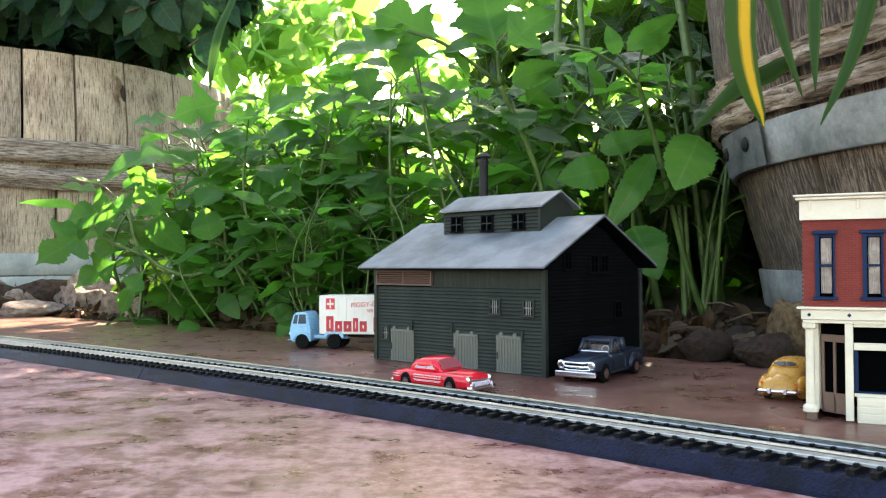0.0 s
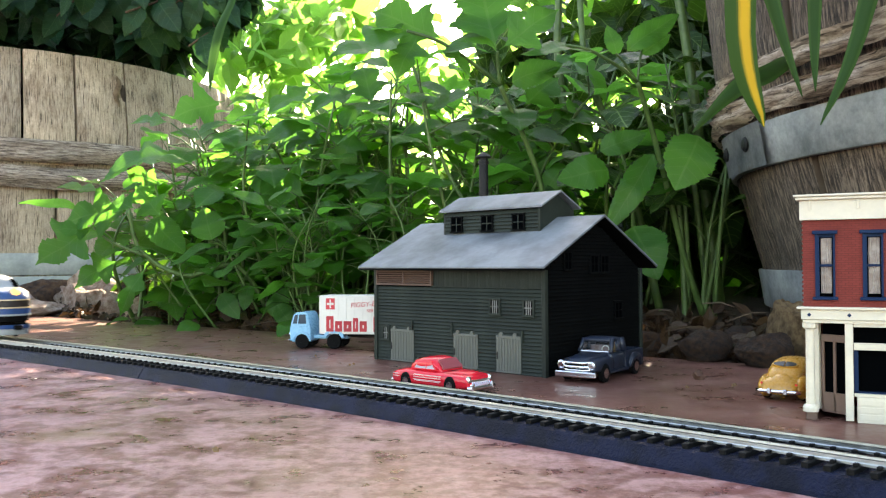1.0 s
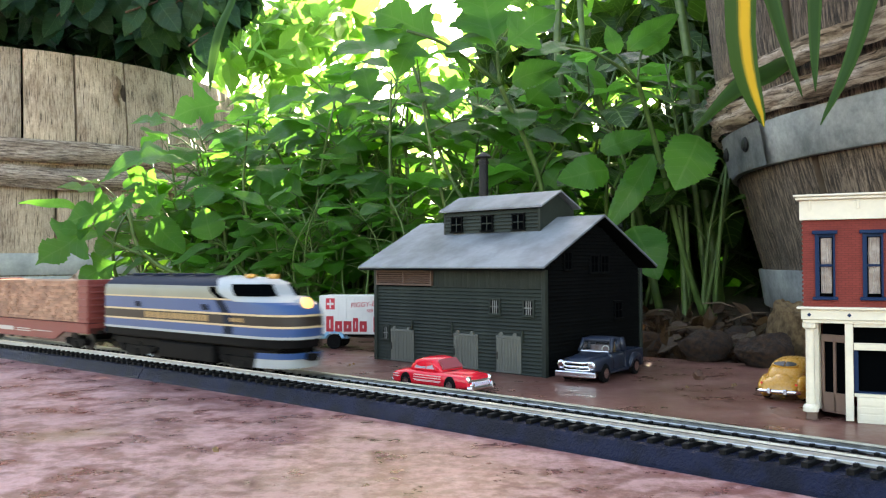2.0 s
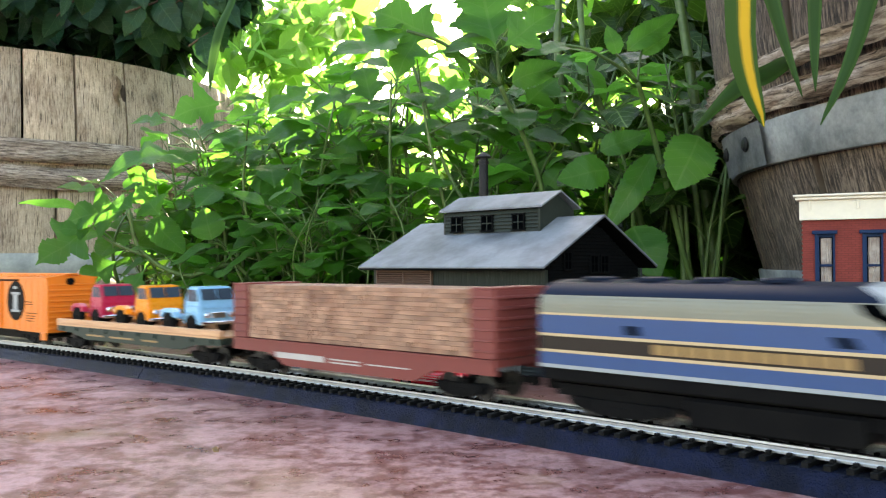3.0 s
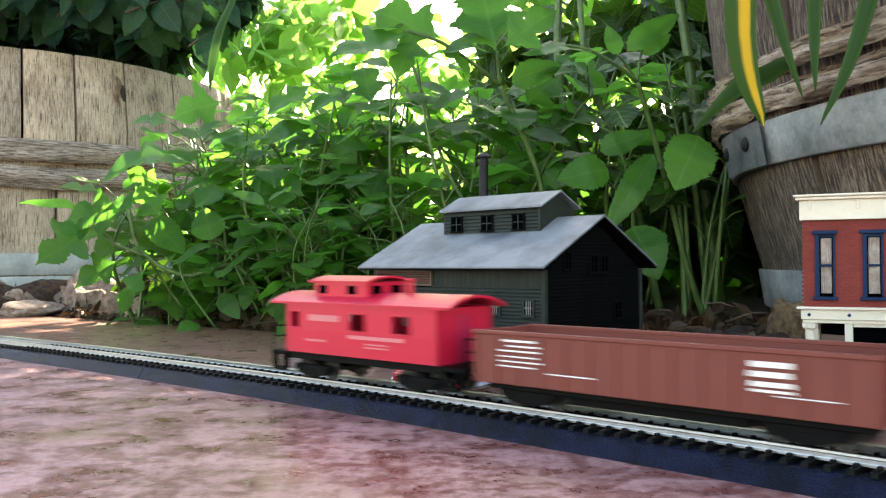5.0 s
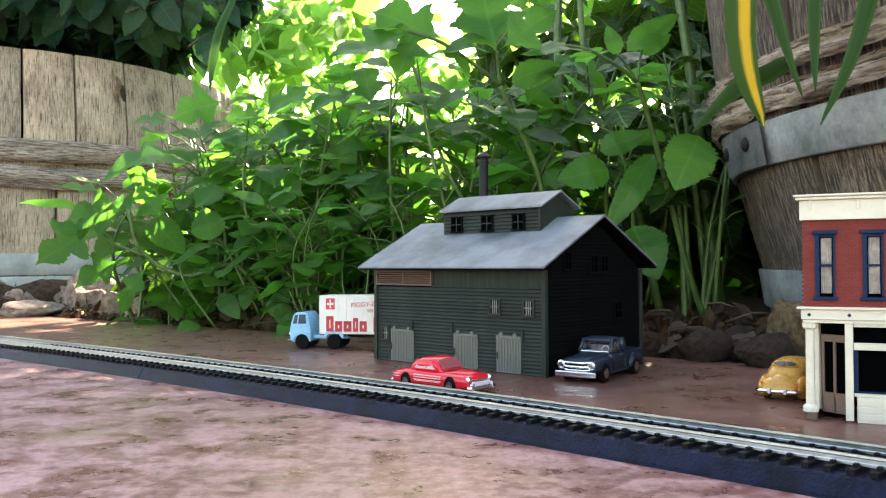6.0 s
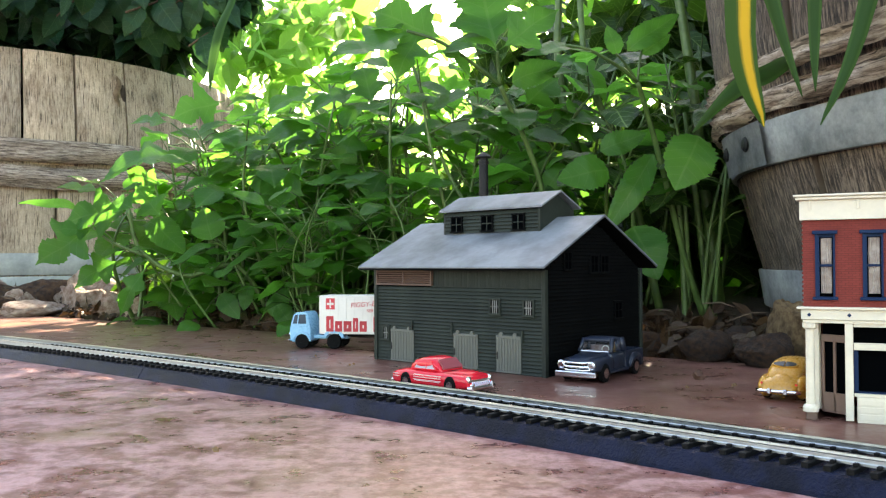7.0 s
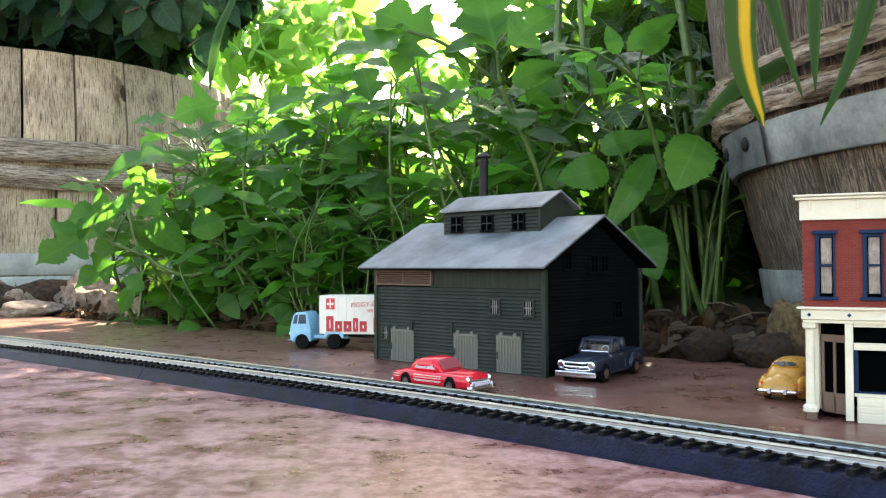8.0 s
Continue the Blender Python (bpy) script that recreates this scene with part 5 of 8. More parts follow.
# ---- the hanging vine over the bleached barrel ----
def build_vine():
    rnd = random.Random(5)
    vine = thing("vine", pose(-0.7, 1.5, 0.0), "dark green vine hanging over the bleached barrel", "vine", kind="")
    made = 0
    for k in range(26):
        x = rnd.uniform(-0.45, 0.31)
        y = rnd.uniform(-0.12, 0.12) + 0.25 * max(0, x)
        z0 = 0.68 + rnd.uniform(-0.03, 0.05)
        low = 0.505 + 0.03 * rnd.random() - 0.13 * max(0.0, min(1.0, (x - 0.05) / 0.3)) * rnd.random()
        pts = [Vector((x + 0.04 * math.sin(i * 1.3 + k), y + 0.03 * math.cos(i + k), z0 + (low - z0) * i / 6)) for i in range(7)]
        bm = B()
        tube(bm, pts, 0.002, 5)
        part("stem", bm, TWIG, vine, "thin brown vine stem", smooth=True)
        for i in range(11):
            f = i / 11 * 5.99
            p = pts[int(f)].lerp(pts[int(f) + 1], f % 1)
            a = rnd.uniform(0, 6.28)
            way = Vector((math.cos(a) * 0.7, math.sin(a) * 0.7 - 0.15, -0.8 - 0.4 * rnd.random()))
            add_leaf(vine, VINE, p, way, (rnd.uniform(-0.5, 0.5), -1, 0.5), rnd.uniform(0.045, 0.075), rnd, 1.1)
            made += 1


build_vine()


# ---- hedge and trees behind, as leaf masses ----
def leaf_mass(name, centres, count, size, seed, material, label, category, floor=0.0, gaps=()):
    """Many small folded leaves filling uneven clumps; gaps are clearings (x, y, z, radius)."""
    rnd = np.random.RandomState(seed)
    cs = np.array(centres)
    w = cs[:, 3] * cs[:, 4] * cs[:, 5]
    pick = rnd.choice(len(cs), count, p=w / w.sum())
    u = rnd.normal(size=(count, 3))
    u /= np.linalg.norm(u, axis=1)[:, None]
    rr = rnd.uniform(0.35, 1.0, count) ** 0.6
    pos = cs[pick, :3] + u * rr[:, None] * cs[pick, 3:6]
    pos[:, 2] = np.maximum(pos[:, 2], floor)
    for gx, gy, gz, gr in gaps:
        pos = pos[np.linalg.norm(pos - np.array([gx, gy, gz]), axis=1) > gr]
    count = len(pos)
    way = rnd.normal(size=(count, 3)) + np.array([0, -0.3, -0.6])
    way /= np.linalg.norm(way, axis=1)[:, None]
    up = rnd.normal(size=(count, 3)) * 0.6 + np.array([0, -0.3, 1.0])
    sx = np.cross(way, up)
    sx /= np.linalg.norm(sx, axis=1)[:, None]
    nz = np.cross(sx, way)
    s = rnd.uniform(size[0], size[1], count)
    shape = np.array([(0, 0, 0), (-0.22, 0.25, 0.05), (0.22, 0.25, 0.05), (0, 0.4, 0.0), (-0.25, 0.55, 0.03), (0.25, 0.55, 0.03), (0, 1.0, -0.12)])
    quads = [(0, 3, 1), (0, 2, 3), (1, 3, 4), (2, 5, 3), (3, 6, 4), (3, 5, 6)]
    vs = (pos[:, None, :] + s[:, None, None] * (shape[None, :, 0:1] * sx[:, None, :] + shape[None, :, 1:2] * way[:, None, :] + shape[None, :, 2:3] * nz[:, None, :])).reshape(-1, 3)
    idx = (np.arange(count)[:, None, None] * 7 + np.array(quads)[None]).reshape(-1, 3)
    me = bpy.data.meshes.new(name)
    me.from_pydata(vs.tolist(), [], idx.tolist())
    uv = me.uv_layers.new(name="uv")
    loc = np.stack([0.5 + shape[:, 0], shape[:, 1]], 1)
    uv.data.foreach_set("uv", np.tile(loc[np.array(quads).ravel()], (count, 1)).ravel())
    me.materials.append(material)
    ob = new(name, me)
    return tagged(ob, label, category, kind="stuff")


def build_far():
    rnd = random.Random(21)
    # two openings through which the bright sky shows
    clear = [(0.247 * d, d, 0.066 + 0.195 * d, 0.046 + 0.020 * d) for d in (1.05, 1.12, 1.19, 1.26, 1.35, 1.5, 1.65, 1.8, 2.0, 2.2, 2.4)]
    clear += [(0.166 * d, d, 0.066 + 0.1845 * d, 0.038 + 0.016 * d) for d in (1.05, 1.12, 1.19, 1.26, 1.35, 1.5, 1.65, 1.8, 2.0, 2.2, 2.4)]
    clear += [(0.247 * d, d, 0.066 + 0.195 * d, 0.24) for d in (3.0, 3.2, 3.4, 3.6, 3.8, 4.0, 4.2, 4.4, 4.6, 4.8, 5.0, 5.2, 5.4)]
    clear += [(0.166 * d, d, 0.066 + 0.1845 * d, 0.20) for d in (3.0, 3.2, 3.4, 3.6, 3.8, 4.0, 4.2, 4.4, 4.6, 4.8, 5.0, 5.2, 5.4)]
    low = [(rnd.uniform(-0.16, 1.3), rnd.uniform(1.25, 1.7), rnd.uniform(0.02, 0.18), 0.14, 0.10, 0.09) for _ in range(34)]
    leaf_mass("hedge_foliage", low, 2400, (0.05, 0.09), 1, LEAF_FAR, "dense sunlit shrubbery behind the bed", "shrubbery", gaps=clear)
    # near clumps, dark by leaf colour to give the shade behind the stems
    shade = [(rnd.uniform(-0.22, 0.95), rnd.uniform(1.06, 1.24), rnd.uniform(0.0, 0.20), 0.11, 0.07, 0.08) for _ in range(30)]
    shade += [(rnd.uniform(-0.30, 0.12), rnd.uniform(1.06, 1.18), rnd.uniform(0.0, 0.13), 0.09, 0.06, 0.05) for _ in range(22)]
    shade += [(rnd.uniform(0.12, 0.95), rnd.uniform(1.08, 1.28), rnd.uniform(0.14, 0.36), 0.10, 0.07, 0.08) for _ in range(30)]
    leaf_mass("hedge_foliage", shade, 7800, (0.035, 0.075), 41, LEAF_SHADE, "shrubbery behind the tall stems, shade put into its leaf colour", "shrubbery", gaps=clear)
    right = [(rnd.uniform(0.30, 1.6), rnd.uniform(1.4, 2.2), rnd.uniform(0.25, 0.85), 0.22, 0.15, 0.16) for _ in range(34)]
    leaf_mass("hedge_foliage", right, 1800, (0.06, 0.11), 2, LEAF_FAR, "tall leafy hedge", "shrubbery", gaps=clear)
    far = [(rnd.uniform(-3.2, 3.6), rnd.uniform(3.2, 5.0), rnd.uniform(0.1, 0.95), 0.5, 0.35, 0.28) for _ in range(64)]
    far += [(rnd.uniform(-1.7, -0.3), rnd.uniform(3.4, 4.6), rnd.uniform(0.7, 1.35), 0.30, 0.25, 0.16) for _ in range(16)]
    far += [(rnd.uniform(-1.3, 1.4), rnd.uniform(4.2, 5.4), rnd.uniform(1.15, 1.75), 0.30, 0.25, 0.16) for _ in range(11)]
    leaf_mass("tree_foliage", far, 10500, (0.09, 0.17), 3, LEAF_FAR, "sunlit garden trees beyond", "trees", gaps=clear)


build_far()
leaf_mass("vine_canopy", [(-1.30 + 0.105 * i, 1.80 + 0.10 * (i % 3) + 0.02 * i, 0.62 + 0.13 * (i % 2), 0.13, 0.14, 0.12) for i in range(8)], 4200, (0.05, 0.09), 8, LEAF_VINE, "dark vine canopy over the bleached barrel", "vine")


# ---- ties of the track ----
def build_ties():
    bm = B()
    box(bm, (-0.00105, 0.00105), (-0.0153, 0.0153), (0.0058, 0.0080), bevel=0.0002)
    me = to_mesh("tie", bm, TIE)
    pitch = 0.00622
    rest = []
    n = 0
    for i in range(-330, 400):
        s = i * pitch
        if -0.95 < s < 0.42:
            part("tie", me, None, track, m=track_pose(s))
            n += 1
        else:
            rest.append(s)
    bm = B()
    for s in rest:
        box(bm, (-0.00105, 0.00105), (-0.0153, 0.0153), (0.0058, 0.0080), track_pose(s))
    bmesh.ops.recalc_face_normals(bm, faces=bm.faces)
    ob = part("tie_run", bm, TIE, track)
    ob["kind"] = "stuff"
    # moulded spike heads
    sp = B()
    box(sp, (-0.0007, 0.0007), (-0.0009, 0.0009), (0.0080, 0.0090), bevel=0.0002)
    me = to_mesh("spike", sp, TIE)
    for i in range(-60, 40):
        for lat in (0.0105, -0.0069):
            part("spike", me, None, track, m=track_pose(i * pitch) @ pose(0, -lat, 0))


build_ties()

# ---- paints of the train and the cars ----
ORANGE = paint("boxcar_orange", (0.78, 0.190, 0.018), 0.38, specular=0.35)
RED = paint("caboose_red", (0.56, 0.010, 0.040), 0.36, specular=0.35)
OXIDE = paint("oxide_brown", (0.172, 0.038, 0.027), 0.5, specular=0.3)
OXIDE_LT = paint("oxide_red", (0.190, 0.040, 0.032), 0.5, specular=0.3)
FLAT_GREEN = paint("flatcar_green", (0.022, 0.034, 0.025), 0.5, specular=0.2)
DECK = surface("deck_wood", (0.52, 0.26, 0.13), (0.66, 0.36, 0.19), 40, 0.6, 0, 0.2, 0.0003, (1, 10, 10))
LUMBER = surface("lumber_face", (0.225, 0.102, 0.060), (0.42, 0.235, 0.150), 90, 0.75, 0, 0.3, 0.0004, None, (0.3, 0.7), per_piece=0.30)
NAVY = paint("loco_navy", (0.005, 0.011, 0.026), 0.45, specular=0.05)
BLUE = paint("loco_blue", (0.015, 0.056, 0.160), 0.36, specular=0.4)
LCREAM = paint("loco_cream", (0.205, 0.200, 0.150), 0.45)
PALEGREY = paint("loco_pale_grey", (0.28, 0.305, 0.31), 0.4)
BROWN = paint("loco_brown", (0.022, 0.014, 0.010), 0.4, specular=0.2)
LETTER_GOLD = paint("gold_letter", (0.30, 0.17, 0.055), 0.45)
GOLD = paint("gold_stripe", (0.50, 0.36, 0.20), 0.4)
PINK_LETTER = paint("faded_pink", (0.60, 0.16, 0.17), 0.45)
WHITE = paint("white_print", (0.78, 0.76, 0.72), 0.5)
SKY = paint("sky_blue", (0.21, 0.47, 0.66), 0.28)
CRIMSON = paint("crimson", (0.46, 0.012, 0.055), 0.3)
TRUCK_ORANGE = paint("truck_orange", (0.86, 0.26, 0.01), 0.28)
CAR_RED = paint("car_red", (0.70, 0.012, 0.028), 0.2)
PICKUP_BLUE = paint("pickup_blue", (0.007, 0.014, 0.030), 0.4)
OCHRE_LETTER = paint("faded_ochre", (0.30, 0.17, 0.05), 0.4)
GREY_LETTER = paint("faded_white", (0.42, 0.38, 0.35), 0.45)
MUSTARD = paint("mustard", (0.52, 0.25, 0.035), 0.28)
BOX_WHITE = paint("trailer_white", (0.74, 0.70, 0.64), 0.4)
SIGN_RED = paint("sign_red", (0.62, 0.03, 0.045), 0.45)


def lamp_material():
    mt, nt, bs = nodes_of("lit_headlight")
    bs.inputs["Base Color"].default_value = (0.9, 0.5, 0.15, 1)
    bs.inputs["Emission Color"].default_value = (1.0, 0.42, 0.08, 1)
    bs.inputs["Emission Strength"].default_value = 0.45
    return mt


LIT = lamp_material()
# Train things are built with x forward, y to the far side, the slab at z = 0 and the rail head at RAIL_Z.
WR = 0.0052


def bogie(car, x, axles=2, wb=0.0195):
    """Side frames with axle boxes and springs, wheels on the rails."""
    xs = [(-0.5 + i / (axles - 1)) * wb for i in range(axles)]
    f = B()
    for y in (-0.0128, 0.0128):
        yy = (y - 0.0009, y + 0.0009)
        prism(f, [(-wb * 0.72, RAIL_Z + 0.0070), (wb * 0.72, RAIL_Z + 0.0070), (wb * 0.66, RAIL_Z + 0.0044), (wb * 0.30, RAIL_Z + 0.0018), (-wb * 0.30, RAIL_Z + 0.0018), (-wb * 0.66, RAIL_Z + 0.0044)], *yy, bevel=0.0003)
        for ax in xs:
            box(f, (ax - 0.0017, ax + 0.0017), (y - 0.0016, y + 0.0016), (RAIL_Z + 0.0034, RAIL_Z + 0.0074), bevel=0.0003)
        box(f, (-0.0022, 0.0022), (y - 0.0015, y + 0.0015), (RAIL_Z + 0.0012, RAIL_Z + 0.0052), bevel=0.0003)
    box(f, (-0.0026, 0.0026), (-0.0125, 0.0125), (RAIL_Z + 0.0048, RAIL_Z + 0.0088))
    bg = part("bogie", f, BLACK, car, "black sprung bogie", m=pose(x, 0, 0))
    for ax in xs:
        w = B()
        for y, sg in ((-0.0087, -1), (0.0087, 1)):
            lathe(w, [(WR - 0.0012, -0.0006), (WR, -0.0006), (WR, 0.0006), (WR - 0.0012, 0.0007), (0.0012, 0.0002)], 18, Matrix.Translation((ax, y, RAIL_Z + WR)) @ Matrix.Rotation(radians(90), 4, "X"))
        tube(w, [(ax, -0.0088, RAIL_Z + WR), (ax, 0.0088, RAIL_Z + WR)], 0.0009, 8)
        part("wheelset", w, WHEEL, bg)
    return bg


def coupler(car, x):
    q = B()
    s = 1 if x > 0 else -1
    box(q, (min(x, x + s * 0.0062), max(x, x + s * 0.0062)), (-0.0011, 0.0011), (0.0188, 0.0212), bevel=0.0003)
    box(q, (x + s * 0.0062 - 0.0016, x + s * 0.0062 + 0.0016), (-0.0022, 0.0022), (0.0180, 0.0220), bevel=0.0004)
    part("coupler", q, BLACK, car)


def bars(parent, rows, y, material, name="lettering", depth=0.0001):
    """Plain bars for writing that cannot be read: x0, x1, z0, z1."""
    for x0, x1, z0, z1 in rows:
        q = B()
        box(q, (x0, x1), (y - depth, y + 0.0001), (z0, z1))
        part(name, q, material, parent)


def ladder(parent, x, y, z0, z1, n, material, w=0.006, along="x"):
    for i in range(n):
        q = B()
        z = z0 + (z1 - z0) * i / (n - 1)
        if along == "x":
            tube(q, [(x - w / 2, y, z), (x - w / 2, y - 0.0008, z), (x + w / 2, y - 0.0008, z), (x + w / 2, y, z)], 0.0002, 5)
        else:
            tube(q, [(x, y - w / 2, z), (x + 0.0008, y - w / 2, z), (x + 0.0008, y + w / 2, z), (x, y + w / 2, z)], 0.0002, 5)
        part("ladder_rung", q, material, parent)


def boxcar():
    car = thing("boxcar", pose(0, 0, 0), "bright orange boxcar with a black round emblem and sliding door", "freight car")
    L, hw, z0, z1, zr = 0.1440, 0.0172, 0.0201, 0.0566, 0.0594
    a = L / 2
    q = B()
    pts = [(-hw, z0), (hw, z0), (hw, z1), (0, zr - 0.0012), (-hw, z1)]
    A = [q.verts.new((-a, y, z)) for y, z in pts]
    C = [q.verts.new((a, y, z)) for y, z in pts]
    q.faces.new(A), q.faces.new(C[::-1])
    for i in range(5):
        q.faces.new((A[i], C[i], C[(i + 1) % 5], A[(i + 1) % 5]))
    bmesh.ops.recalc_face_normals(q, faces=q.faces)
    bmesh.ops.bevel(q, geom=list(q.edges), offset=0.0003, segments=1, affect="EDGES")
    body = part("body", q, ORANGE, car)
    # roof sheet with ribs and a running board
    q = B()
    for sg in (-1, 1):
        prof = [(sg * (hw + 0.0007), z1 - 0.0006), (0, zr - 0.0010), (0, zr - 0.0002), (sg * (hw + 0.0007), z1 + 0.0004)]
        A = [q.verts.new((-a - 0.0005, y, z)) for y, z in prof]
        C = [q.verts.new((a + 0.0005, y, z)) for y, z in prof]
        q.faces.new(A), q.faces.new(C[::-1])
        for i in range(4):
            q.faces.new((A[i], C[i], C[(i + 1) % 4], A[(i + 1) % 4]))
    bmesh.ops.recalc_face_normals(q, faces=q.faces)
    roof = part("roof", q, ORANGE, car)
    q = B()
    box(q, (-a - 0.002, a + 0.002), (-0.0040, 0.0040), (zr - 0.0006, zr + 0.0003), bevel=0.0002)
    part("running_board", q, ORANGE, roof)
    for i in range(12):
        x = -a + 0.006 + (L - 0.012) * i / 11
        q = B()
        for sg in (-1, 1):
            tube(q, [(x, sg * (hw + 0.0006), z1 + 0.0005), (x, sg * 0.003, zr - 0.0005)], 0.00035, 5)
        part("rib", q, ORANGE, roof)
    # corrugated ends
    for sg in (-1, 1):
        for i in range(9):
            z = z0 + 0.003 + i * 0.0036
            q = B()
            tube(q, [(sg * a, -hw + 0.0015, z), (sg * (a + 0.0003), -hw + 0.003, z), (sg * (a + 0.0003), hw - 0.003, z), (sg * a, hw - 0.0015, z)], 0.0008, 6)
            part("end_rib", q, ORANGE, body)
    for sy in (-1, 1):
        y = sy * hw
        # side sheets: rivet seams, sills and step corners
        for i in range(17):
            x = -a + 0.004 + (L - 0.008) * i / 16
            if -0.018 < x < 0.008:
                continue
            q = B()
            box(q, (x - 0.00015, x + 0.00015), (min(y, y + sy * 0.0002), max(y, y + sy * 0.0002)), (z0 + 0.001, z1 - 0.001))
            part("seam", q, ORANGE, body)
        for x in (-a + 0.005, a - 0.005):
            q = B()
            box(q, (x - 0.005 if x < 0 else x - 0.002, x + 0.002 if x < 0 else x + 0.005), (y - 0.0012, y + 0.0002), (z0 - 0.0048, z0 + 0.0003), bevel=0.0004)
            part("corner_sill", q, ORANGE, body)
        q = B()
        dx0, dx1 = -0.0165, 0.0085
        yy = (min(y, y + sy * 0.0012), max(y, y + sy * 0.0012))
        box(q, (dx0, dx1), yy, (z0 + 0.0008, z1 - 0.0022), bevel=0.0002)
        door = part("door", q, ORANGE, car, "ribbed orange sliding door")
        for i in range(12):
            z = z0 + 0.003 + i * 0.0024
            q = B()
            tube(q, [(dx0 + 0.001, y + sy * 0.0012, z), (dx1 - 0.001, y + sy * 0.0012, z)], 0.0006, 6)
            part("rib", q, ORANGE, door)
        for z in (z1 - 0.0016, z0 + 0.0002):
            q = B()
            box(q, (dx0 - 0.002, dx1 + 0.024), (min(y, y + sy * 0.0016), max(y, y + sy * 0.0016)), (z - 0.0005, z + 0.0005), bevel=0.0001)
            part("door_rail", q, BLACK, door, "black door rail")
        # emblem: a dark shield with a pale upright bar
        e = B()
        ang = [(0.0146 * math.cos(k * math.pi / 16), 0.0136 * math.sin(k * math.pi / 16)) for k in range(32)]
        prism(e, [(0.0285 + p * 0.85, 0.0408 + r) for p, r in ang], min(y, y + sy * 0.0003), max(y, y + sy * 0.0003))
        em = part("emblem", e, BLACK, car, "black round emblem with a pale pillar")
        yb = y + sy * 0.0003
        rows = [(0.0225, 0.0345, 0.0450, 0.0467), (0.0225, 0.0345, 0.0330, 0.0347), (0.0255, 0.0315, 0.0348, 0.0449), (0.0250, 0.0305, 0.0490, 0.0508)]
        for r in rows:
            q = B()
            box(q, r[:2], (min(yb, yb + sy * 0.0002), max(yb, yb + sy * 0.0002)), r[2:])
            part("pillar_bar", q, PALEGREY, em, "pale bar")
        for k in range(7):
            x0 = -0.0625 + k * 0.0058 + (0.0016 if k > 3 else 0)
            bars(car, [(x0, x0 + 0.0049, 0.0436, 0.0490)], y if sy < 0 else y, BLACK) if sy < 0 else None
        if sy < 0:
            bars(car, [(-0.044, -0.021, 0.0402, 0.0418), (-0.060, -0.053, 0.0345, 0.0352), (-0.060, -0.050, 0.0325, 0.0331), (-0.060, -0.052, 0.0306, 0.0312), (-0.042, -0.034, 0.0322, 0.0328), (-0.042, -0.034, 0.0304, 0.0310), (-0.042, -0.034, 0.0286, 0.0292),
                       (0.040, 0.052, 0.0400, 0.0406), (0.042, 0.052, 0.0384, 0.0389), (0.044, 0.058, 0.0325, 0.0330), (0.044, 0.056, 0.0306, 0.0311), (0.044, 0.055, 0.0290, 0.0295), (0.044, 0.053, 0.0272, 0.0277)], y, BLACK)
            bars(car, [(-0.062, -0.048, 0.0514, 0.0522)], y, WHITE)
            ladder(car, a - 0.006, y, z0 + 0.002, z1 - 0.004, 8, ORANGE)
            ladder(car, -a + 0.006, y, z0 + 0.002, z0 + 0.014, 4, ORANGE)
    q = B()
    tube(q, [(a + 0.0004, 0.010, zr - 0.012), (a + 0.0030, 0.010, zr - 0.012)], 0.0024, 12)
    part("brake_wheel", q, BLACK, car, m=pose(0, -0.012, 0.0068))
    q = B()
    box(q, (-a + 0.004, a - 0.004), (-0.0155, 0.0155), (z0 - 0.0022, z0 - 0.0001))
    box(q, (-0.032, 0.032), (-0.0135, 0.0135), (z0 - 0.0052, z0 - 0.0001), bevel=0.0004)
    part("underframe", q, BLACK, car)
    for x in (-a + 0.024, a - 0.024):
        bogie(car, x)
    coupler(car, -a), coupler(car, a)
    return car


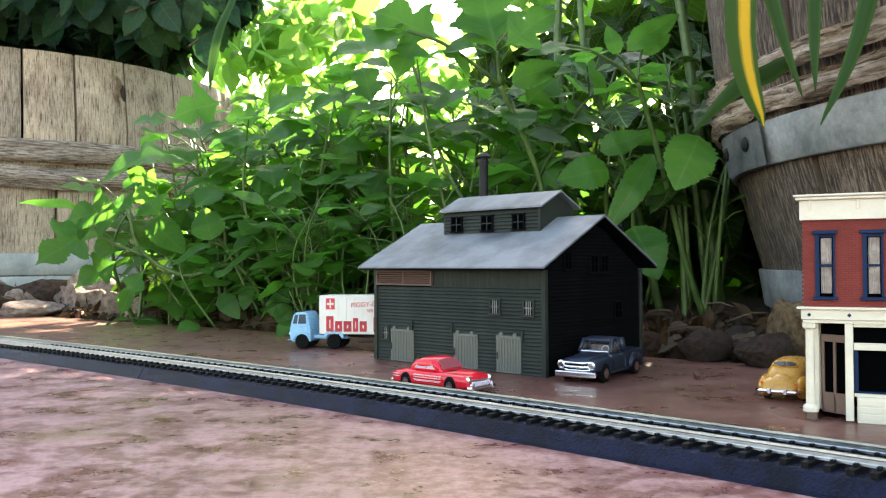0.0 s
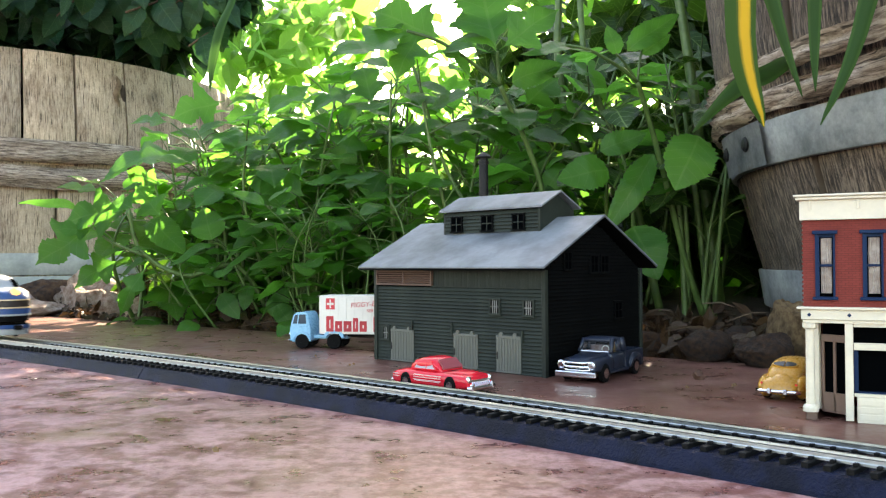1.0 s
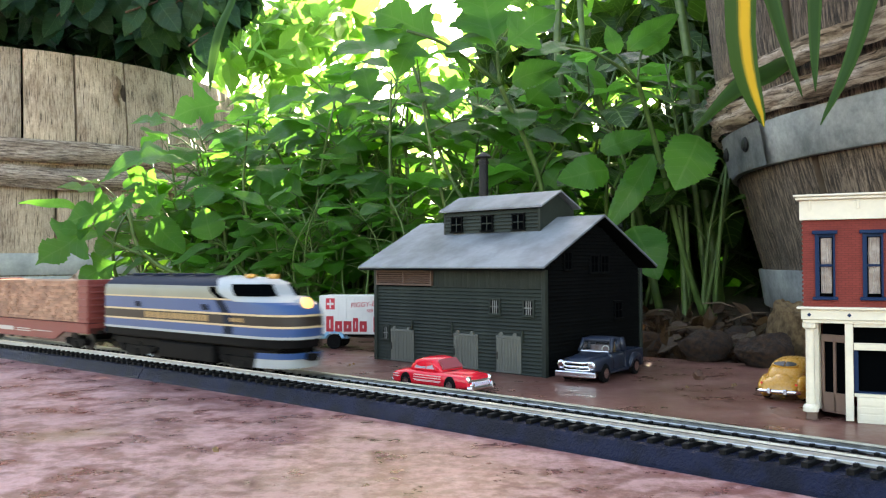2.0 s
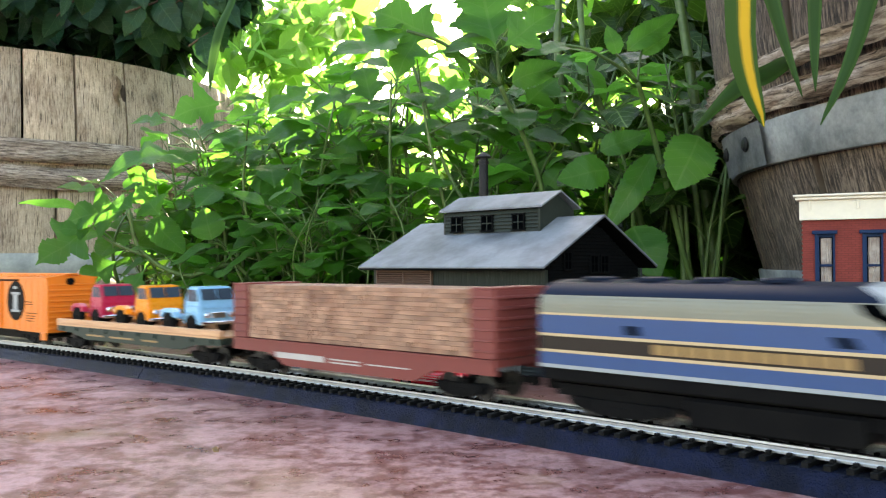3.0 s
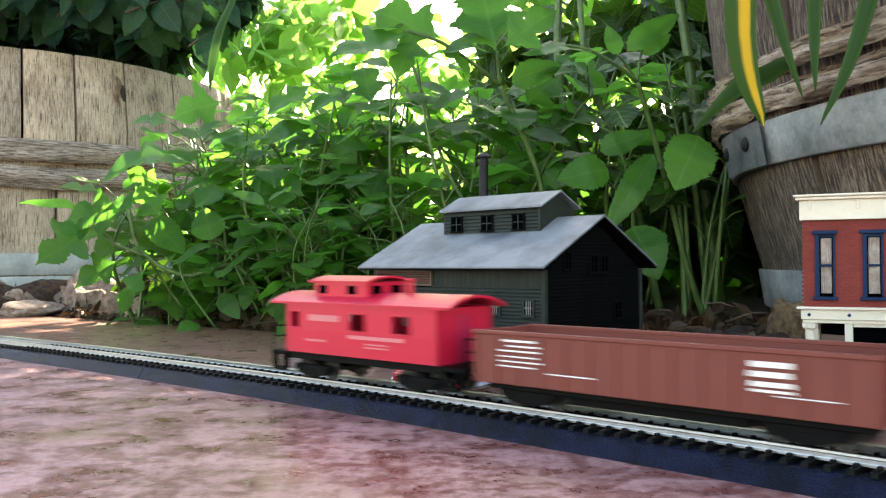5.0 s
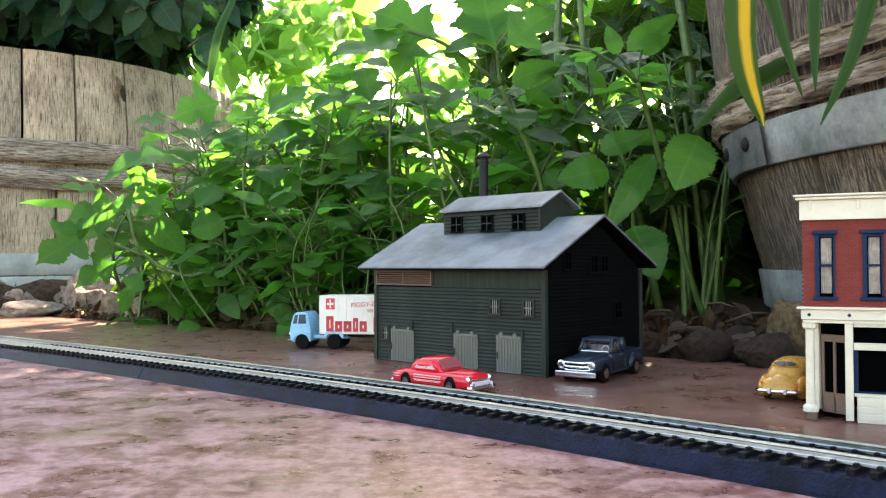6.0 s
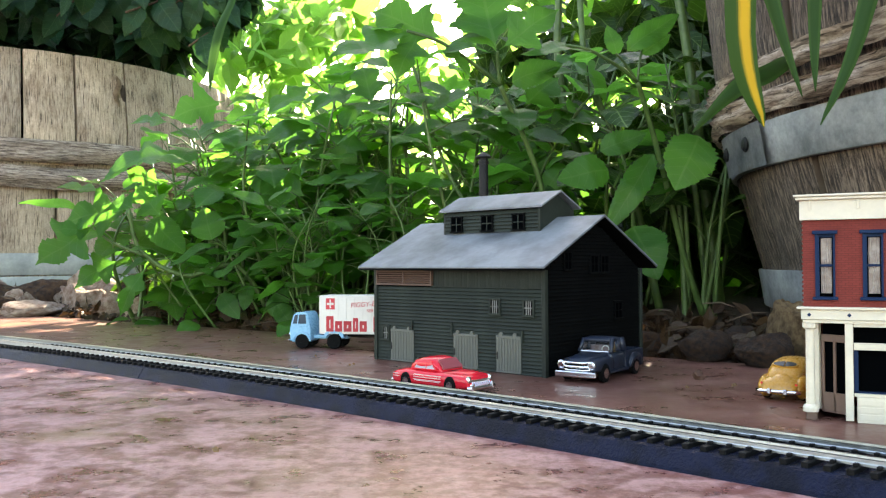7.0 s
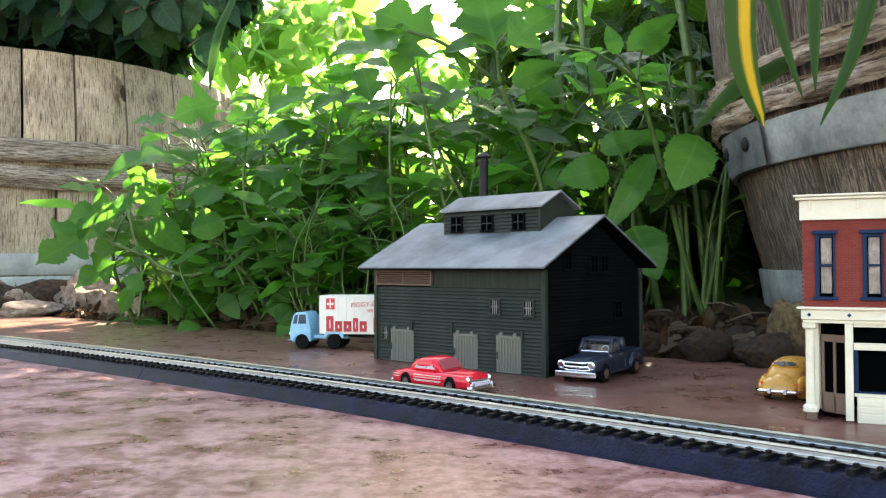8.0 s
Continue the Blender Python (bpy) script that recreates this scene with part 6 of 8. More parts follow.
def gondola():
    car = thing("gondola_car", pose(0, 0, 0), "empty oxide-brown gondola with ribbed sides", "freight car")
    L, hw, z0, z1 = 0.1465, 0.0176, 0.0203, 0.0396
    a, t = L / 2, 0.0013
    for sg in (-1, 1):
        q = B()
        box(q, (-a, a), (min(sg * hw, sg * (hw - t)), max(sg * hw, sg * (hw - t))), (z0, z1), bevel=0.0002)
        side = part("side", q, OXIDE, car)
        q = B()
        box(q, (-a - 0.0003, a + 0.0003), (min(sg * (hw + 0.0009), sg * (hw - t - 0.0002)), max(sg * (hw + 0.0009), sg * (hw - t - 0.0002))), (z1 - 0.0010, z1 + 0.0004), bevel=0.0002)
        part("top_rim", q, OXIDE, side)
        q = B()
        box(q, (-0.0007, 0.0007), (-0.0009, 0.0009), (0, z1 - z0 - 0.0012), bevel=0.0003)
        me = to_mesh("post", q, OXIDE)
        for i in range(15):
            part("post", me, None, side, m=pose(-a + 0.0015 + (L - 0.003) * i / 14, sg * hw, z0))
    for sg in (-1, 1):
        q = B()
        box(q, (min(sg * a, sg * (a - t)), max(sg * a, sg * (a - t))), (-hw + t + 0.0001, hw - t - 0.0001), (z0, z1), bevel=0.0002)
        for i in range(4):
            z = z0 + 0.003 + i * 0.0042
            tube(q, [(sg * a, -hw + 0.003, z), (sg * (a + 0.0004), -hw + 0.005, z), (sg * (a + 0.0004), hw - 0.005, z), (sg * a, hw - 0.003, z)], 0.0009, 6)
        part("end", q, OXIDE, car)
    q = B()
    box(q, (-a + 0.002, a - 0.002), (-hw + t + 0.0002, hw - t - 0.0002), (z0 + 0.0002, z0 + 0.0012))
    part("floor", q, OXIDE, car)
    q = B()
    box(q, (-a + 0.005, a - 0.005), (-0.0155, 0.0155), (z0 - 0.0022, z0 - 0.0001), bevel=0.0003)
    box(q, (-0.034, 0.034), (-0.0120, 0.0120), (z0 - 0.0055, z0 - 0.0023), bevel=0.0003)
    part("underframe", q, BLACK, car)
    y = -hw - 0.0009
    bars(car, [(0.0365, 0.0485, 0.0345, 0.0362), (0.0360, 0.0480, 0.0316, 0.0333), (0.0365, 0.0488, 0.0288, 0.0303), (0.0365, 0.0490, 0.0272, 0.0280)], y, WHITE, "emblem_bar")
    bars(car, [(-0.058, -0.043, 0.0362, 0.0370), (-0.056, -0.041, 0.0344, 0.0350), (-0.060, -0.041, 0.0326, 0.0332), (-0.060, -0.042, 0.0306, 0.0311), (-0.060, -0.040, 0.0288, 0.0293), (-0.060, -0.043, 0.0270, 0.0275), (-0.038, -0.018, 0.0256, 0.0260), (0.044, 0.062, 0.0262, 0.0265)], y, WHITE)
    for x in (-a + 0.023, a - 0.023):
        bogie(car, x)
    coupler(car, -a), coupler(car, a)
    return car


def caboose():
    car = thing("caboose", pose(0, 0, 0), "red caboose with a cupola and end platforms", "caboose")
    a, hw, z0, z1 = 0.0490, 0.0170, 0.0242, 0.0470
    # body walls with window openings on both sides
    wins = [(-0.045, -0.039), (-0.004, 0.006), (0.023, 0.033)]
    zb, zw = 0.0358, 0.0430
    for sg in (-1, 1):
        q = B()
        yy = (min(sg * hw, sg * (hw - 0.0012)), max(sg * hw, sg * (hw - 0.0012)))
        box(q, (-a, a), yy, (z0, zb))
        box(q, (-a, a), yy, (zw, z1))
        xs = [-a] + [v for w in wins for v in w] + [a]
        for i in range(0, len(xs), 2):
            box(q, (xs[i], xs[i + 1]), yy, (zb, zw))
        part("side", q, RED, car)
        for x0, x1 in wins:
            f = B()
            yo = (min(sg * hw, sg * (hw + 0.0004)), max(sg * hw, sg * (hw + 0.0004)))
            box(f, (x0 - 0.0006, x0), yo, (zb - 0.0006, zw + 0.0006))
            box(f, (x1, x1 + 0.0006), yo, (zb - 0.0006, zw + 0.0006))
            box(f, (x0, x1), yo, (zw, zw + 0.0006))
            box(f, (x0, x1), yo, (zb - 0.0006, zb))
            part("window_frame", f, RED, car)
        q = B()
        box(q, (-0.0001, 0.0001), (min(sg * hw, sg * (hw + 0.00015)), max(sg * hw, sg * (hw + 0.00015))), (z0 + 0.001, zb - 0.001))
        q = to_mesh("batten", q, RED)
        for i in range(24):
            part("batten", q, None, car, m=pose(-a + 0.002 + i * (2 * a - 0.004) / 23, 0, 0))
    for sg in (-1, 1):
        q = B()
        xx = (min(sg * a, sg * (a - 0.0012)), max(sg * a, sg * (a - 0.0012)))
        box(q, xx, (-hw, -0.005), (z0, z1))
        box(q, xx, (0.005, hw), (z0, z1))
        box(q, xx, (-0.005, 0.005), (0.0440, z1))
        part("end_wall", q, RED, car)
        q = B()
        box(q, (min(sg * (a - 0.001), sg * (a - 0.0014)), max(sg * (a - 0.001), sg * (a - 0.0014))), (-0.005, 0.005), (z0, 0.0440))
        part("door", q, CRIMSON, car)
        q = B()
        box(q, (min(sg * a, sg * (a + 0.013)), max(sg * a, sg * (a + 0.013))), (-hw + 0.001, hw - 0.001), (z0 - 0.0022, z0 - 0.0004), bevel=0.0002)
        plat = part("platform", q, BLACK, car, "black end platform")
        q = B()
        xr = sg * (a + 0.0125)
        for y in (-hw + 0.002, -0.006, 0.006, hw - 0.002):
            tube(q, [(xr, y, z0 - 0.001), (xr, y, z0 + 0.011)], 0.0004, 6)
        tube(q, [(xr, -hw + 0.002, z0 + 0.011), (xr, hw - 0.002, z0 + 0.011)], 0.0004, 6)
        tube(q, [(xr, -hw + 0.002, z0 + 0.006), (xr, hw - 0.002, z0 + 0.006)], 0.0003, 6)
        part("railing", q, BLACK, plat)
        for y in (-hw + 0.0015, hw - 0.0015):
            q = B()
            box(q, (sg * (a + 0.006) - 0.004, sg * (a + 0.006) + 0.004), (y - 0.0015, y + 0.0015), (z0 - 0.0095, z0 - 0.0080))
            box(q, (sg * (a + 0.006) - 0.0045, sg * (a + 0.006) - 0.0035), (y - 0.0015, y + 0.0015), (z0 - 0.0095, z0 - 0.001))
            box(q, (sg * (a + 0.006) + 0.0035, sg * (a + 0.006) + 0.0045), (y - 0.0015, y + 0.0015), (z0 - 0.0095, z0 - 0.001))
            part("step", q, BLACK, plat)
    # arched roof running over the platforms
    def arch(x0, x1, half, zb_, rise, th):
        q = B()
        n = 14
        low, top = [], []
        for x in (x0, x1):
            low.append([q.verts.new((x, -half + 2 * half * k / n, zb_ + rise * (1 - (2 * k / n - 1) ** 2))) for k in range(n + 1)])
            top.append([q.verts.new((x, -half + 2 * half * k / n, zb_ + th + rise * (1 - (2 * k / n - 1) ** 2))) for k in range(n + 1)])
        for k in range(n):
            q.faces.new((low[0][k], low[0][k + 1], low[1][k + 1], low[1][k]))
            q.faces.new((top[0][k], top[1][k], top[1][k + 1], top[0][k + 1]))
            for e in (0, 1):
                q.faces.new((low[e][k], low[e][k + 1], top[e][k + 1], top[e][k]))
        for k in (0, n):
            q.faces.new((low[0][k], low[1][k], top[1][k], top[0][k]))
        bmesh.ops.recalc_face_normals(q, faces=q.faces)
        return q

    part("roof", arch(-a - 0.0105, a + 0.0070, hw + 0.0012, z1 - 0.0004, 0.0045, 0.0011), RED, car, "red arched roof", smooth=False)
    q = B()
    cx0, cx1 = -0.034, 0.002
    box(q, (cx0, cx1), (-0.0118, 0.0118), (z1 + 0.002, 0.0570), bevel=0.0003)
    cup = part("cupola", q, RED, car, "red cupola")
    part("cupola_roof", arch(cx0 - 0.0025, cx1 + 0.0025, 0.0132, 0.0566, 0.0022, 0.0009), RED, cup)
    for x in (-0.028, -0.008):
        q = B()
        box(q, (x - 0.0030, x + 0.0030), (-0.01195, -0.0117), (0.0515, 0.0553))
        part("pane", q, PANE, cup)
    for y in (-0.006, 0.006):
        q = B()
        box(q, (cx1 - 0.0001, cx1 + 0.0002), (y - 0.003, y + 0.003), (0.0515, 0.0553))
        part("pane", q, PANE, cup)
    q = B()
    lathe(q, [(0.0014, 0.049), (0.0014, 0.0575), (0.0020, 0.0578), (0.0018, 0.0588)], 10)
    part("stove_pipe", q, RED, car, m=pose(0.022, -0.005, 0))
    bars(car, [(-0.032, -0.011, 0.0392, 0.0420), (-0.005, 0.030, 0.0322, 0.0338), (-0.034, -0.020, 0.0298, 0.0308), (0.006, 0.020, 0.0300, 0.0306), (0.006, 0.020, 0.0286, 0.0292)], -hw - 0.0002, PINK_LETTER)
    q = B()
    box(q, (-a, a), (-hw + 0.002, hw - 0.002), (z0 - 0.0035, z0 - 0.0001), bevel=0.0003)
    part("underframe", q, BLACK, car)
    for x in (-0.034, 0.034):
        bogie(car, x, wb=0.018)
    coupler(car, -a - 0.0125), coupler(car, a + 0.0125)
    return car


def flatcar():
    car = thing("flatcar", pose(0, 0, 0), "dark green flatcar with a wooden deck and side rails", "freight car")
    L, hw, z0, z1 = 0.1785, 0.0170, 0.0200, 0.0262
    a = L / 2
    q = B()
    for sg in (-1, 1):
        pts = [(-a, z1), (a, z1), (a, z1 - 0.0035), (a - 0.022, z1 - 0.0040), (a - 0.036, z0 - 0.0012), (-a + 0.036, z0 - 0.0012), (-a + 0.022, z1 - 0.0040), (-a, z1 - 0.0035)]
        prism(q, pts, min(sg * hw, sg * (hw - 0.0016)), max(sg * hw, sg * (hw - 0.0016)))
    box(q, (-a, a), (-hw + 0.0016, hw - 0.0016), (z1 - 0.0030, z1 - 0.0003))
    frame_ = part("underframe", q, FLAT_GREEN, car, "dark green fishbelly frame")
    q = B()
    pl = 0.0030
    box(q, (-pl / 2 * 0.96, pl / 2 * 0.96), (-hw, hw), (0, 0.0012), bevel=0.0001)
    me = to_mesh("plank", q, DECK)
    for i in range(int(L / pl)):
        part("plank", me, None, car, m=pose(-a + pl / 2 + i * pl, 0, z1))
    for sg in (-1, 1):
        q = B()
        box(q, (-a, a), (sg * (hw - 0.0012) - 0.0014, sg * (hw - 0.0012) + 0.0014), (z1 + 0.0013, z1 + 0.0044), bevel=0.0002)
        part("side_rail", q, DECK, car, "pale wooden side rail")
    for i in range(10):
        q = B()
        x = -a + 0.008 + i * (L - 0.016) / 9
        box(q, (x - 0.0012, x + 0.0012), (-hw - 0.0010, -hw), (z1 - 0.0026, z1 - 0.0004), bevel=0.0002)
        part("stake_pocket", q, FLAT_GREEN, car)
    bars(car, [(-0.050, -0.030, 0.0212, 0.0222), (-0.022, 0.004, 0.0212, 0.0222), (0.014, 0.030, 0.0212, 0.0222)], -hw - 0.0001, OCHRE_LETTER)
    for x in (-a + 0.018, a - 0.018):
        bogie(car, x)
    coupler(car, -a), coupler(car, a)
    return car


def bulkhead_car():
    car = thing("bulkhead_flatcar", pose(0, 0, 0), "oxide-red bulkhead flatcar loaded with stacked lumber", "freight car")
    L, hw, z0, z1, zt = 0.1700, 0.0172, 0.0205, 0.0285, 0.0549
    a = L / 2
    q = B()
    for sg in (-1, 1):
        pts = [(-a, z1), (a, z1), (a, z0 + 0.002), (a - 0.030, z0 + 0.002), (a - 0.042, z0 - 0.0035), (-a + 0.042, z0 - 0.0035), (-a + 0.030, z0 + 0.002), (-a, z0 + 0.002)]
        prism(q, pts, min(sg * hw, sg * (hw - 0.0016)), max(sg * hw, sg * (hw - 0.0016)))
    box(q, (-a, a), (-hw + 0.0016, hw - 0.0016), (z1 - 0.0030, z1 - 0.0002))
    part("underframe", q, OXIDE_LT, car, "oxide-red side sill")
    q = B()
    box(q, (-a + 0.001, a - 0.001), (-hw - 0.0005, -hw - 0.0001), (z1 - 0.0009, z1 - 0.0002))
    part("sill_lip", q, OXIDE_LT, car)
    for sg in (-1, 1):
        q = B()
        x0, x1 = sorted((sg * a, sg * (a - 0.0120)))
        box(q, (x0, x1), (-hw, -hw + 0.0014), (z1 + 0.0002, zt), bevel=0.0002)
        box(q, (x0, x1), (hw - 0.0014, hw), (z1 + 0.0002, zt), bevel=0.0002)
        xa, xb = sorted((sg * a, sg * (a - 0.0014)))
        box(q, (xa, xb), (-hw + 0.0014, hw - 0.0014), (z1 + 0.0002, zt), bevel=0.0002)
        box(q, (x0, x1), (-hw, hw), (zt, zt + 0.0010), bevel=0.0002)
        bh = part("bulkhead", q, OXIDE_LT, car, "ribbed end bulkhead")
        for i in range(6):
            z = z1 + 0.003 + i * 0.0041
            q = B()
            tube(q, [(sg * a, -hw + 0.002, z), (sg * (a + 0.0004), -hw + 0.003, z), (sg * (a + 0.0004), hw - 0.003, z), (sg * a, hw - 0.002, z)], 0.0008, 6)
            part("rib", q, OXIDE_LT, bh)
            q = B()
            tube(q, [(sg * (a - 0.001), -hw - 0.0002, z), (sg * (a - 0.011), -hw - 0.0002, z)], 0.0004, 5)
            part("rib", q, OXIDE_LT, bh)
    # the lumber: courses of boards of uneven length on the visible faces
    rnd = random.Random(9)
    x0, x1 = -a + 0.0125, a - 0.0125
    core = B()
    box(core, (x0, x1), (-hw + 0.0024, hw - 0.0024), (z1 + 0.0004, zt - 0.0022))
    load = part("load_core", core, LUMBER, car, "stacked rough lumber")
    n = 14
    dz = (zt + 0.0002 - z1 - 0.0004) / n
    for i in range(n):
        x = x0
        while x < x1 - 0.003:
            ln = min(rnd.choice((0.0028, 0.0034, 0.0045, 0.007)) * rnd.uniform(0.8, 1.3), x1 - x)
            q = B()
            o = rnd.uniform(-0.0005, 0.0005)
            box(q, (x + 0.00003, x + ln - 0.00003), (-hw + 0.0012 + o, -hw + 0.0030) if i < n - 1 else (-hw + 0.0012 + o, hw - 0.0014), (z1 + 0.0004 + i * dz + 0.00002, z1 + 0.0004 + (i + 1) * dz - 0.00002), bevel=0.0001)
            part("plank", q, LUMBER, load)
            x += ln
    bars(car, [(-0.050, -0.014, 0.0205, 0.0232), (-0.010, 0.010, 0.0220, 0.0226), (-0.010, 0.010, 0.0206, 0.0212), (0.014, 0.040, 0.0215, 0.0220)], -hw - 0.0001, GREY_LETTER)
    for x in (-a + 0.021, a - 0.021):
        bogie(car, x)
    coupler(car, -a), coupler(car, a)
    return car


def loco():
    car = thing("diesel_locomotive", pose(0, 0, 0), "streamlined blue and cream diesel locomotive with a lit headlight", "locomotive")
    R, F, hw = -0.087, 0.085, 0.0166

    def nose_x(z):
        """How far the front reaches at each height: round pilot, nose, then the raked windscreen."""
        pts = [(0.014, F - 0.004), (0.026, F - 0.001), (0.034, F), (0.041, F - 0.001), (0.0455, F - 0.0045), (0.0475, F - 0.0115), (0.0486, F - 0.0185), (0.0550, F - 0.0240), (0.0580, F - 0.0310)]
        for (a, x), (b, x2) in zip(pts, pts[1:]):
            if z <= b:
                k = max(0.0, (z - a) / (b - a))
                return x + (x2 - x) * k
        return pts[-1][1]

    def half(z):
        if z < 0.0500:
            return hw
        return hw * math.sqrt(max(0.05, 1 - ((z - 0.0500) / 0.0092) ** 2.4))

    NL = 0.032

    def skin(u, z, out=0.0):
        """u from -1 (near side, rear) through 0 (front) to 1 (far side, rear)."""
        s = -1 if u < 0 else 1
        k = 1 - abs(u)                      # 0 rear .. 1 front
        h, xf = half(z), nose_x(z)
        xs = min(xf, F) - NL
        if k < 0.8:
            x = R + (xs - R) * k / 0.8
            return Vector((x, s * (h + out), z))
        w = (k - 0.8) / 0.2 * math.pi / 2
        return Vector((xs + (NL + out) * math.sin(w) ** 0.85, s * (h + out) * math.cos(w) ** 0.62, z))

    us = [-1 + 0.1 * i for i in range(8)] + [-0.2 + 0.02 * i for i in range(21)] + [0.3 + 0.1 * i for i in range(8)]

    def band(name, zs, material, label="", out=0.0, parent=None, uu=None, smooth=True):
        q = B()
        uu = uu or us
        rows = [[q.verts.new(skin(u, z, out)) for u in uu] for z in zs]
        for r0, r1 in zip(rows, rows[1:]):
            for k in range(len(uu) - 1):
                q.faces.new((r0[k], r0[k + 1], r1[k + 1], r1[k]))
        bmesh.ops.recalc_face_normals(q, faces=q.faces)
        return part(name, q, material, parent or car, label, smooth=smooth)

    def steps(a, b, n):
        return [a + (b - a) * i / n for i in range(n + 1)]

    band("lower_side", steps(0.0290, 0.0341, 2), BLUE, "bright blue lower side")
    band("name_band", steps(0.0341, 0.0398, 2), BROWN, "dark brown name band")
    band("upper_side", steps(0.0398, 0.0450, 3), BLUE, "bright blue upper side")
    band("nose", steps(0.0450, 0.0462, 1), BLUE, "bright blue nose", uu=[u for u in us if -0.23 < u < 0.23])
    rear_u = [u for u in us if u <= -0.22] 
    rear_u2 = [u for u in us if u >= 0.22]
    band("upper_side", steps(0.0450, 0.0472, 1), BLUE, "bright blue upper side", uu=rear_u + [-0.21])
    band("upper_side", steps(0.0450, 0.0472, 1), BLUE, "bright blue upper side", uu=[0.21] + rear_u2)
    band("grille_band", steps(0.0472, 0.0538, 4), LCREAM, "cream ribbed grille band", uu=rear_u + [-0.21])
    band("grille_band", steps(0.0472, 0.0538, 4), LCREAM, "cream ribbed grille band", uu=[0.21] + rear_u2)
    mid = [-0.21] + [u for u in us if -0.21 < u < 0.21] + [0.21]
    band("cab", steps(0.0462, 0.0580, 9), PALEGREY, "pale grey cab and nose top", uu=mid)
    band("roof_edge", steps(0.0538, 0.0580, 4), NAVY, "dark navy roof", uu=rear_u + [-0.21])
    band("roof_edge", steps(0.0538, 0.0580, 4), NAVY, "dark navy roof", uu=[0.21] + rear_u2)
    # roof top and rear wall
    q = B()
    row0 = [q.verts.new((skin(u, 0.0580)[0], -half(0.0580), 0.0580)) for u in (-1, -0.6, -0.21, -0.2)]
    row1 = [q.verts.new((v.co.x, 0, 0.0592)) for v in row0]
    row2 = [q.verts.new((v.co.x, half(0.0580), 0.0580)) for v in row0]
    for a, b in ((row0, row1), (row1, row2)):
        for k in range(3):
            q.faces.new((a[k], a[k + 1], b[k + 1], b[k]))
    roof = part("roof", q, NAVY, car, "dark navy roof", smooth=True)
    q = B()
    n = [q.verts.new(skin(u, 0.0580)) for u in mid]
    c = q.verts.new((nose_x(0.058) - NL, 0, 0.0594))
    for k in range(len(n) - 1):
        q.faces.new((n[k], n[k + 1], c))
    part("cab_roof", q, PALEGREY, car, smooth=True)
    q = B()
    box(q, (R - 0.0006, R + 0.0004), (-hw, hw), (0.0240, 0.0535), bevel=0.0003)
    part("rear_wall", q, NAVY, car)
    # stripes
    for z, m_, w in ((0.0341, GOLD, 0.0005), (0.0398, GOLD, 0.0005), (0.0472, GOLD, 0.0004)):
        if z < 0.046:
            band("stripe", [z - w, z + w], m_, "thin gold stripe", 0.00015, smooth=False)
        else:
            band("stripe", [z - w, z + w], m_, "thin gold stripe", 0.00015, uu=rear_u + [-0.21], smooth=False)
    band("stripe", [0.0281, 0.0294], PALEGREY, "pale sill stripe", 0.0002, smooth=False)
    # grille ribs, portholes, lettering bars
    for i in range(5):
        z = 0.0480 + i * 0.0013
        band("grille_rib", [z - 0.0002, z + 0.0002], LCREAM, "", 0.00025, uu=[-1 + 0.1 * k for k in range(8)], smooth=False)

    def patch(name, u0, u1, z0, z1, material, label="", out=0.0003, n=4):
        return band(name, steps(z0, z1, 2), material, label, out, uu=[u0 + (u1 - u0) * k / n for k in range(n + 1)])

    for u in (-0.777, -0.387):
        patch("porthole", u - 0.018, u + 0.018, 0.0412, 0.0442, NAVY, "dark square porthole")
    for k in range(11):
        u = -0.736 + k * 0.033
        patch("lettering", u, u + 0.026, 0.0354, 0.0386, LETTER_GOLD, n=1)
    for k in range(3):
        u = -0.267 + k * 0.023
        patch("lettering", u, u + 0.017, 0.0360, 0.0380, LETTER_GOLD, n=1)
    patch("cab_door", -0.300, -0.255, 0.0295, 0.0470, NAVY, "navy cab door", 0.0001)
    patch("door_window", -0.262, -0.218, 0.0477, 0.0535, PANE, "dark cab side window")
    patch("windscreen", -0.165, -0.022, 0.0490, 0.0551, PANE, "dark windscreen pane", 0.0004, 8)
    patch("windscreen", 0.022, 0.165, 0.0490, 0.0551, PANE, "dark windscreen pane", 0.0004, 8)
    # headlight on the nose
    q = B()
    lathe(q, [(0.0038, -0.004), (0.0038, 0.0012), (0.0031, 0.0014)], 16)
    hl = part("headlight", q, PALEGREY, car, m=Matrix.Translation((F - 0.0050, 0, 0.0455)) @ Matrix.Rotation(radians(72), 4, "Y"), smooth=False)
    q = B()
    lathe(q, [(0.0030, 0.0008), (0.0029, 0.0018), (0.0018, 0.0024)], 16)
    part("lens", q, LIT, hl, "glowing amber headlight lens")
    # yellow horns and beacons, roof fans
    for x in (F - 0.041, F - 0.0225):
        q = B()
        box(q, (x - 0.0028, x + 0.0028), (-0.0078, -0.0042), (0.0578, 0.0602), bevel=0.0006)
        part("roof_horn", q, MUSTARD, car, "yellow roof horn")
    for x in (-0.072, -0.050, -0.028, -0.006):
        q = B()
        lathe(q, [(0.0062, 0.0), (0.0062, 0.0010), (0.0050, 0.0014), (0.001, 0.0015)], 18)
        part("roof_fan", q, NAVY, roof, m=pose(x, 0, 0.0588))
    # pilot and skirt
    band("skirt", [0.0240, 0.0281], BLACK, "black skirt", -0.0005)
    pil = [-0.16 + 0.02 * i for i in range(17)]
    band("pilot", steps(0.0140, 0.0215, 3), PALEGREY, "pale pilot plate with a blue stripe", 0.0005, uu=pil)
    band("pilot_stripe", [0.0185, 0.0215], BLUE, "", 0.0008, uu=pil)
    q = B()
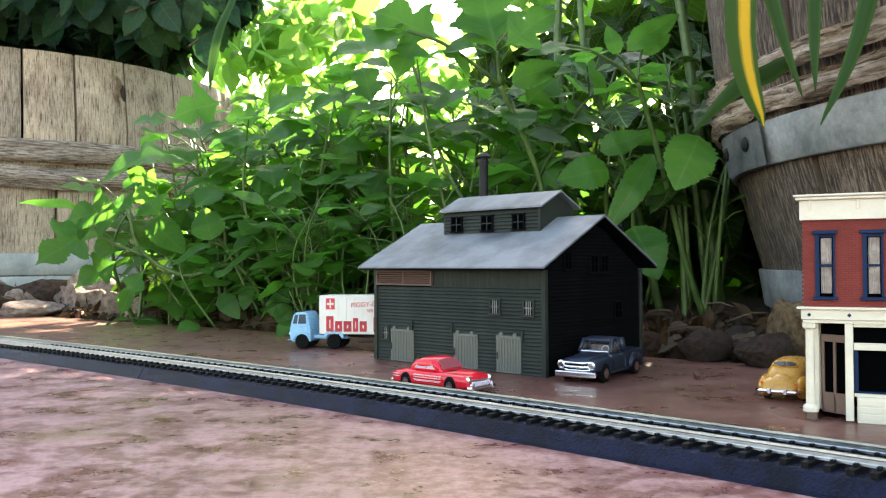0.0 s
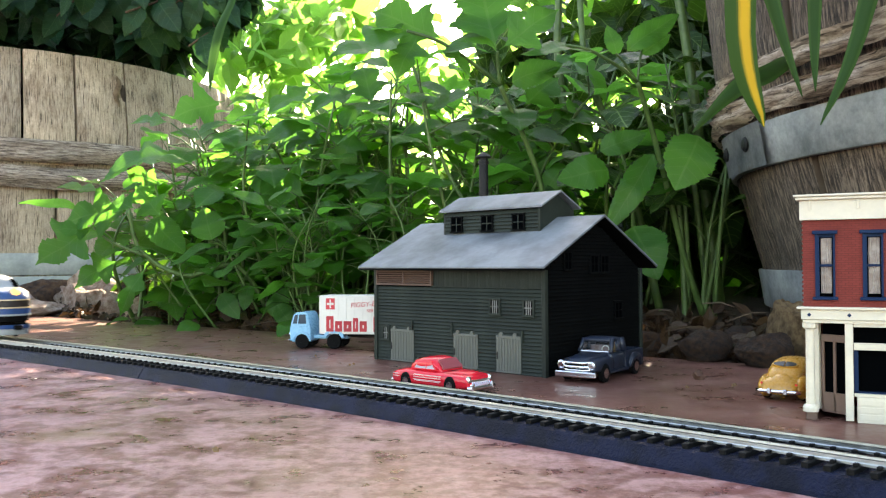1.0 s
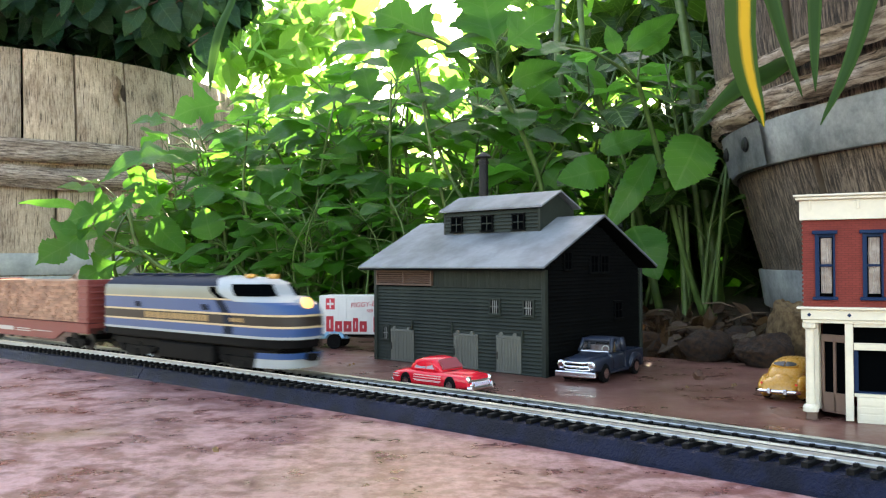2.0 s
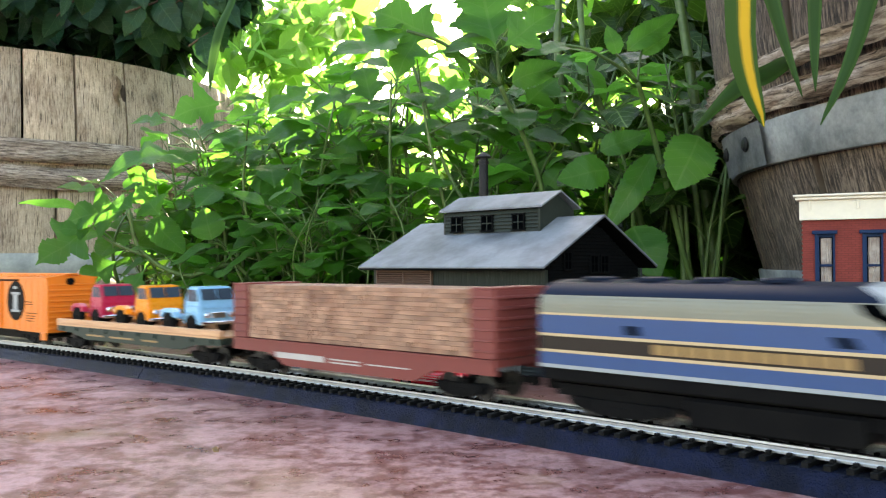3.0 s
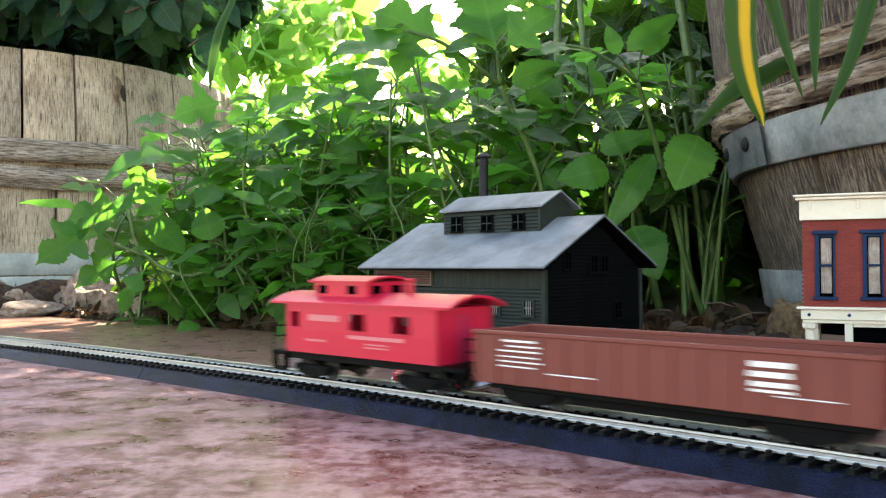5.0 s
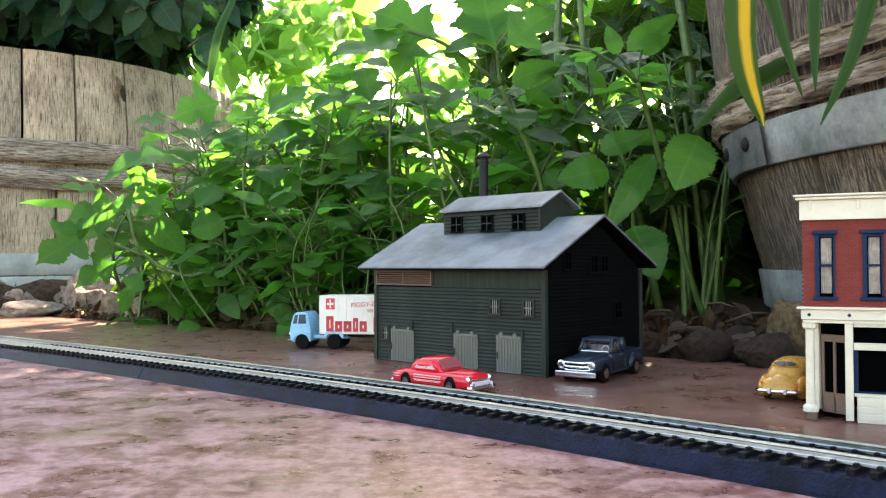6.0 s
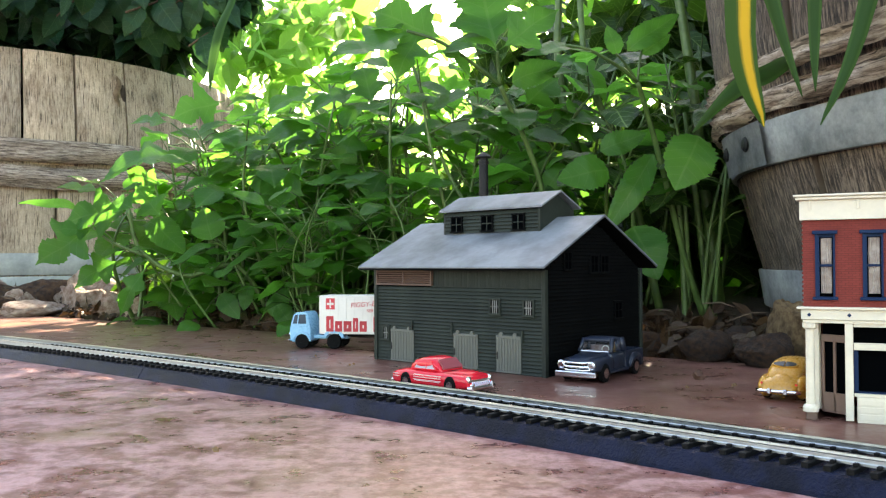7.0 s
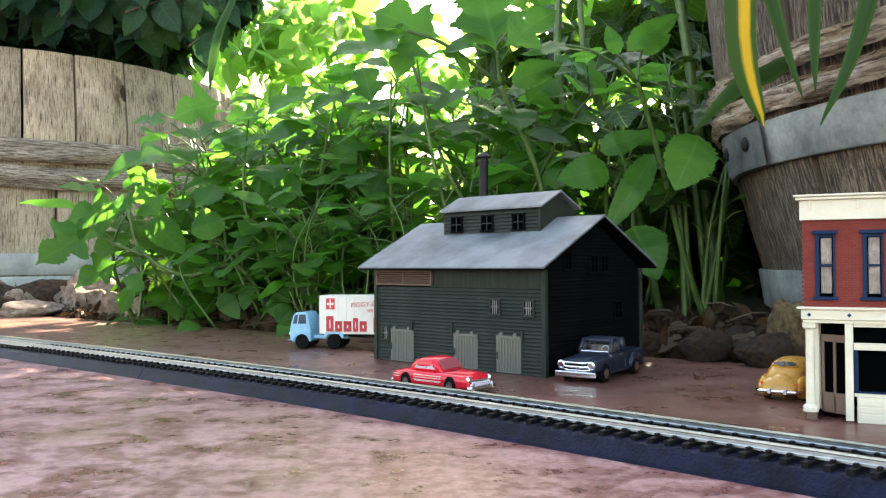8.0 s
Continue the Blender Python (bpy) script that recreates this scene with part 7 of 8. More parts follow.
    box(q, (F - 0.004, F + 0.003), (-0.0022, 0.0022), (0.0178, 0.0212), bevel=0.0005)
    part("coupler", q, BLACK, car)
    q = B()
    box(q, (-0.031, 0.023), (-0.0150, 0.0150), (RAIL_Z + 0.0018, 0.0225), bevel=0.001)
    box(q, (R + 0.004, F - 0.012), (-0.0120, 0.0120), (RAIL_Z + 0.0070, 0.0222))
    part("fuel_tank", q, BLACK, car, "black fuel tank")
    q = B()
    box(q, (R + 0.002, F - 0.010), (-0.011, 0.011), (0.0225, 0.0240))
    part("underframe", q, BLACK, car)
    for x in (-0.056, 0.048):
        bogie(car, x, 2, 0.030)
    coupler(car, R)
    return car


def cab_over(name, m, paint_, label, group=""):
    """A small cab-over tractor, x forward, wheels at z = 0."""
    t = thing(name, m, label, "toy truck", group)
    q = B()
    prism(q, [(0.0015, 0.0040), (0.0145, 0.0040), (0.0150, 0.0110), (0.0140, 0.0150), (0.0120, 0.0215), (0.0040, 0.0220), (0.0022, 0.0150), (0.0015, 0.0110)], -0.0095, 0.0095, bevel=0.0009)
    body = part("cab", q, paint_, t)
    q = B()
    box(q, (-0.0200, 0.0018), (-0.0035, 0.0035), (0.0055, 0.0078), bevel=0.0004)
    part("chassis", q, paint_, t)
    for sy in (-1, 1):
        q = B()
        yy = sorted((sy * 0.0096, sy * 0.0098))
        prism(q, [(0.0042, 0.0150), (0.0094, 0.0150), (0.0086, 0.0205), (0.0046, 0.0206)], *yy)
        part("side_window", q, CAB_GLASS, body)
        q = B()
        prism(q, [(0.0101, 0.0150), (0.0128, 0.0150), (0.0113, 0.0202), (0.0093, 0.0204)], *yy)
        part("vent_window", q, CAB_GLASS, body)
        for x_ in (0.0034, 0.0134):
            q = B()
            box(q, (x_ - 0.00012, x_ + 0.00012), sorted((sy * 0.0094, sy * 0.0097)), (0.0066, 0.0146))
            part("door_seam", q, paint_, body)
        q = B()
        box(q, (0.0020, 0.0146), sorted((sy * 0.0093, sy * 0.0098)), (0.0126, 0.0131), bevel=0.0001)
        part("belt_line", q, paint_, body)
        q = B()
        tube(q, [(0.0070 + 0.0053 * math.cos(math.pi * k / 10), sy * 0.0096, 0.0046 + 0.0053 * math.sin(math.pi * k / 10)) for k in range(11)], 0.0005, 6)
        part("wheel_arch", q, paint_, body)
        q = B()
        prism(q, [(-0.0195, 0.0068), (-0.0185, 0.0095), (-0.0155, 0.0112), (-0.0105, 0.0112), (-0.0075, 0.0095), (-0.0065, 0.0068), (-0.0080, 0.0068), (-0.0100, 0.0092), (-0.0160, 0.0092), (-0.0180, 0.0068)], *sorted((sy * 0.0060, sy * 0.0096)))
        part("fender", q, paint_, t)
        for x in (0.0070, -0.0130):
            q = B()
            lathe(q, [(0.0030, -0.0016), (0.0042, -0.0016), (0.0044, -0.0012), (0.0044, 0.0012), (0.0042, 0.0016), (0.0030, 0.0016)], 18)
            wm = Matrix.Translation((x, sy * 0.0082, 0.0044)) @ Matrix.Rotation(radians(90), 4, "X")
            w = part("wheel", q, TYRE, t, "black rubber wheel", m=wm)
            q = B()
            lathe(q, [(0.0026, -0.0018), (0.0022, -0.0012), (0.0010, -0.0014), (0.0008, -0.0020), (0.0008, 0.0020), (0.0010, 0.0014), (0.0022, 0.0012), (0.0026, 0.0018)], 14)
            part("hub", q, BLACK, w)
    for y0, y1 in ((-0.0084, -0.0004), (0.0004, 0.0084)):
        q = B()
        v = [q.verts.new(p) for p in ((0.01405, y0, 0.0156), (0.01405, y1, 0.0156), (0.01245, y1, 0.0207), (0.01245, y0, 0.0207))]
        v2 = [q.verts.new(u.co + Vector((0.0004, 0, 0.0001))) for u in v]
        q.faces.new(v2)
        for k in range(4):
            q.faces.new((v[k], v[(k + 1) % 4], v2[(k + 1) % 4], v2[k]))
        part("windscreen", q, CAB_GLASS, body)
    q = B()
    box(q, (0.0148, 0.0158), (-0.0098, 0.0098), (0.0040, 0.0056), bevel=0.0004)
    part("bumper", q, CHROME, t, "chrome bumper")
    for y in (-0.0065, 0.0065):
        q = B()
        lathe(q, [(0.0014, 0.0), (0.0014, 0.0008), (0.0008, 0.0012)], 12, Matrix.Translation((0.0149, y, 0.0085)) @ Matrix.Rotation(radians(90), 4, "Y"))
        part("headlight", q, CHROME, t)
    q = B()
    box(q, (0.0149, 0.0153), (-0.0042, 0.0042), (0.0070, 0.0098), bevel=0.0002)
    part("grille", q, CHROME, t)
    return t


# ---- parked vehicles ----
def road_wheel(parent, x, y, r, w, hub=CHROME):
    q = B()
    lathe(q, [(r * 0.62, -w / 2), (r * 0.94, -w / 2), (r, -w * 0.35), (r, w * 0.35), (r * 0.94, w / 2), (r * 0.62, w / 2)], 18)
    wh = part("wheel", q, TYRE, parent, "black rubber wheel", m=Matrix.Translation((x, y, r)) @ Matrix.Rotation(radians(90), 4, "X"))
    q = B()
    lathe(q, [(r * 0.6, -w * 0.56), (r * 0.5, -w * 0.40), (r * 0.2, -w * 0.52), (r * 0.2, w * 0.52), (r * 0.5, w * 0.40), (r * 0.6, w * 0.56)], 14)
    part("hub", q, hub, wh)


def loft(rows, n=2.6, k=24):
    """A rounded body through cross-sections (x, half width, lowest z, highest z)."""
    q = B()
    rings = []
    for x, hy, z0, z1 in rows:
        ring = []
        for i in range(k):
            c, s = math.cos(2 * math.pi * i / k), math.sin(2 * math.pi * i / k)
            ring.append(q.verts.new((x, hy * math.copysign(abs(c) ** (2 / n), c), (z0 + z1) / 2 + (z1 - z0) / 2 * math.copysign(abs(s) ** (2 / n), s))))
        rings.append(ring)
    for r0, r1 in zip(rings, rings[1:]):
        for i in range(k):
            q.faces.new((r0[i], r0[(i + 1) % k], r1[(i + 1) % k], r1[i]))
    q.faces.new(rings[0]), q.faces.new(rings[-1])
    bmesh.ops.recalc_face_normals(q, faces=q.faces)
    return q


def glazing(parent, pts, y, name="side_window"):
    for s in (-1, 1):
        q = B()
        prism(q, pts, *sorted((s * y, s * (y + 0.0003))))
        part(name, q, CAR_GLASS, parent)


def slanted(parent, name, x0, z0, x1, z1, hy0, hy1, material=None, off=0.0003, split=False):
    """A sloping pane across the car, from (x0, z0) up to (x1, z1)."""
    d = Vector((x1 - x0, 0, z1 - z0)).normalized()
    nrm = Vector((d.z, 0, -d.x)) if x0 > x1 else Vector((-d.z, 0, d.x))
    for a, b in (((-1, -0.04), (0.04, 1)) if split else ((-1, 1),)):
        q = B()
        base = [Vector((x0, a * hy0, z0)), Vector((x0, b * hy0, z0)), Vector((x1, b * hy1, z1)), Vector((x1, a * hy1, z1))]
        lo = [q.verts.new(v) for v in base]
        hi = [q.verts.new(v + nrm * off) for v in base]
        q.faces.new(lo), q.faces.new(hi)
        for k in range(4):
            q.faces.new((lo[k], lo[(k + 1) % 4], hi[(k + 1) % 4], hi[k]))
        bmesh.ops.recalc_face_normals(q, faces=q.faces)
        part(name, q, material or CAR_GLASS, parent)


def chrome_bar(parent, name, x, hy, z, h, d=0.0012, label="chrome bumper"):
    q = B()
    n = 8
    pts = [(x - math.copysign(0.0012 * (abs(2 * k / n - 1)) ** 3, x), -hy + 2 * hy * k / n, z) for k in range(n + 1)]
    tube(q, pts, h, 8)
    part(name, q, CHROME, parent, label, smooth=True)


def glazed_top(parent, x0, x1, x2, x3, zb, zt, hb, ht, material, post=0.0008, name="roof"):
    """A hollow cab top: roof sheet, slanted pillars, panes between them and a dim interior.
    x0..x3: foot of the rear glass, rear and front of the roof, foot of the windscreen."""
    q = loft([(x1 - 0.0010, ht * 0.86, zt - 0.0022, zt - 0.0002), (x1 + 0.0006, ht, zt - 0.0022, zt + 0.0004), ((x1 + x2) / 2, ht * 1.02, zt - 0.0022, zt + 0.0007), (x2 - 0.0006, ht, zt - 0.0022, zt + 0.0004), (x2 + 0.0012, ht * 0.88, zt - 0.0021, zt - 0.0006)], 4.0, 24)
    top = part(name, q, material, parent, smooth=True)
    for s in (-1, 1):
        for xa, xb, w in ((x3, x2, post), (x0, x1, post * 1.9), ((x0 + x3) / 2 - 0.0015, (x1 + x2) / 2 - 0.0015, post * 0.8)):
            q = B()
            lo, hi = Vector((xa, s * hb, zb)), Vector((xb, s * ht * 0.97, zt - 0.0004))
            tube(q, [lo, lo.lerp(hi, 0.5), hi], w * 0.72, 6)
            part("pillar", q, material, top, smooth=True)
        q = B()
        vs = [q.verts.new(v) for v in ((x0, s * hb * 0.97, zb), (x3, s * hb * 0.97, zb), (x2, s * ht * 0.93, zt - 0.0006), (x1, s * ht * 0.93, zt - 0.0006))]
        q.faces.new(vs)
        part("side_window", q, CLEAR, top, "clear side window")
    for name_, xa, xb in (("windscreen", x3, x2), ("rear_window", x0, x1)):
        q = B()
        d = 0.0002 if xa == x3 else -0.0002
        vs = [q.verts.new(v) for v in ((xa + d, -hb * 0.95, zb), (xa + d, hb * 0.95, zb), (xb + d, ht * 0.92, zt - 0.0006), (xb + d, -ht * 0.92, zt - 0.0006))]
        q.faces.new(vs)
        part(name_, q, CLEAR, top, "clear window")
    # bench seat, dashboard and steering wheel
    q = B()
    xm = x0 + (x3 - x0) * 0.36
    box(q, (xm - 0.0012, xm + 0.0006), (-hb * 0.8, hb * 0.8), (zb - 0.001, zb + (zt - zb) * 0.42), bevel=0.0004)
    box(q, (xm, xm + 0.0050), (-hb * 0.8, hb * 0.8), (zb - 0.002, zb + 0.0003), bevel=0.0003)
    part("seat", q, CAR_INTERIOR, top, "pale bench seat")
    q = B()
    box(q, (x3 - 0.0028, x3 - 0.0008), (-hb * 0.85, hb * 0.85), (zb - 0.001, zb + 0.0009), bevel=0.0003)
    part("dashboard", q, CAR_INTERIOR, top)
    q = B()
    ring = [(x3 - 0.0042, hb * 0.45 + 0.0022 * math.cos(k * math.pi / 6), zb + 0.0012 + 0.0022 * math.sin(k * math.pi / 6)) for k in range(13)]
    tube(q, ring, 0.0003, 5)
    part("steering_wheel", q, BOX_WHITE, top, "thin pale steering wheel", smooth=True)
    return top


def trim_line(parent, pts, r=0.00018, name="trim_strip", label="chrome trim"):
    q = B()
    tube(q, pts, r, 5)
    part(name, q, CHROME, parent, label)


def arch(parent, x, y, r, material):
    """A round dark wheel opening standing a little proud of the side."""
    q = B()
    s = 1 if y > 0 else -1
    lathe(q, [(r, -0.0002), (r, 0.0002), (r * 0.9, 0.0003)], 20, Matrix.Translation((x, y, r * 0.86)) @ Matrix.Rotation(radians(-90 * s), 4, "X"))
    part("wheel_arch", q, material, parent)


def red_coupe():
    c = thing("toy_car", pose(-0.0010, 0.4420, 0, 0, 0, -42) @ Matrix.Diagonal((0.82, 0.94, 1.03, 1)), "glossy red chopped fifties toy coupe with chrome grille", "toy car", "parked toy cars")
    rows = [(-0.0320, 0.0088, 0.0034, 0.0072), (-0.0312, 0.0110, 0.0026, 0.0086), (-0.0280, 0.0118, 0.0022, 0.0096), (-0.0200, 0.0121, 0.0020, 0.0103), (-0.0080, 0.0122, 0.0020, 0.0104),
            (0.0080, 0.0122, 0.0020, 0.0103), (0.0180, 0.0121, 0.0020, 0.0101), (0.0260, 0.0117, 0.0022, 0.0096), (0.0302, 0.0108, 0.0026, 0.0088), (0.0314, 0.0092, 0.0034, 0.0076)]
    b = part("body", loft(rows, 4.2, 32), CAR_RED, c, smooth=True)
    q = loft([(0.0100, 0.0072, 0.0080, 0.0106), (0.0180, 0.0068, 0.0080, 0.0110), (0.0260, 0.0056, 0.0080, 0.0104), (0.0298, 0.0040, 0.0078, 0.0094)], 2.4, 20)
    part("bonnet", q, CAR_RED, c, smooth=True)
    top = part("roof", loft([(-0.0190, 0.0078, 0.0085, 0.0104), (-0.0165, 0.0090, 0.0085, 0.0134), (-0.0125, 0.0096, 0.0085, 0.0156), (-0.0075, 0.0098, 0.0085, 0.0165), (-0.0015, 0.0097, 0.0085, 0.0167), (0.0025, 0.0095, 0.0085, 0.0160), (0.0066, 0.0090, 0.0085, 0.0130), (0.0098, 0.0084, 0.0085, 0.0100)], 3.4, 28), CAR_RED, c, smooth=True)
    side = [(-0.0130, 0.0108), (0.0046, 0.0108), (0.0012, 0.0145), (-0.0030, 0.0151), (-0.0080, 0.0149), (-0.0116, 0.0136)]
    for s in (-1, 1):
        q = B()
        prism(q, side, *sorted((s * 0.0085, s * 0.0101)))
        for v in q.verts:
            v.co.y -= s * 0.25 * max(0.0, v.co.z - 0.0106)
        pane = part("side_window", q, PALE_GLASS, top, "side window with a pale interior behind")
        for a, b_ in ((0, 1), (1, 2), (2, 3), (3, 4), (4, 5), (5, 0)):
            pts = [(side[k][0], s * (0.0102 - 0.25 * (side[k][1] - 0.0106)), side[k][1]) for k in (a, b_)]
            q = B()
            tube(q, pts, 0.00026, 5)
            part("window_rim", q, CAR_RED, pane)
        q = B()
        tube(q, [(-0.0030, s * 0.0102, 0.0106), (-0.0030, s * 0.0092, 0.0146)], 0.0003, 5)
        part("window_post", q, CAR_RED, pane)
    slanted(top, "windscreen", 0.0092, 0.0108, 0.0042, 0.0150, 0.0078, 0.0070, ROSY_GLASS, off=0.0010)
    slanted(top, "rear_window", -0.0172, 0.0126, -0.0136, 0.0152, 0.0066, 0.0060, off=0.0008)
    for s in (-1, 1):
        for x in (-0.0185, 0.0185):
            arch(b, x, s * 0.0119, 0.0047, BLACK)
            road_wheel(c, x, s * 0.0111, 0.0040, 0.0026)
        for z in (0.0052, 0.0064, 0.0076):
            q = B()
            box(q, (-0.0295 if z > 0.006 else -0.0110, -0.0245 if z > 0.006 else 0.0105), sorted((s * 0.0118, s * 0.01235)), (z - 0.00011, z + 0.00011))
            part("trim_strip", q, WHITE, b, "pale side trim strip")
            q = B()
            box(q, (-0.0115, 0.0115), sorted((s * 0.0120, s * 0.0124)), (z + 0.0004, z + 0.00062))
            part("trim_strip", q, WHITE, b, "pale side trim strip")
        q = B()
        lathe(q, [(0.0016, -0.0012), (0.0016, 0.0004), (0.0009, 0.0010)], 12, Matrix.Translation((0.0308, s * 0.0086, 0.0074)) @ Matrix.Rotation(radians(90), 4, "Y"))
        part("headlight", q, CHROME, c, "chrome headlight")
        q = B()
        box(q, (0.0318, 0.0338), (s * 0.0082 - 0.0010, s * 0.0082 + 0.0010), (0.0022, 0.0056), bevel=0.0005)
        part("bumper_guard", q, CHROME, c)
    chrome_bar(c, "bumper", 0.0330, 0.0112, 0.0034, 0.0011)
    chrome_bar(c, "grille_rim", 0.0316, 0.0098, 0.0068, 0.0007, label="chrome grille rim")
    chrome_bar(c, "bumper", -0.0326, 0.0110, 0.0040, 0.0009)
    for k in range(9):
        q = B()
        y = -0.0068 + k * 0.0017
        tube(q, [(0.0314, y, 0.0030), (0.0328, y, 0.0046), (0.0314, y, 0.0064)], 0.0005, 6)
        part("grille_tooth", q, CHROME, c, "chrome grille tooth")


def pickup():
    c = thing("toy_pickup", pose(0.0905, 0.4880, 0, 0, 0, -126.5), "dark blue fifties toy pickup truck with chrome grille", "toy car", "parked toy cars")
    # nose and bonnet: wide front fenders with a raised bonnet between them
    rows = [(0.0040, 0.0104, 0.0040, 0.0132), (0.0120, 0.0112, 0.0044, 0.0130), (0.0200, 0.0118, 0.0050, 0.0128), (0.0270, 0.0119, 0.0054, 0.0122), (0.0306, 0.0116, 0.0056, 0.0116), (0.0318, 0.0106, 0.0060, 0.0106)]
    b = part("front_fenders", loft(rows, 5.0, 32), PICKUP_BLUE, c, smooth=True)
    part("bonnet", loft([(0.0050, 0.0086, 0.0110, 0.0150), (0.0120, 0.0082, 0.0110, 0.0149), (0.0200, 0.0076, 0.0108, 0.0144), (0.0270, 0.0066, 0.0104, 0.0134), (0.0305, 0.0052, 0.0100, 0.0120)], 2.8, 24), PICKUP_BLUE, c, smooth=True)
    part("cab", loft([(-0.0072, 0.0100, 0.0040, 0.0146), (-0.0060, 0.0106, 0.0040, 0.0148), (0.0020, 0.0108, 0.0040, 0.0149), (0.0085, 0.0107, 0.0040, 0.0148), (0.0098, 0.0100, 0.0044, 0.0146)], 6.0, 28), PICKUP_BLUE, c, smooth=True)
    top = glazed_top(c, -0.0066, -0.0050, 0.0056, 0.0092, 0.0146, 0.0222, 0.0098, 0.0089, PICKUP_BLUE, 0.0016)
    trim_line(top, [(0.0098, -0.0084, 0.0150), (0.0100, 0, 0.0150), (0.0098, 0.0084, 0.0150)], 0.0003, "wiper_bar", "bright windscreen trim")
    for s in (-1, 1):
        q = B()
        box(q, (-0.0325, -0.0076), sorted((s * 0.0092, s * 0.0106)), (0.0050, 0.0142), bevel=0.0004)
        part("bed_side", q, PICKUP_BLUE, c)
        f = [(-0.0285, 0.0046), (-0.0280, 0.0086), (-0.0250, 0.0118), (-0.0205, 0.0128), (-0.0150, 0.0122), (-0.0112, 0.0092), (-0.0100, 0.0046), (-0.0130, 0.0046), (-0.0145, 0.0082), (-0.0190, 0.0098), (-0.0238, 0.0080), (-0.0252, 0.0046)]
        q = B()
        prism(q, f, *sorted((s * 0.0100, s * 0.0126)), bevel=0.0006)
        part("fender", q, PICKUP_BLUE, c, smooth=True)
        arch(c, 0.0205, s * 0.0116, 0.0054, BLACK)
        for x in (0.0205, -0.0190):
            road_wheel(c, x, s * 0.0108, 0.0047, 0.0028)
        q = B()
        lathe(q, [(0.0023, -0.001), (0.0023, 0.0006), (0.0014, 0.0012)], 14, Matrix.Translation((0.0316, s * 0.0090, 0.0096)) @ Matrix.Rotation(radians(90), 4, "Y"))
        part("headlight", q, CHROME, c, "chrome headlight")
        q = B()
        box(q, (-0.0100, 0.0130), sorted((s * 0.0102, s * 0.0118)), (0.0038, 0.0052), bevel=0.0003)
        part("running_board", q, PICKUP_BLUE, c)
        q = B()
        box(q, (-0.0045, -0.0020), sorted((s * 0.0107, s * 0.0113)), (0.0128, 0.0133), bevel=0.0001)
        part("door_handle", q, CHROME, c, "chrome door handle")
    q = B()
    box(q, (-0.0325, -0.0312), (-0.0091, 0.0091), (0.0050, 0.0142), bevel=0.0003)
    part("tailgate", q, PICKUP_BLUE, c)
    q = B()
    box(q, (-0.0311, -0.0076), (-0.0091, 0.0091), (0.0055, 0.0068))
    part("bed_floor", q, PICKUP_BLUE, c)
    q = B()
    box(q, (0.0318, 0.0342), (-0.0122, 0.0122), (0.0030, 0.0062), bevel=0.0006)
    part("bumper", q, CHROME, c, "broad chrome bumper")
    chrome_bar(c, "bumper", -0.0334, 0.0105, 0.0050, 0.0010)
    q = B()
    box(q, (0.0312, 0.0321), (-0.0076, 0.0076), (0.0068, 0.0112), bevel=0.0003)
    part("grille_back", q, BLACK, c)
    for z, r in ((0.0112, 0.0007), (0.0090, 0.0008), (0.0072, 0.0005)):
        q = B()
        tube(q, [(0.0316, -0.0086, z), (0.0326, -0.0045, z - 0.0004), (0.0326, 0.0045, z - 0.0004), (0.0316, 0.0086, z)], r, 6)
        part("grille_bar", q, CHROME, c, "chrome grille bar", smooth=True)


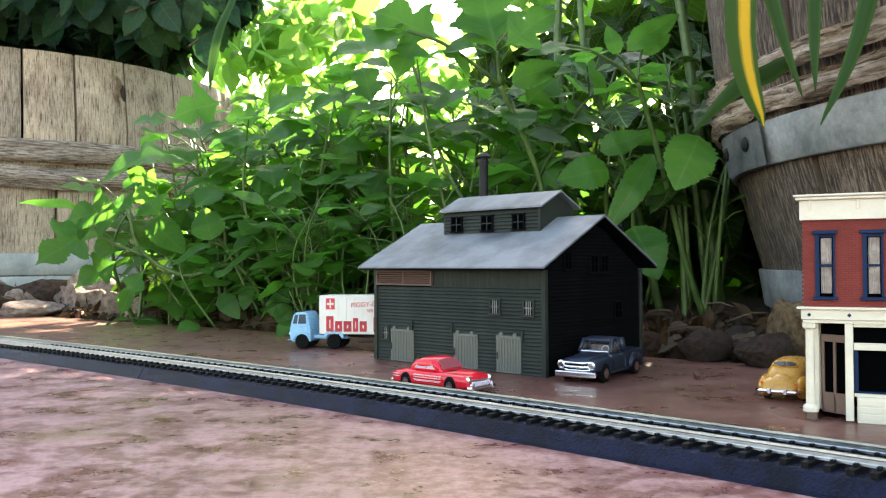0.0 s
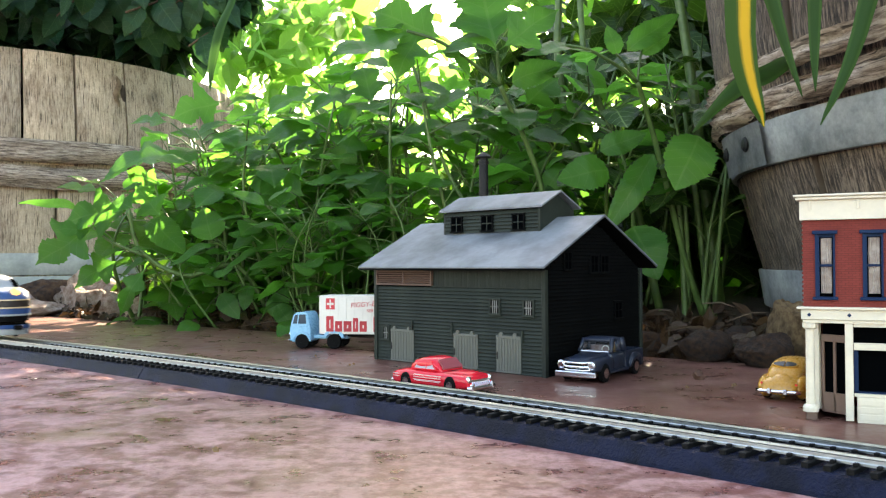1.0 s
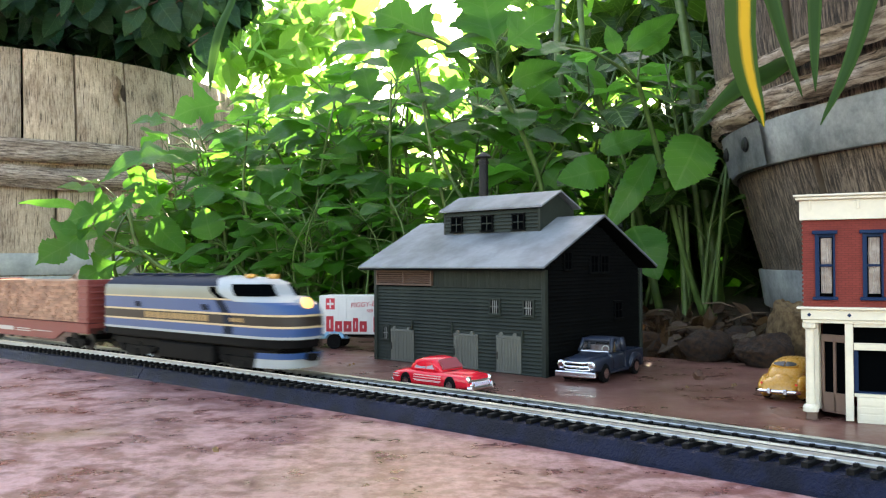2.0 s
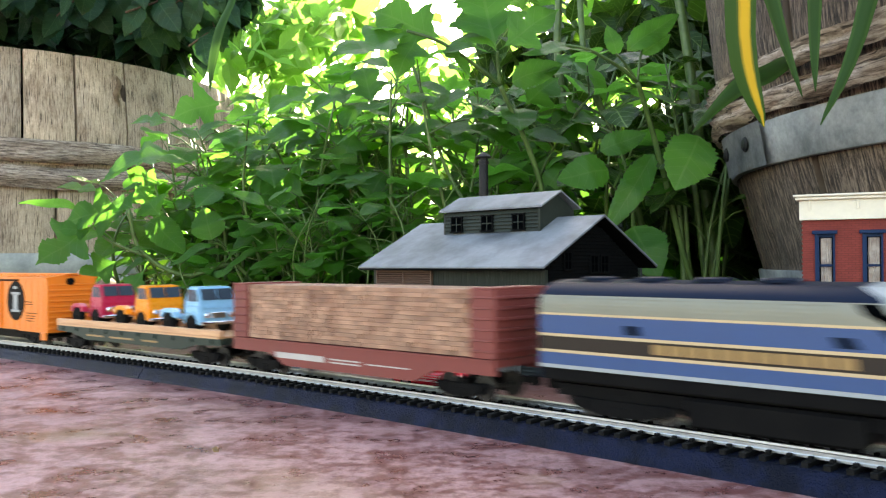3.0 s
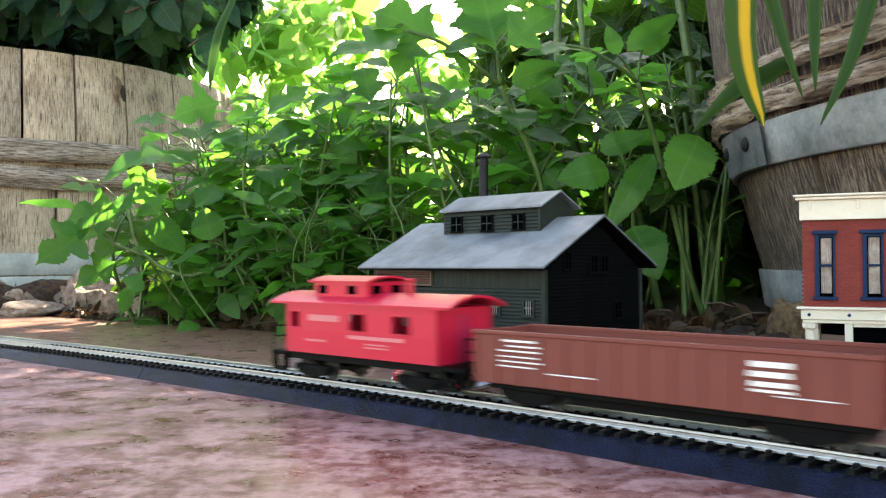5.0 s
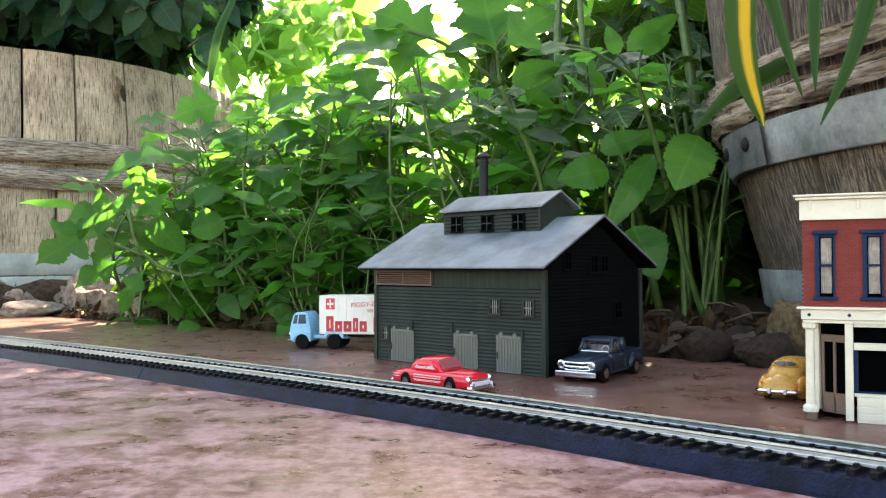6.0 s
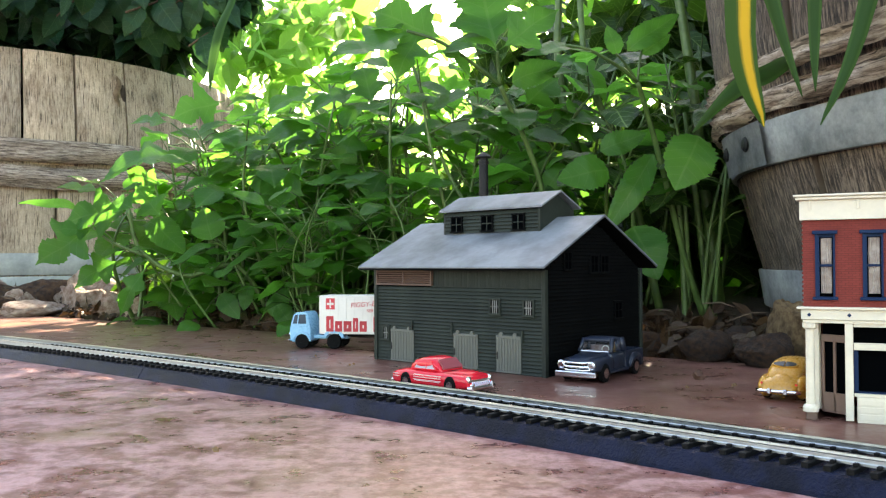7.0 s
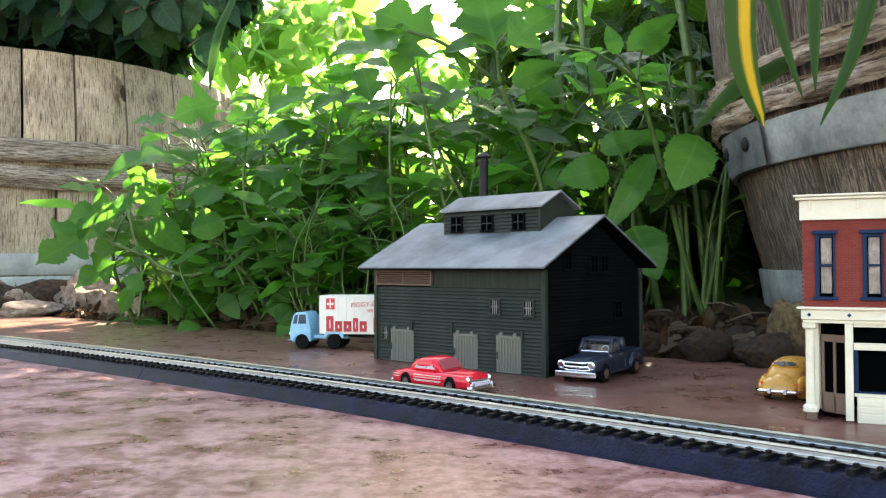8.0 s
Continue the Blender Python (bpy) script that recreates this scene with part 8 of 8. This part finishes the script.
def sedan():
    c = thing("toy_car", pose(0.1712, 0.4170, 0, 0, 0, 52) @ Matrix.Diagonal((1, 1, 0.94, 1)), "mustard yellow forties toy coupe with chrome bumper", "toy car", "parked toy cars")
    b = part("body", loft([(-0.0278, 0.0058, 0.0040, 0.0074), (-0.0268, 0.0078, 0.0034, 0.0094), (-0.0245, 0.0088, 0.0030, 0.0110), (-0.0200, 0.0093, 0.0030, 0.0126), (-0.0130, 0.0094, 0.0030, 0.0134), (0.0040, 0.0093, 0.0030, 0.0132), (0.0150, 0.0084, 0.0030, 0.0126), (0.0235, 0.0070, 0.0030, 0.0112), (0.0268, 0.0050, 0.0034, 0.0095), (0.0276, 0.0030, 0.0044, 0.0080)]), MUSTARD, c, smooth=True)
    r = part("roof", loft([(-0.0228, 0.0056, 0.0080, 0.0118), (-0.0200, 0.0072, 0.0080, 0.0142), (-0.0160, 0.0079, 0.0080, 0.0170), (-0.0110, 0.0082, 0.0080, 0.0192), (-0.0040, 0.0082, 0.0080, 0.0202), (0.0025, 0.0080, 0.0080, 0.0197), (0.0070, 0.0075, 0.0080, 0.0176), (0.0110, 0.0068, 0.0080, 0.0130)], 2.7), MUSTARD, c, smooth=True)
    # split oval rear window with a pale rim
    d = Vector((0.0060, 0, 0.0036)).normalized()
    nrm = Vector((-d.z, 0, d.x))
    for s in (-1, 1):
        for name, grow, off, mt in (("window_rim", 1.16, 0.0004, MUSTARD), ("rear_window", 1.0, 0.0006, CAR_GLASS)):
            q = B()
            o = Vector((-0.0160, s * 0.0003, 0.0171))
            # a half oval: flat along the middle post, round outside
            ring = [(s * max(0.0, 0.0050 * grow * math.cos(k * math.pi / 8)) if abs(k - 8) > 3 else 0.0, 0.0019 * grow * math.sin(k * math.pi / 8)) for k in range(16)]
            ring = [p_ for k, p_ in enumerate(ring) if k <= 4 or k >= 12]
            lo = [q.verts.new(o + Vector((0, 1, 0)) * u + d * v - nrm * 0.002) for u, v in ring]
            hi = [q.verts.new(o + Vector((0, 1, 0)) * u + d * v + nrm * off) for u, v in ring]
            q.faces.new(hi)
            for k in range(len(ring)):
                q.faces.new((lo[k], lo[(k + 1) % len(ring)], hi[(k + 1) % len(ring)], hi[k]))
            bmesh.ops.recalc_face_normals(q, faces=q.faces)
            part(name, q, mt, r)
    slanted(r, "windscreen", 0.0100, 0.0140, 0.0066, 0.0180, 0.0066, 0.0056, off=0.0006, split=True)
    glazing(r, [(-0.0090, 0.0136), (0.0060, 0.0136), (0.0030, 0.0178), (-0.0060, 0.0180)], 0.0079)
    # the raised boot lid
    part("boot_lid", loft([(-0.0272, 0.0030, 0.0060, 0.0084), (-0.0258, 0.0048, 0.0060, 0.0106), (-0.0225, 0.0056, 0.0060, 0.0126), (-0.0190, 0.0054, 0.0060, 0.0142)], 2.4, 20), MUSTARD, c, smooth=True)
    for s in (-1, 1):
        for x in (-0.0165, 0.0170):
            q = B()
            bmesh.ops.create_uvsphere(q, u_segments=16, v_segments=10, radius=1, matrix=Matrix.Translation((x, s * 0.0082, 0.0064)) @ Matrix.Diagonal((0.0094, 0.0034, 0.0058, 1)))
            part("fender", q, MUSTARD, c, smooth=True)
            road_wheel(c, x, s * 0.0086, 0.0038, 0.0026)
        q = B()
        lathe(q, [(0.0006, 0), (0.0006, 0.0006)], 8, Matrix.Translation((-0.0262, s * 0.0078, 0.0088)) @ Matrix.Rotation(radians(-90), 4, "Y"))
        part("tail_light", q, CAR_RED, c, "tiny red tail light")
    chrome_bar(c, "bumper", -0.0285, 0.0100, 0.0052, 0.0009)
    chrome_bar(c, "bumper", 0.0285, 0.0100, 0.0052, 0.0008)
    for s in (-1, 1):
        q = B()
        box(q, (-0.0300, -0.0284), (s * 0.0036 - 0.0009, s * 0.0036 + 0.0009), (0.0040, 0.0066), bevel=0.0003)
        part("bumper_guard", q, CHROME, c)


def lettering(text, size, m, material, parent, shear=0.0):
    cu = bpy.data.curves.new("lettering", "FONT")
    cu.body, cu.size, cu.extrude, cu.shear = text, size, 0.00008, shear
    tmp = new("lettering", cu)
    dg = bpy.context.evaluated_depsgraph_get()
    me = bpy.data.meshes.new_from_object(tmp.evaluated_get(dg))
    bpy.data.objects.remove(tmp)
    me.materials.clear()
    me.materials.append(material)
    ob = new("lettering", me)
    ob.parent = parent
    ob.matrix_basis = m
    return ob


def delivery_truck():
    m = pose(-0.0975, 0.6655, 0, 0, 0, 169)
    t = cab_over("toy_truck", m @ Matrix.Scale(1.27, 4), SKY, "sky blue cab-over toy truck parked with a trailer")
    tr = thing("toy_trailer", m, "white box trailer with red print coupled to the blue truck", "toy trailer")
    # box: front behind the cab, to the rear along -x; the near side faces +y of the turned truck
    L, x0, hw, zb, zt = 0.082, -0.0050, 0.0120, 0.0113, 0.0405
    q = B()
    box(q, (x0 - L, x0), (-hw, hw), (zb, zt), bevel=0.0003)
    bx = part("box", q, BOX_WHITE, tr)
    rib = B()
    box(rib, (-0.00025, 0.00025), (0, 0.0003), (zb + 0.0004, zt - 0.0004))
    rib = to_mesh("rib", rib, BOX_WHITE)
    for i in range(13):
        part("rib", rib, None, bx, m=pose(x0 - 0.002 - i * (L - 0.004) / 12, hw, 0))
    y = hw + 0.0004
    q = B()
    e0, e1 = x0 - 0.0125, x0 - 0.0055
    box(q, (e0, e1), (y - 0.0002, y), (0.0300, 0.0385))
    em = part("emblem", q, SIGN_RED, bx, "red square emblem with a pale cross")
    for xr, zr in (((e0 + 0.0030, e1 - 0.0030), (0.0310, 0.0375)), ((e0 + 0.0008, e1 - 0.0008), (0.0334, 0.0350))):
        q = B()
        box(q, xr, (y, y + 0.00015), zr)
        part("cross_bar", q, BOX_WHITE, em)
    # large red word as plain shapes, a tall block and four lower ones
    x = x0 - 0.0055
    for k, (w, h) in enumerate(((0.0062, 0.0118), (0.0060, 0.0080), (0.0066, 0.0080), (0.0044, 0.0104), (0.0060, 0.0080), (0.0062, 0.0118), (0.0056, 0.0080))):
        q = B()
        g = w * 0.42
        box(q, (x - w + 0.0002, x - w + g), (y - 0.0002, y), (0.0132, 0.0132 + h))
        box(q, (x - g, x - 0.0002), (y - 0.0002, y), (0.0132, 0.0132 + h * 0.94))
        box(q, (x - w + 0.0004, x - 0.0004), (y - 0.0002, y), (0.0132, 0.0158))
        box(q, (x - w + 0.0004, x - 0.0004), (y - 0.0002, y), (0.0132 + h - 0.0030, 0.0132 + h))
        part("word_shape", q, SIGN_RED, bx, "bold red printed shape")
        x -= w + 0.0008 + (0.004 if k == 4 else 0)
    face = Matrix.Translation((0, y, 0)) @ Matrix.Rotation(radians(180), 4, "Z") @ Matrix.Rotation(radians(90), 4, "X")
    lettering("PIGGY-BACK", 0.0052, face @ Matrix.Translation((0.0300, 0.0314, 0.0)) @ Matrix.Rotation(radians(4), 4, "Z"), SIGN_RED, bx, 0.25)
    lettering("SERVICE", 0.0034, face @ Matrix.Translation((0.0425, 0.0280, 0.0)), SIGN_RED, bx, 0.25)
    q = B()
    box(q, (x0 - L + 0.004, x0 - 0.012), (-0.004, 0.004), (0.0088, zb - 0.0001))
    part("frame", q, BLACK, tr)
    for xx in (x0 - L + 0.010, x0 - L + 0.022):
        for s in (-1, 1):
            road_wheel(tr, xx, s * 0.0098, 0.0048, 0.0030, WHEEL)


red_coupe()
pickup()
sedan()
delivery_truck()

# ---- the train and its way ----
SPEED, T0 = 0.3275, 4.5
consist = [(loco(), 0.6450), (bulkhead_car(), 0.4520), (flatcar(), 0.2648), (boxcar(), 0.0903), (gondola(), -0.0640), (caboose(), -0.2055)]
for paint_, where, label in ((SKY, 0.3118, "sky blue cab-over toy truck riding on the flatcar"), (TRUCK_ORANGE, 0.2598, "orange cab-over toy truck riding on the flatcar"), (CRIMSON, 0.2066, "crimson cab-over toy truck riding on the flatcar")):
    consist.append((cab_over("toy_truck", pose(0, 0, 0) @ Matrix.Diagonal((1.19, 1.19, 1.17, 1)), paint_, label, "trucks on the flatcar"), where))
DECK_Z = 0.02745


# ---- unseen leaves added overhead, set towards the sun to keep the slab in shade ----
def build_sun_blocker():
    rnd = random.Random(33)
    blobs = []
    for _ in range(110):
        gx = rnd.uniform(-0.85, 0.75)
        gy = rnd.uniform(-0.32, 0.23 if gx < -0.12 else 0.15 if gx < 0.04 else 0.11)
        h = rnd.uniform(1.2, 1.7)
        k = h / math.tan(SUN_EL)
        blobs.append((gx + k * math.sin(SUN_AZ), gy + k * math.cos(SUN_AZ), h, 0.20, 0.14, 0.09))
    # small extra clumps aimed at single sun patches
    for gx, gy in ((-0.08, 0.57), (-0.02, 0.51), (-0.42, 0.71), (0.14, 0.43)):
        k = 1.45 / math.tan(SUN_EL)
        blobs.append((gx + k * math.sin(SUN_AZ), gy + k * math.cos(SUN_AZ), 1.45, 0.10, 0.09, 0.05))
    leaf_mass("tree_foliage", blobs, 11000, (0.08, 0.14), 5, LEAF_FAR, "unseen leaf mass added above to block the sun", "trees")


build_sun_blocker()


# ---- strap-leaved plant in the dark barrel, its blades hanging over the rim ----
def strap_material(name, mid, edge, share):
    mt, nt, bs = nodes_of(name)
    uv = nt.nodes.new("ShaderNodeTexCoord").outputs["UV"]
    sep = nt.nodes.new("ShaderNodeSeparateXYZ")
    nt.links.new(uv, sep.inputs[0])
    n = noise_node(nt, 6, uv, 4, 0.6, (22, 0.7, 1))
    add = nt.nodes.new("ShaderNodeMath")
    add.operation = "MULTIPLY_ADD"
    add.inputs[1].default_value = 0.25
    nt.links.new(n.outputs[0], add.inputs[0])
    nt.links.new(sep.outputs[0], add.inputs[2])
    r = ramp_node(nt, add.outputs[0], [(share - 0.06, edge), (share + 0.05, mid), (0.88, mid), (0.97, edge)])
    nt.links.new(r.outputs[0], bs.inputs["Base Color"])
    bs.inputs["Roughness"].default_value = 0.5
    bs.inputs["Specular IOR Level"].default_value = 0.15
    tr = nt.nodes.new("ShaderNodeBsdfTranslucent")
    nt.links.new(r.outputs[0], tr.inputs[0])
    mx = nt.nodes.new("ShaderNodeMixShader")
    mx.inputs[0].default_value = 0.3
    nt.links.new(bs.outputs[0], mx.inputs[1])
    nt.links.new(tr.outputs[0], mx.inputs[2])
    nt.links.new(mx.outputs[0], nt.nodes["Material Output"].inputs[0])
    return mt


STRAP = strap_material("strap_leaf", (0.020, 0.062, 0.012), (0.034, 0.088, 0.018), 0.3)
STRAP_Y = strap_material("variegated_strap_leaf", (0.60, 0.36, 0.025), (0.030, 0.080, 0.012), 0.58)


def blade(plant, pts, width, material, label="", taper=1.1):
    """A long strap leaf through the points, widest early, ending in a tip."""
    bm = B()
    uvl = bm.loops.layers.uv.new("uv")
    fine = []
    for i in range(len(pts) - 1):
        p0, p1, p2, p3 = (Vector(pts[max(0, min(len(pts) - 1, i + k))]) for k in (-1, 0, 1, 2))
        for k in range(6):
            t = k / 6
            fine.append(0.5 * ((2 * p1) + (p2 - p0) * t + (2 * p0 - 5 * p1 + 4 * p2 - p3) * t * t + (3 * p1 - p0 - 3 * p2 + p3) * t ** 3))
    fine.append(Vector(pts[-1]))
    n = len(fine) - 1
    rows = []
    for i, q in enumerate(fine):
        d = (fine[min(i + 1, n)] - fine[max(i - 1, 0)]).normalized()
        side = d.cross(Vector((0.25, 1, 0.1))).normalized()
        nrm = side.cross(d)
        w = width * min(1, 0.5 + i / n) * (1 - max(0, (i / n - 0.70) / 0.30) ** taper) + 0.0003
        rows.append([(bm.verts.new(q + side * w * u - nrm * w * 0.35 * (1 - abs(u))), 0.5 + u / 2, i / n * 3) for u in (-1, -0.5, 0, 0.5, 1)])
    for r0, r1 in zip(rows, rows[1:]):
        for k in range(4):
            f = bm.faces.new((r0[k][0], r0[k + 1][0], r1[k + 1][0], r1[k][0]))
            for lp, q in zip(f.loops, (r0[k], r0[k + 1], r1[k + 1], r1[k])):
                lp[uvl].uv = (q[1], q[2])
    part("leaf", bm, material, plant, label, smooth=True)


def build_straps():
    p = thing("strap_leaf_plant", pose(0, 0, 0), "strap-leaved plant hanging over the dark barrel's rim", "potted plant")
    root = (0.42, 0.50, 0.56)
    blade(p, [root, (0.30, 0.48, 0.58), (0.20, 0.49, 0.42), (0.1757, 0.50, 0.2185), (0.1888, 0.50, 0.1435)], 0.0088, STRAP_Y, "yellow and green variegated strap leaf", 2.2)
    blade(p, [root, (0.27, 0.50, 0.52), (0.1845, 0.50, 0.2787), (0.1945, 0.50, 0.2184), (0.2115, 0.50, 0.1610)], 0.0046, STRAP)
    blade(p, [root, (0.32, 0.50, 0.58), (0.225, 0.50, 0.36), (0.2195, 0.50, 0.2182), (0.2192, 0.50, 0.1643)], 0.0044, STRAP)
    blade(p, [root, (0.36, 0.50, 0.58), (0.29, 0.50, 0.42), (0.2510, 0.50, 0.2180), (0.2219, 0.50, 0.1443)], 0.0058, STRAP)
    shoot = thing("grass_shoot", pose(0, 0, 0), "long green strap leaf hanging from the vine canopy", "grass blade")
    blade(shoot, [(-0.31, 1.36, 0.56), (-0.326, 1.33, 0.478), (-0.338, 1.30, 0.425), (-0.350, 1.30, 0.372), (-0.354, 1.30, 0.327)], 0.0075, STRAP)
    blade(p, [(0.275, 0.68, 0.212), (0.245, 0.60, 0.205), (0.2143, 0.56, 0.188), (0.1855, 0.54, 0.1732), (0.1613, 0.55, 0.1479)], 0.0058, STRAP)


build_straps()


# ---- twigs, dry leaves and crumbs ----
def build_litter():
    rnd = random.Random(77)
    for x, y, z, a, ln in ((0.190, 0.535, 0.030, 0.5, 0.030), (0.180, 0.560, 0.036, -0.9, 0.028), (0.150, 0.590, 0.030, 2.0, 0.030), (-0.175, 0.835, 0.006, 0.2, 0.05), (-0.33, 0.93, 0.006, 0.6, 0.05), (0.16, 0.56, 0.02, 0.1, 0.03)):
        bm = B()
        d = Vector((math.cos(a), math.sin(a) * 0.5, 0.15 * math.sin(a * 3)))
        tube(bm, [d * ln * -0.5, d * ln * 0.1 + Vector((0, 0, 0.002)), d * ln * 0.5], [0.00035, 0.00045, 0.0002], 6)
        t = part("twig", bm, TWIG, m=pose(x, y, z))
        tagged(t, "dry broken twig lying on the litter", "twig", "twigs")
    for i in range(90):
        x = rnd.uniform(-0.5, 0.40)
        y = edge_y(x) + rnd.uniform(0.005, 0.12)
        ob = new("fallen_leaf", DRY[i % 2])
        ob.matrix_basis = leaf_pose((x, y, rnd.uniform(0.004, 0.02)), (rnd.uniform(-1, 1), rnd.uniform(-1, 1), rnd.uniform(-0.1, 0.3)), (rnd.uniform(-0.6, 0.6), rnd.uniform(-0.9, 0.3), 1), rnd.uniform(0.009, 0.022), 1.1)
        tagged(ob, "curled dry leaf on the ground beside the slab", "dry leaf", "fallen leaves")
    bm = B()
    bmesh.ops.create_icosphere(bm, subdivisions=2, radius=0.0032)
    for v in bm.verts:
        v.co *= 1 + 0.5 * noise.noise(v.co * 400)
    tagged(part("seed_pod", bm, SEED, m=pose(0.1404, 0.4711, 0.0022)), "small brown seed pod on the slab", "seed pod")
    crumbs = [(0.150, 0.445), (0.152, 0.447), (0.125, 0.44), (-0.09, 0.60), (-0.06, 0.545), (-0.058, 0.55), (-0.30, 0.83), (-0.18, 0.75), (0.02, 0.42), (-0.08, 0.30)]
    for x, y in crumbs:
        bm = B()
        bmesh.ops.create_icosphere(bm, subdivisions=1, radius=rnd.uniform(0.0007, 0.0014))
        for v in bm.verts:
            v.co *= 1 + 0.6 * noise.noise(v.co * 900)
        tagged(part("crumb", bm, ROCK_TAN, m=pose(x, y, 0.0006)), "tiny pale grit crumb on the slab", "grit", "grit crumbs")


build_litter()
leaf_mass("leaf_litter", [(-0.80 + 0.06 * i, edge_y(-0.80 + 0.06 * i) + 0.05 + 0.05 * (k + 0.3 * (i % 2)), 0.004 + 0.006 * k, 0.05, 0.04, 0.008) for i in range(21) for k in range(3)], 7500, (0.007, 0.020), 12, DRY_LEAF, "brown leaf litter and bark chips on the soil", "leaf litter", floor=0.001)


def motions():
    """The train runs along the curve at an almost steady speed."""
    # it eases off a little, then picks up again
    lags = (0.0048, 0.0047, 0.0044, 0.0035, 0.0008, -0.0028, -0.0045, -0.0032, -0.0032, 0.0012, 0.0050, 0.0075) + (0.0085,) * 5
    for k, (car, where) in enumerate(consist):
        z = DECK_Z if k > 5 else 0.0
        walk(car, [(0.5 * i, track_pose(where + SPEED * (0.5 * i - T0) + lags[i], z)) for i in range(17)])


motions()
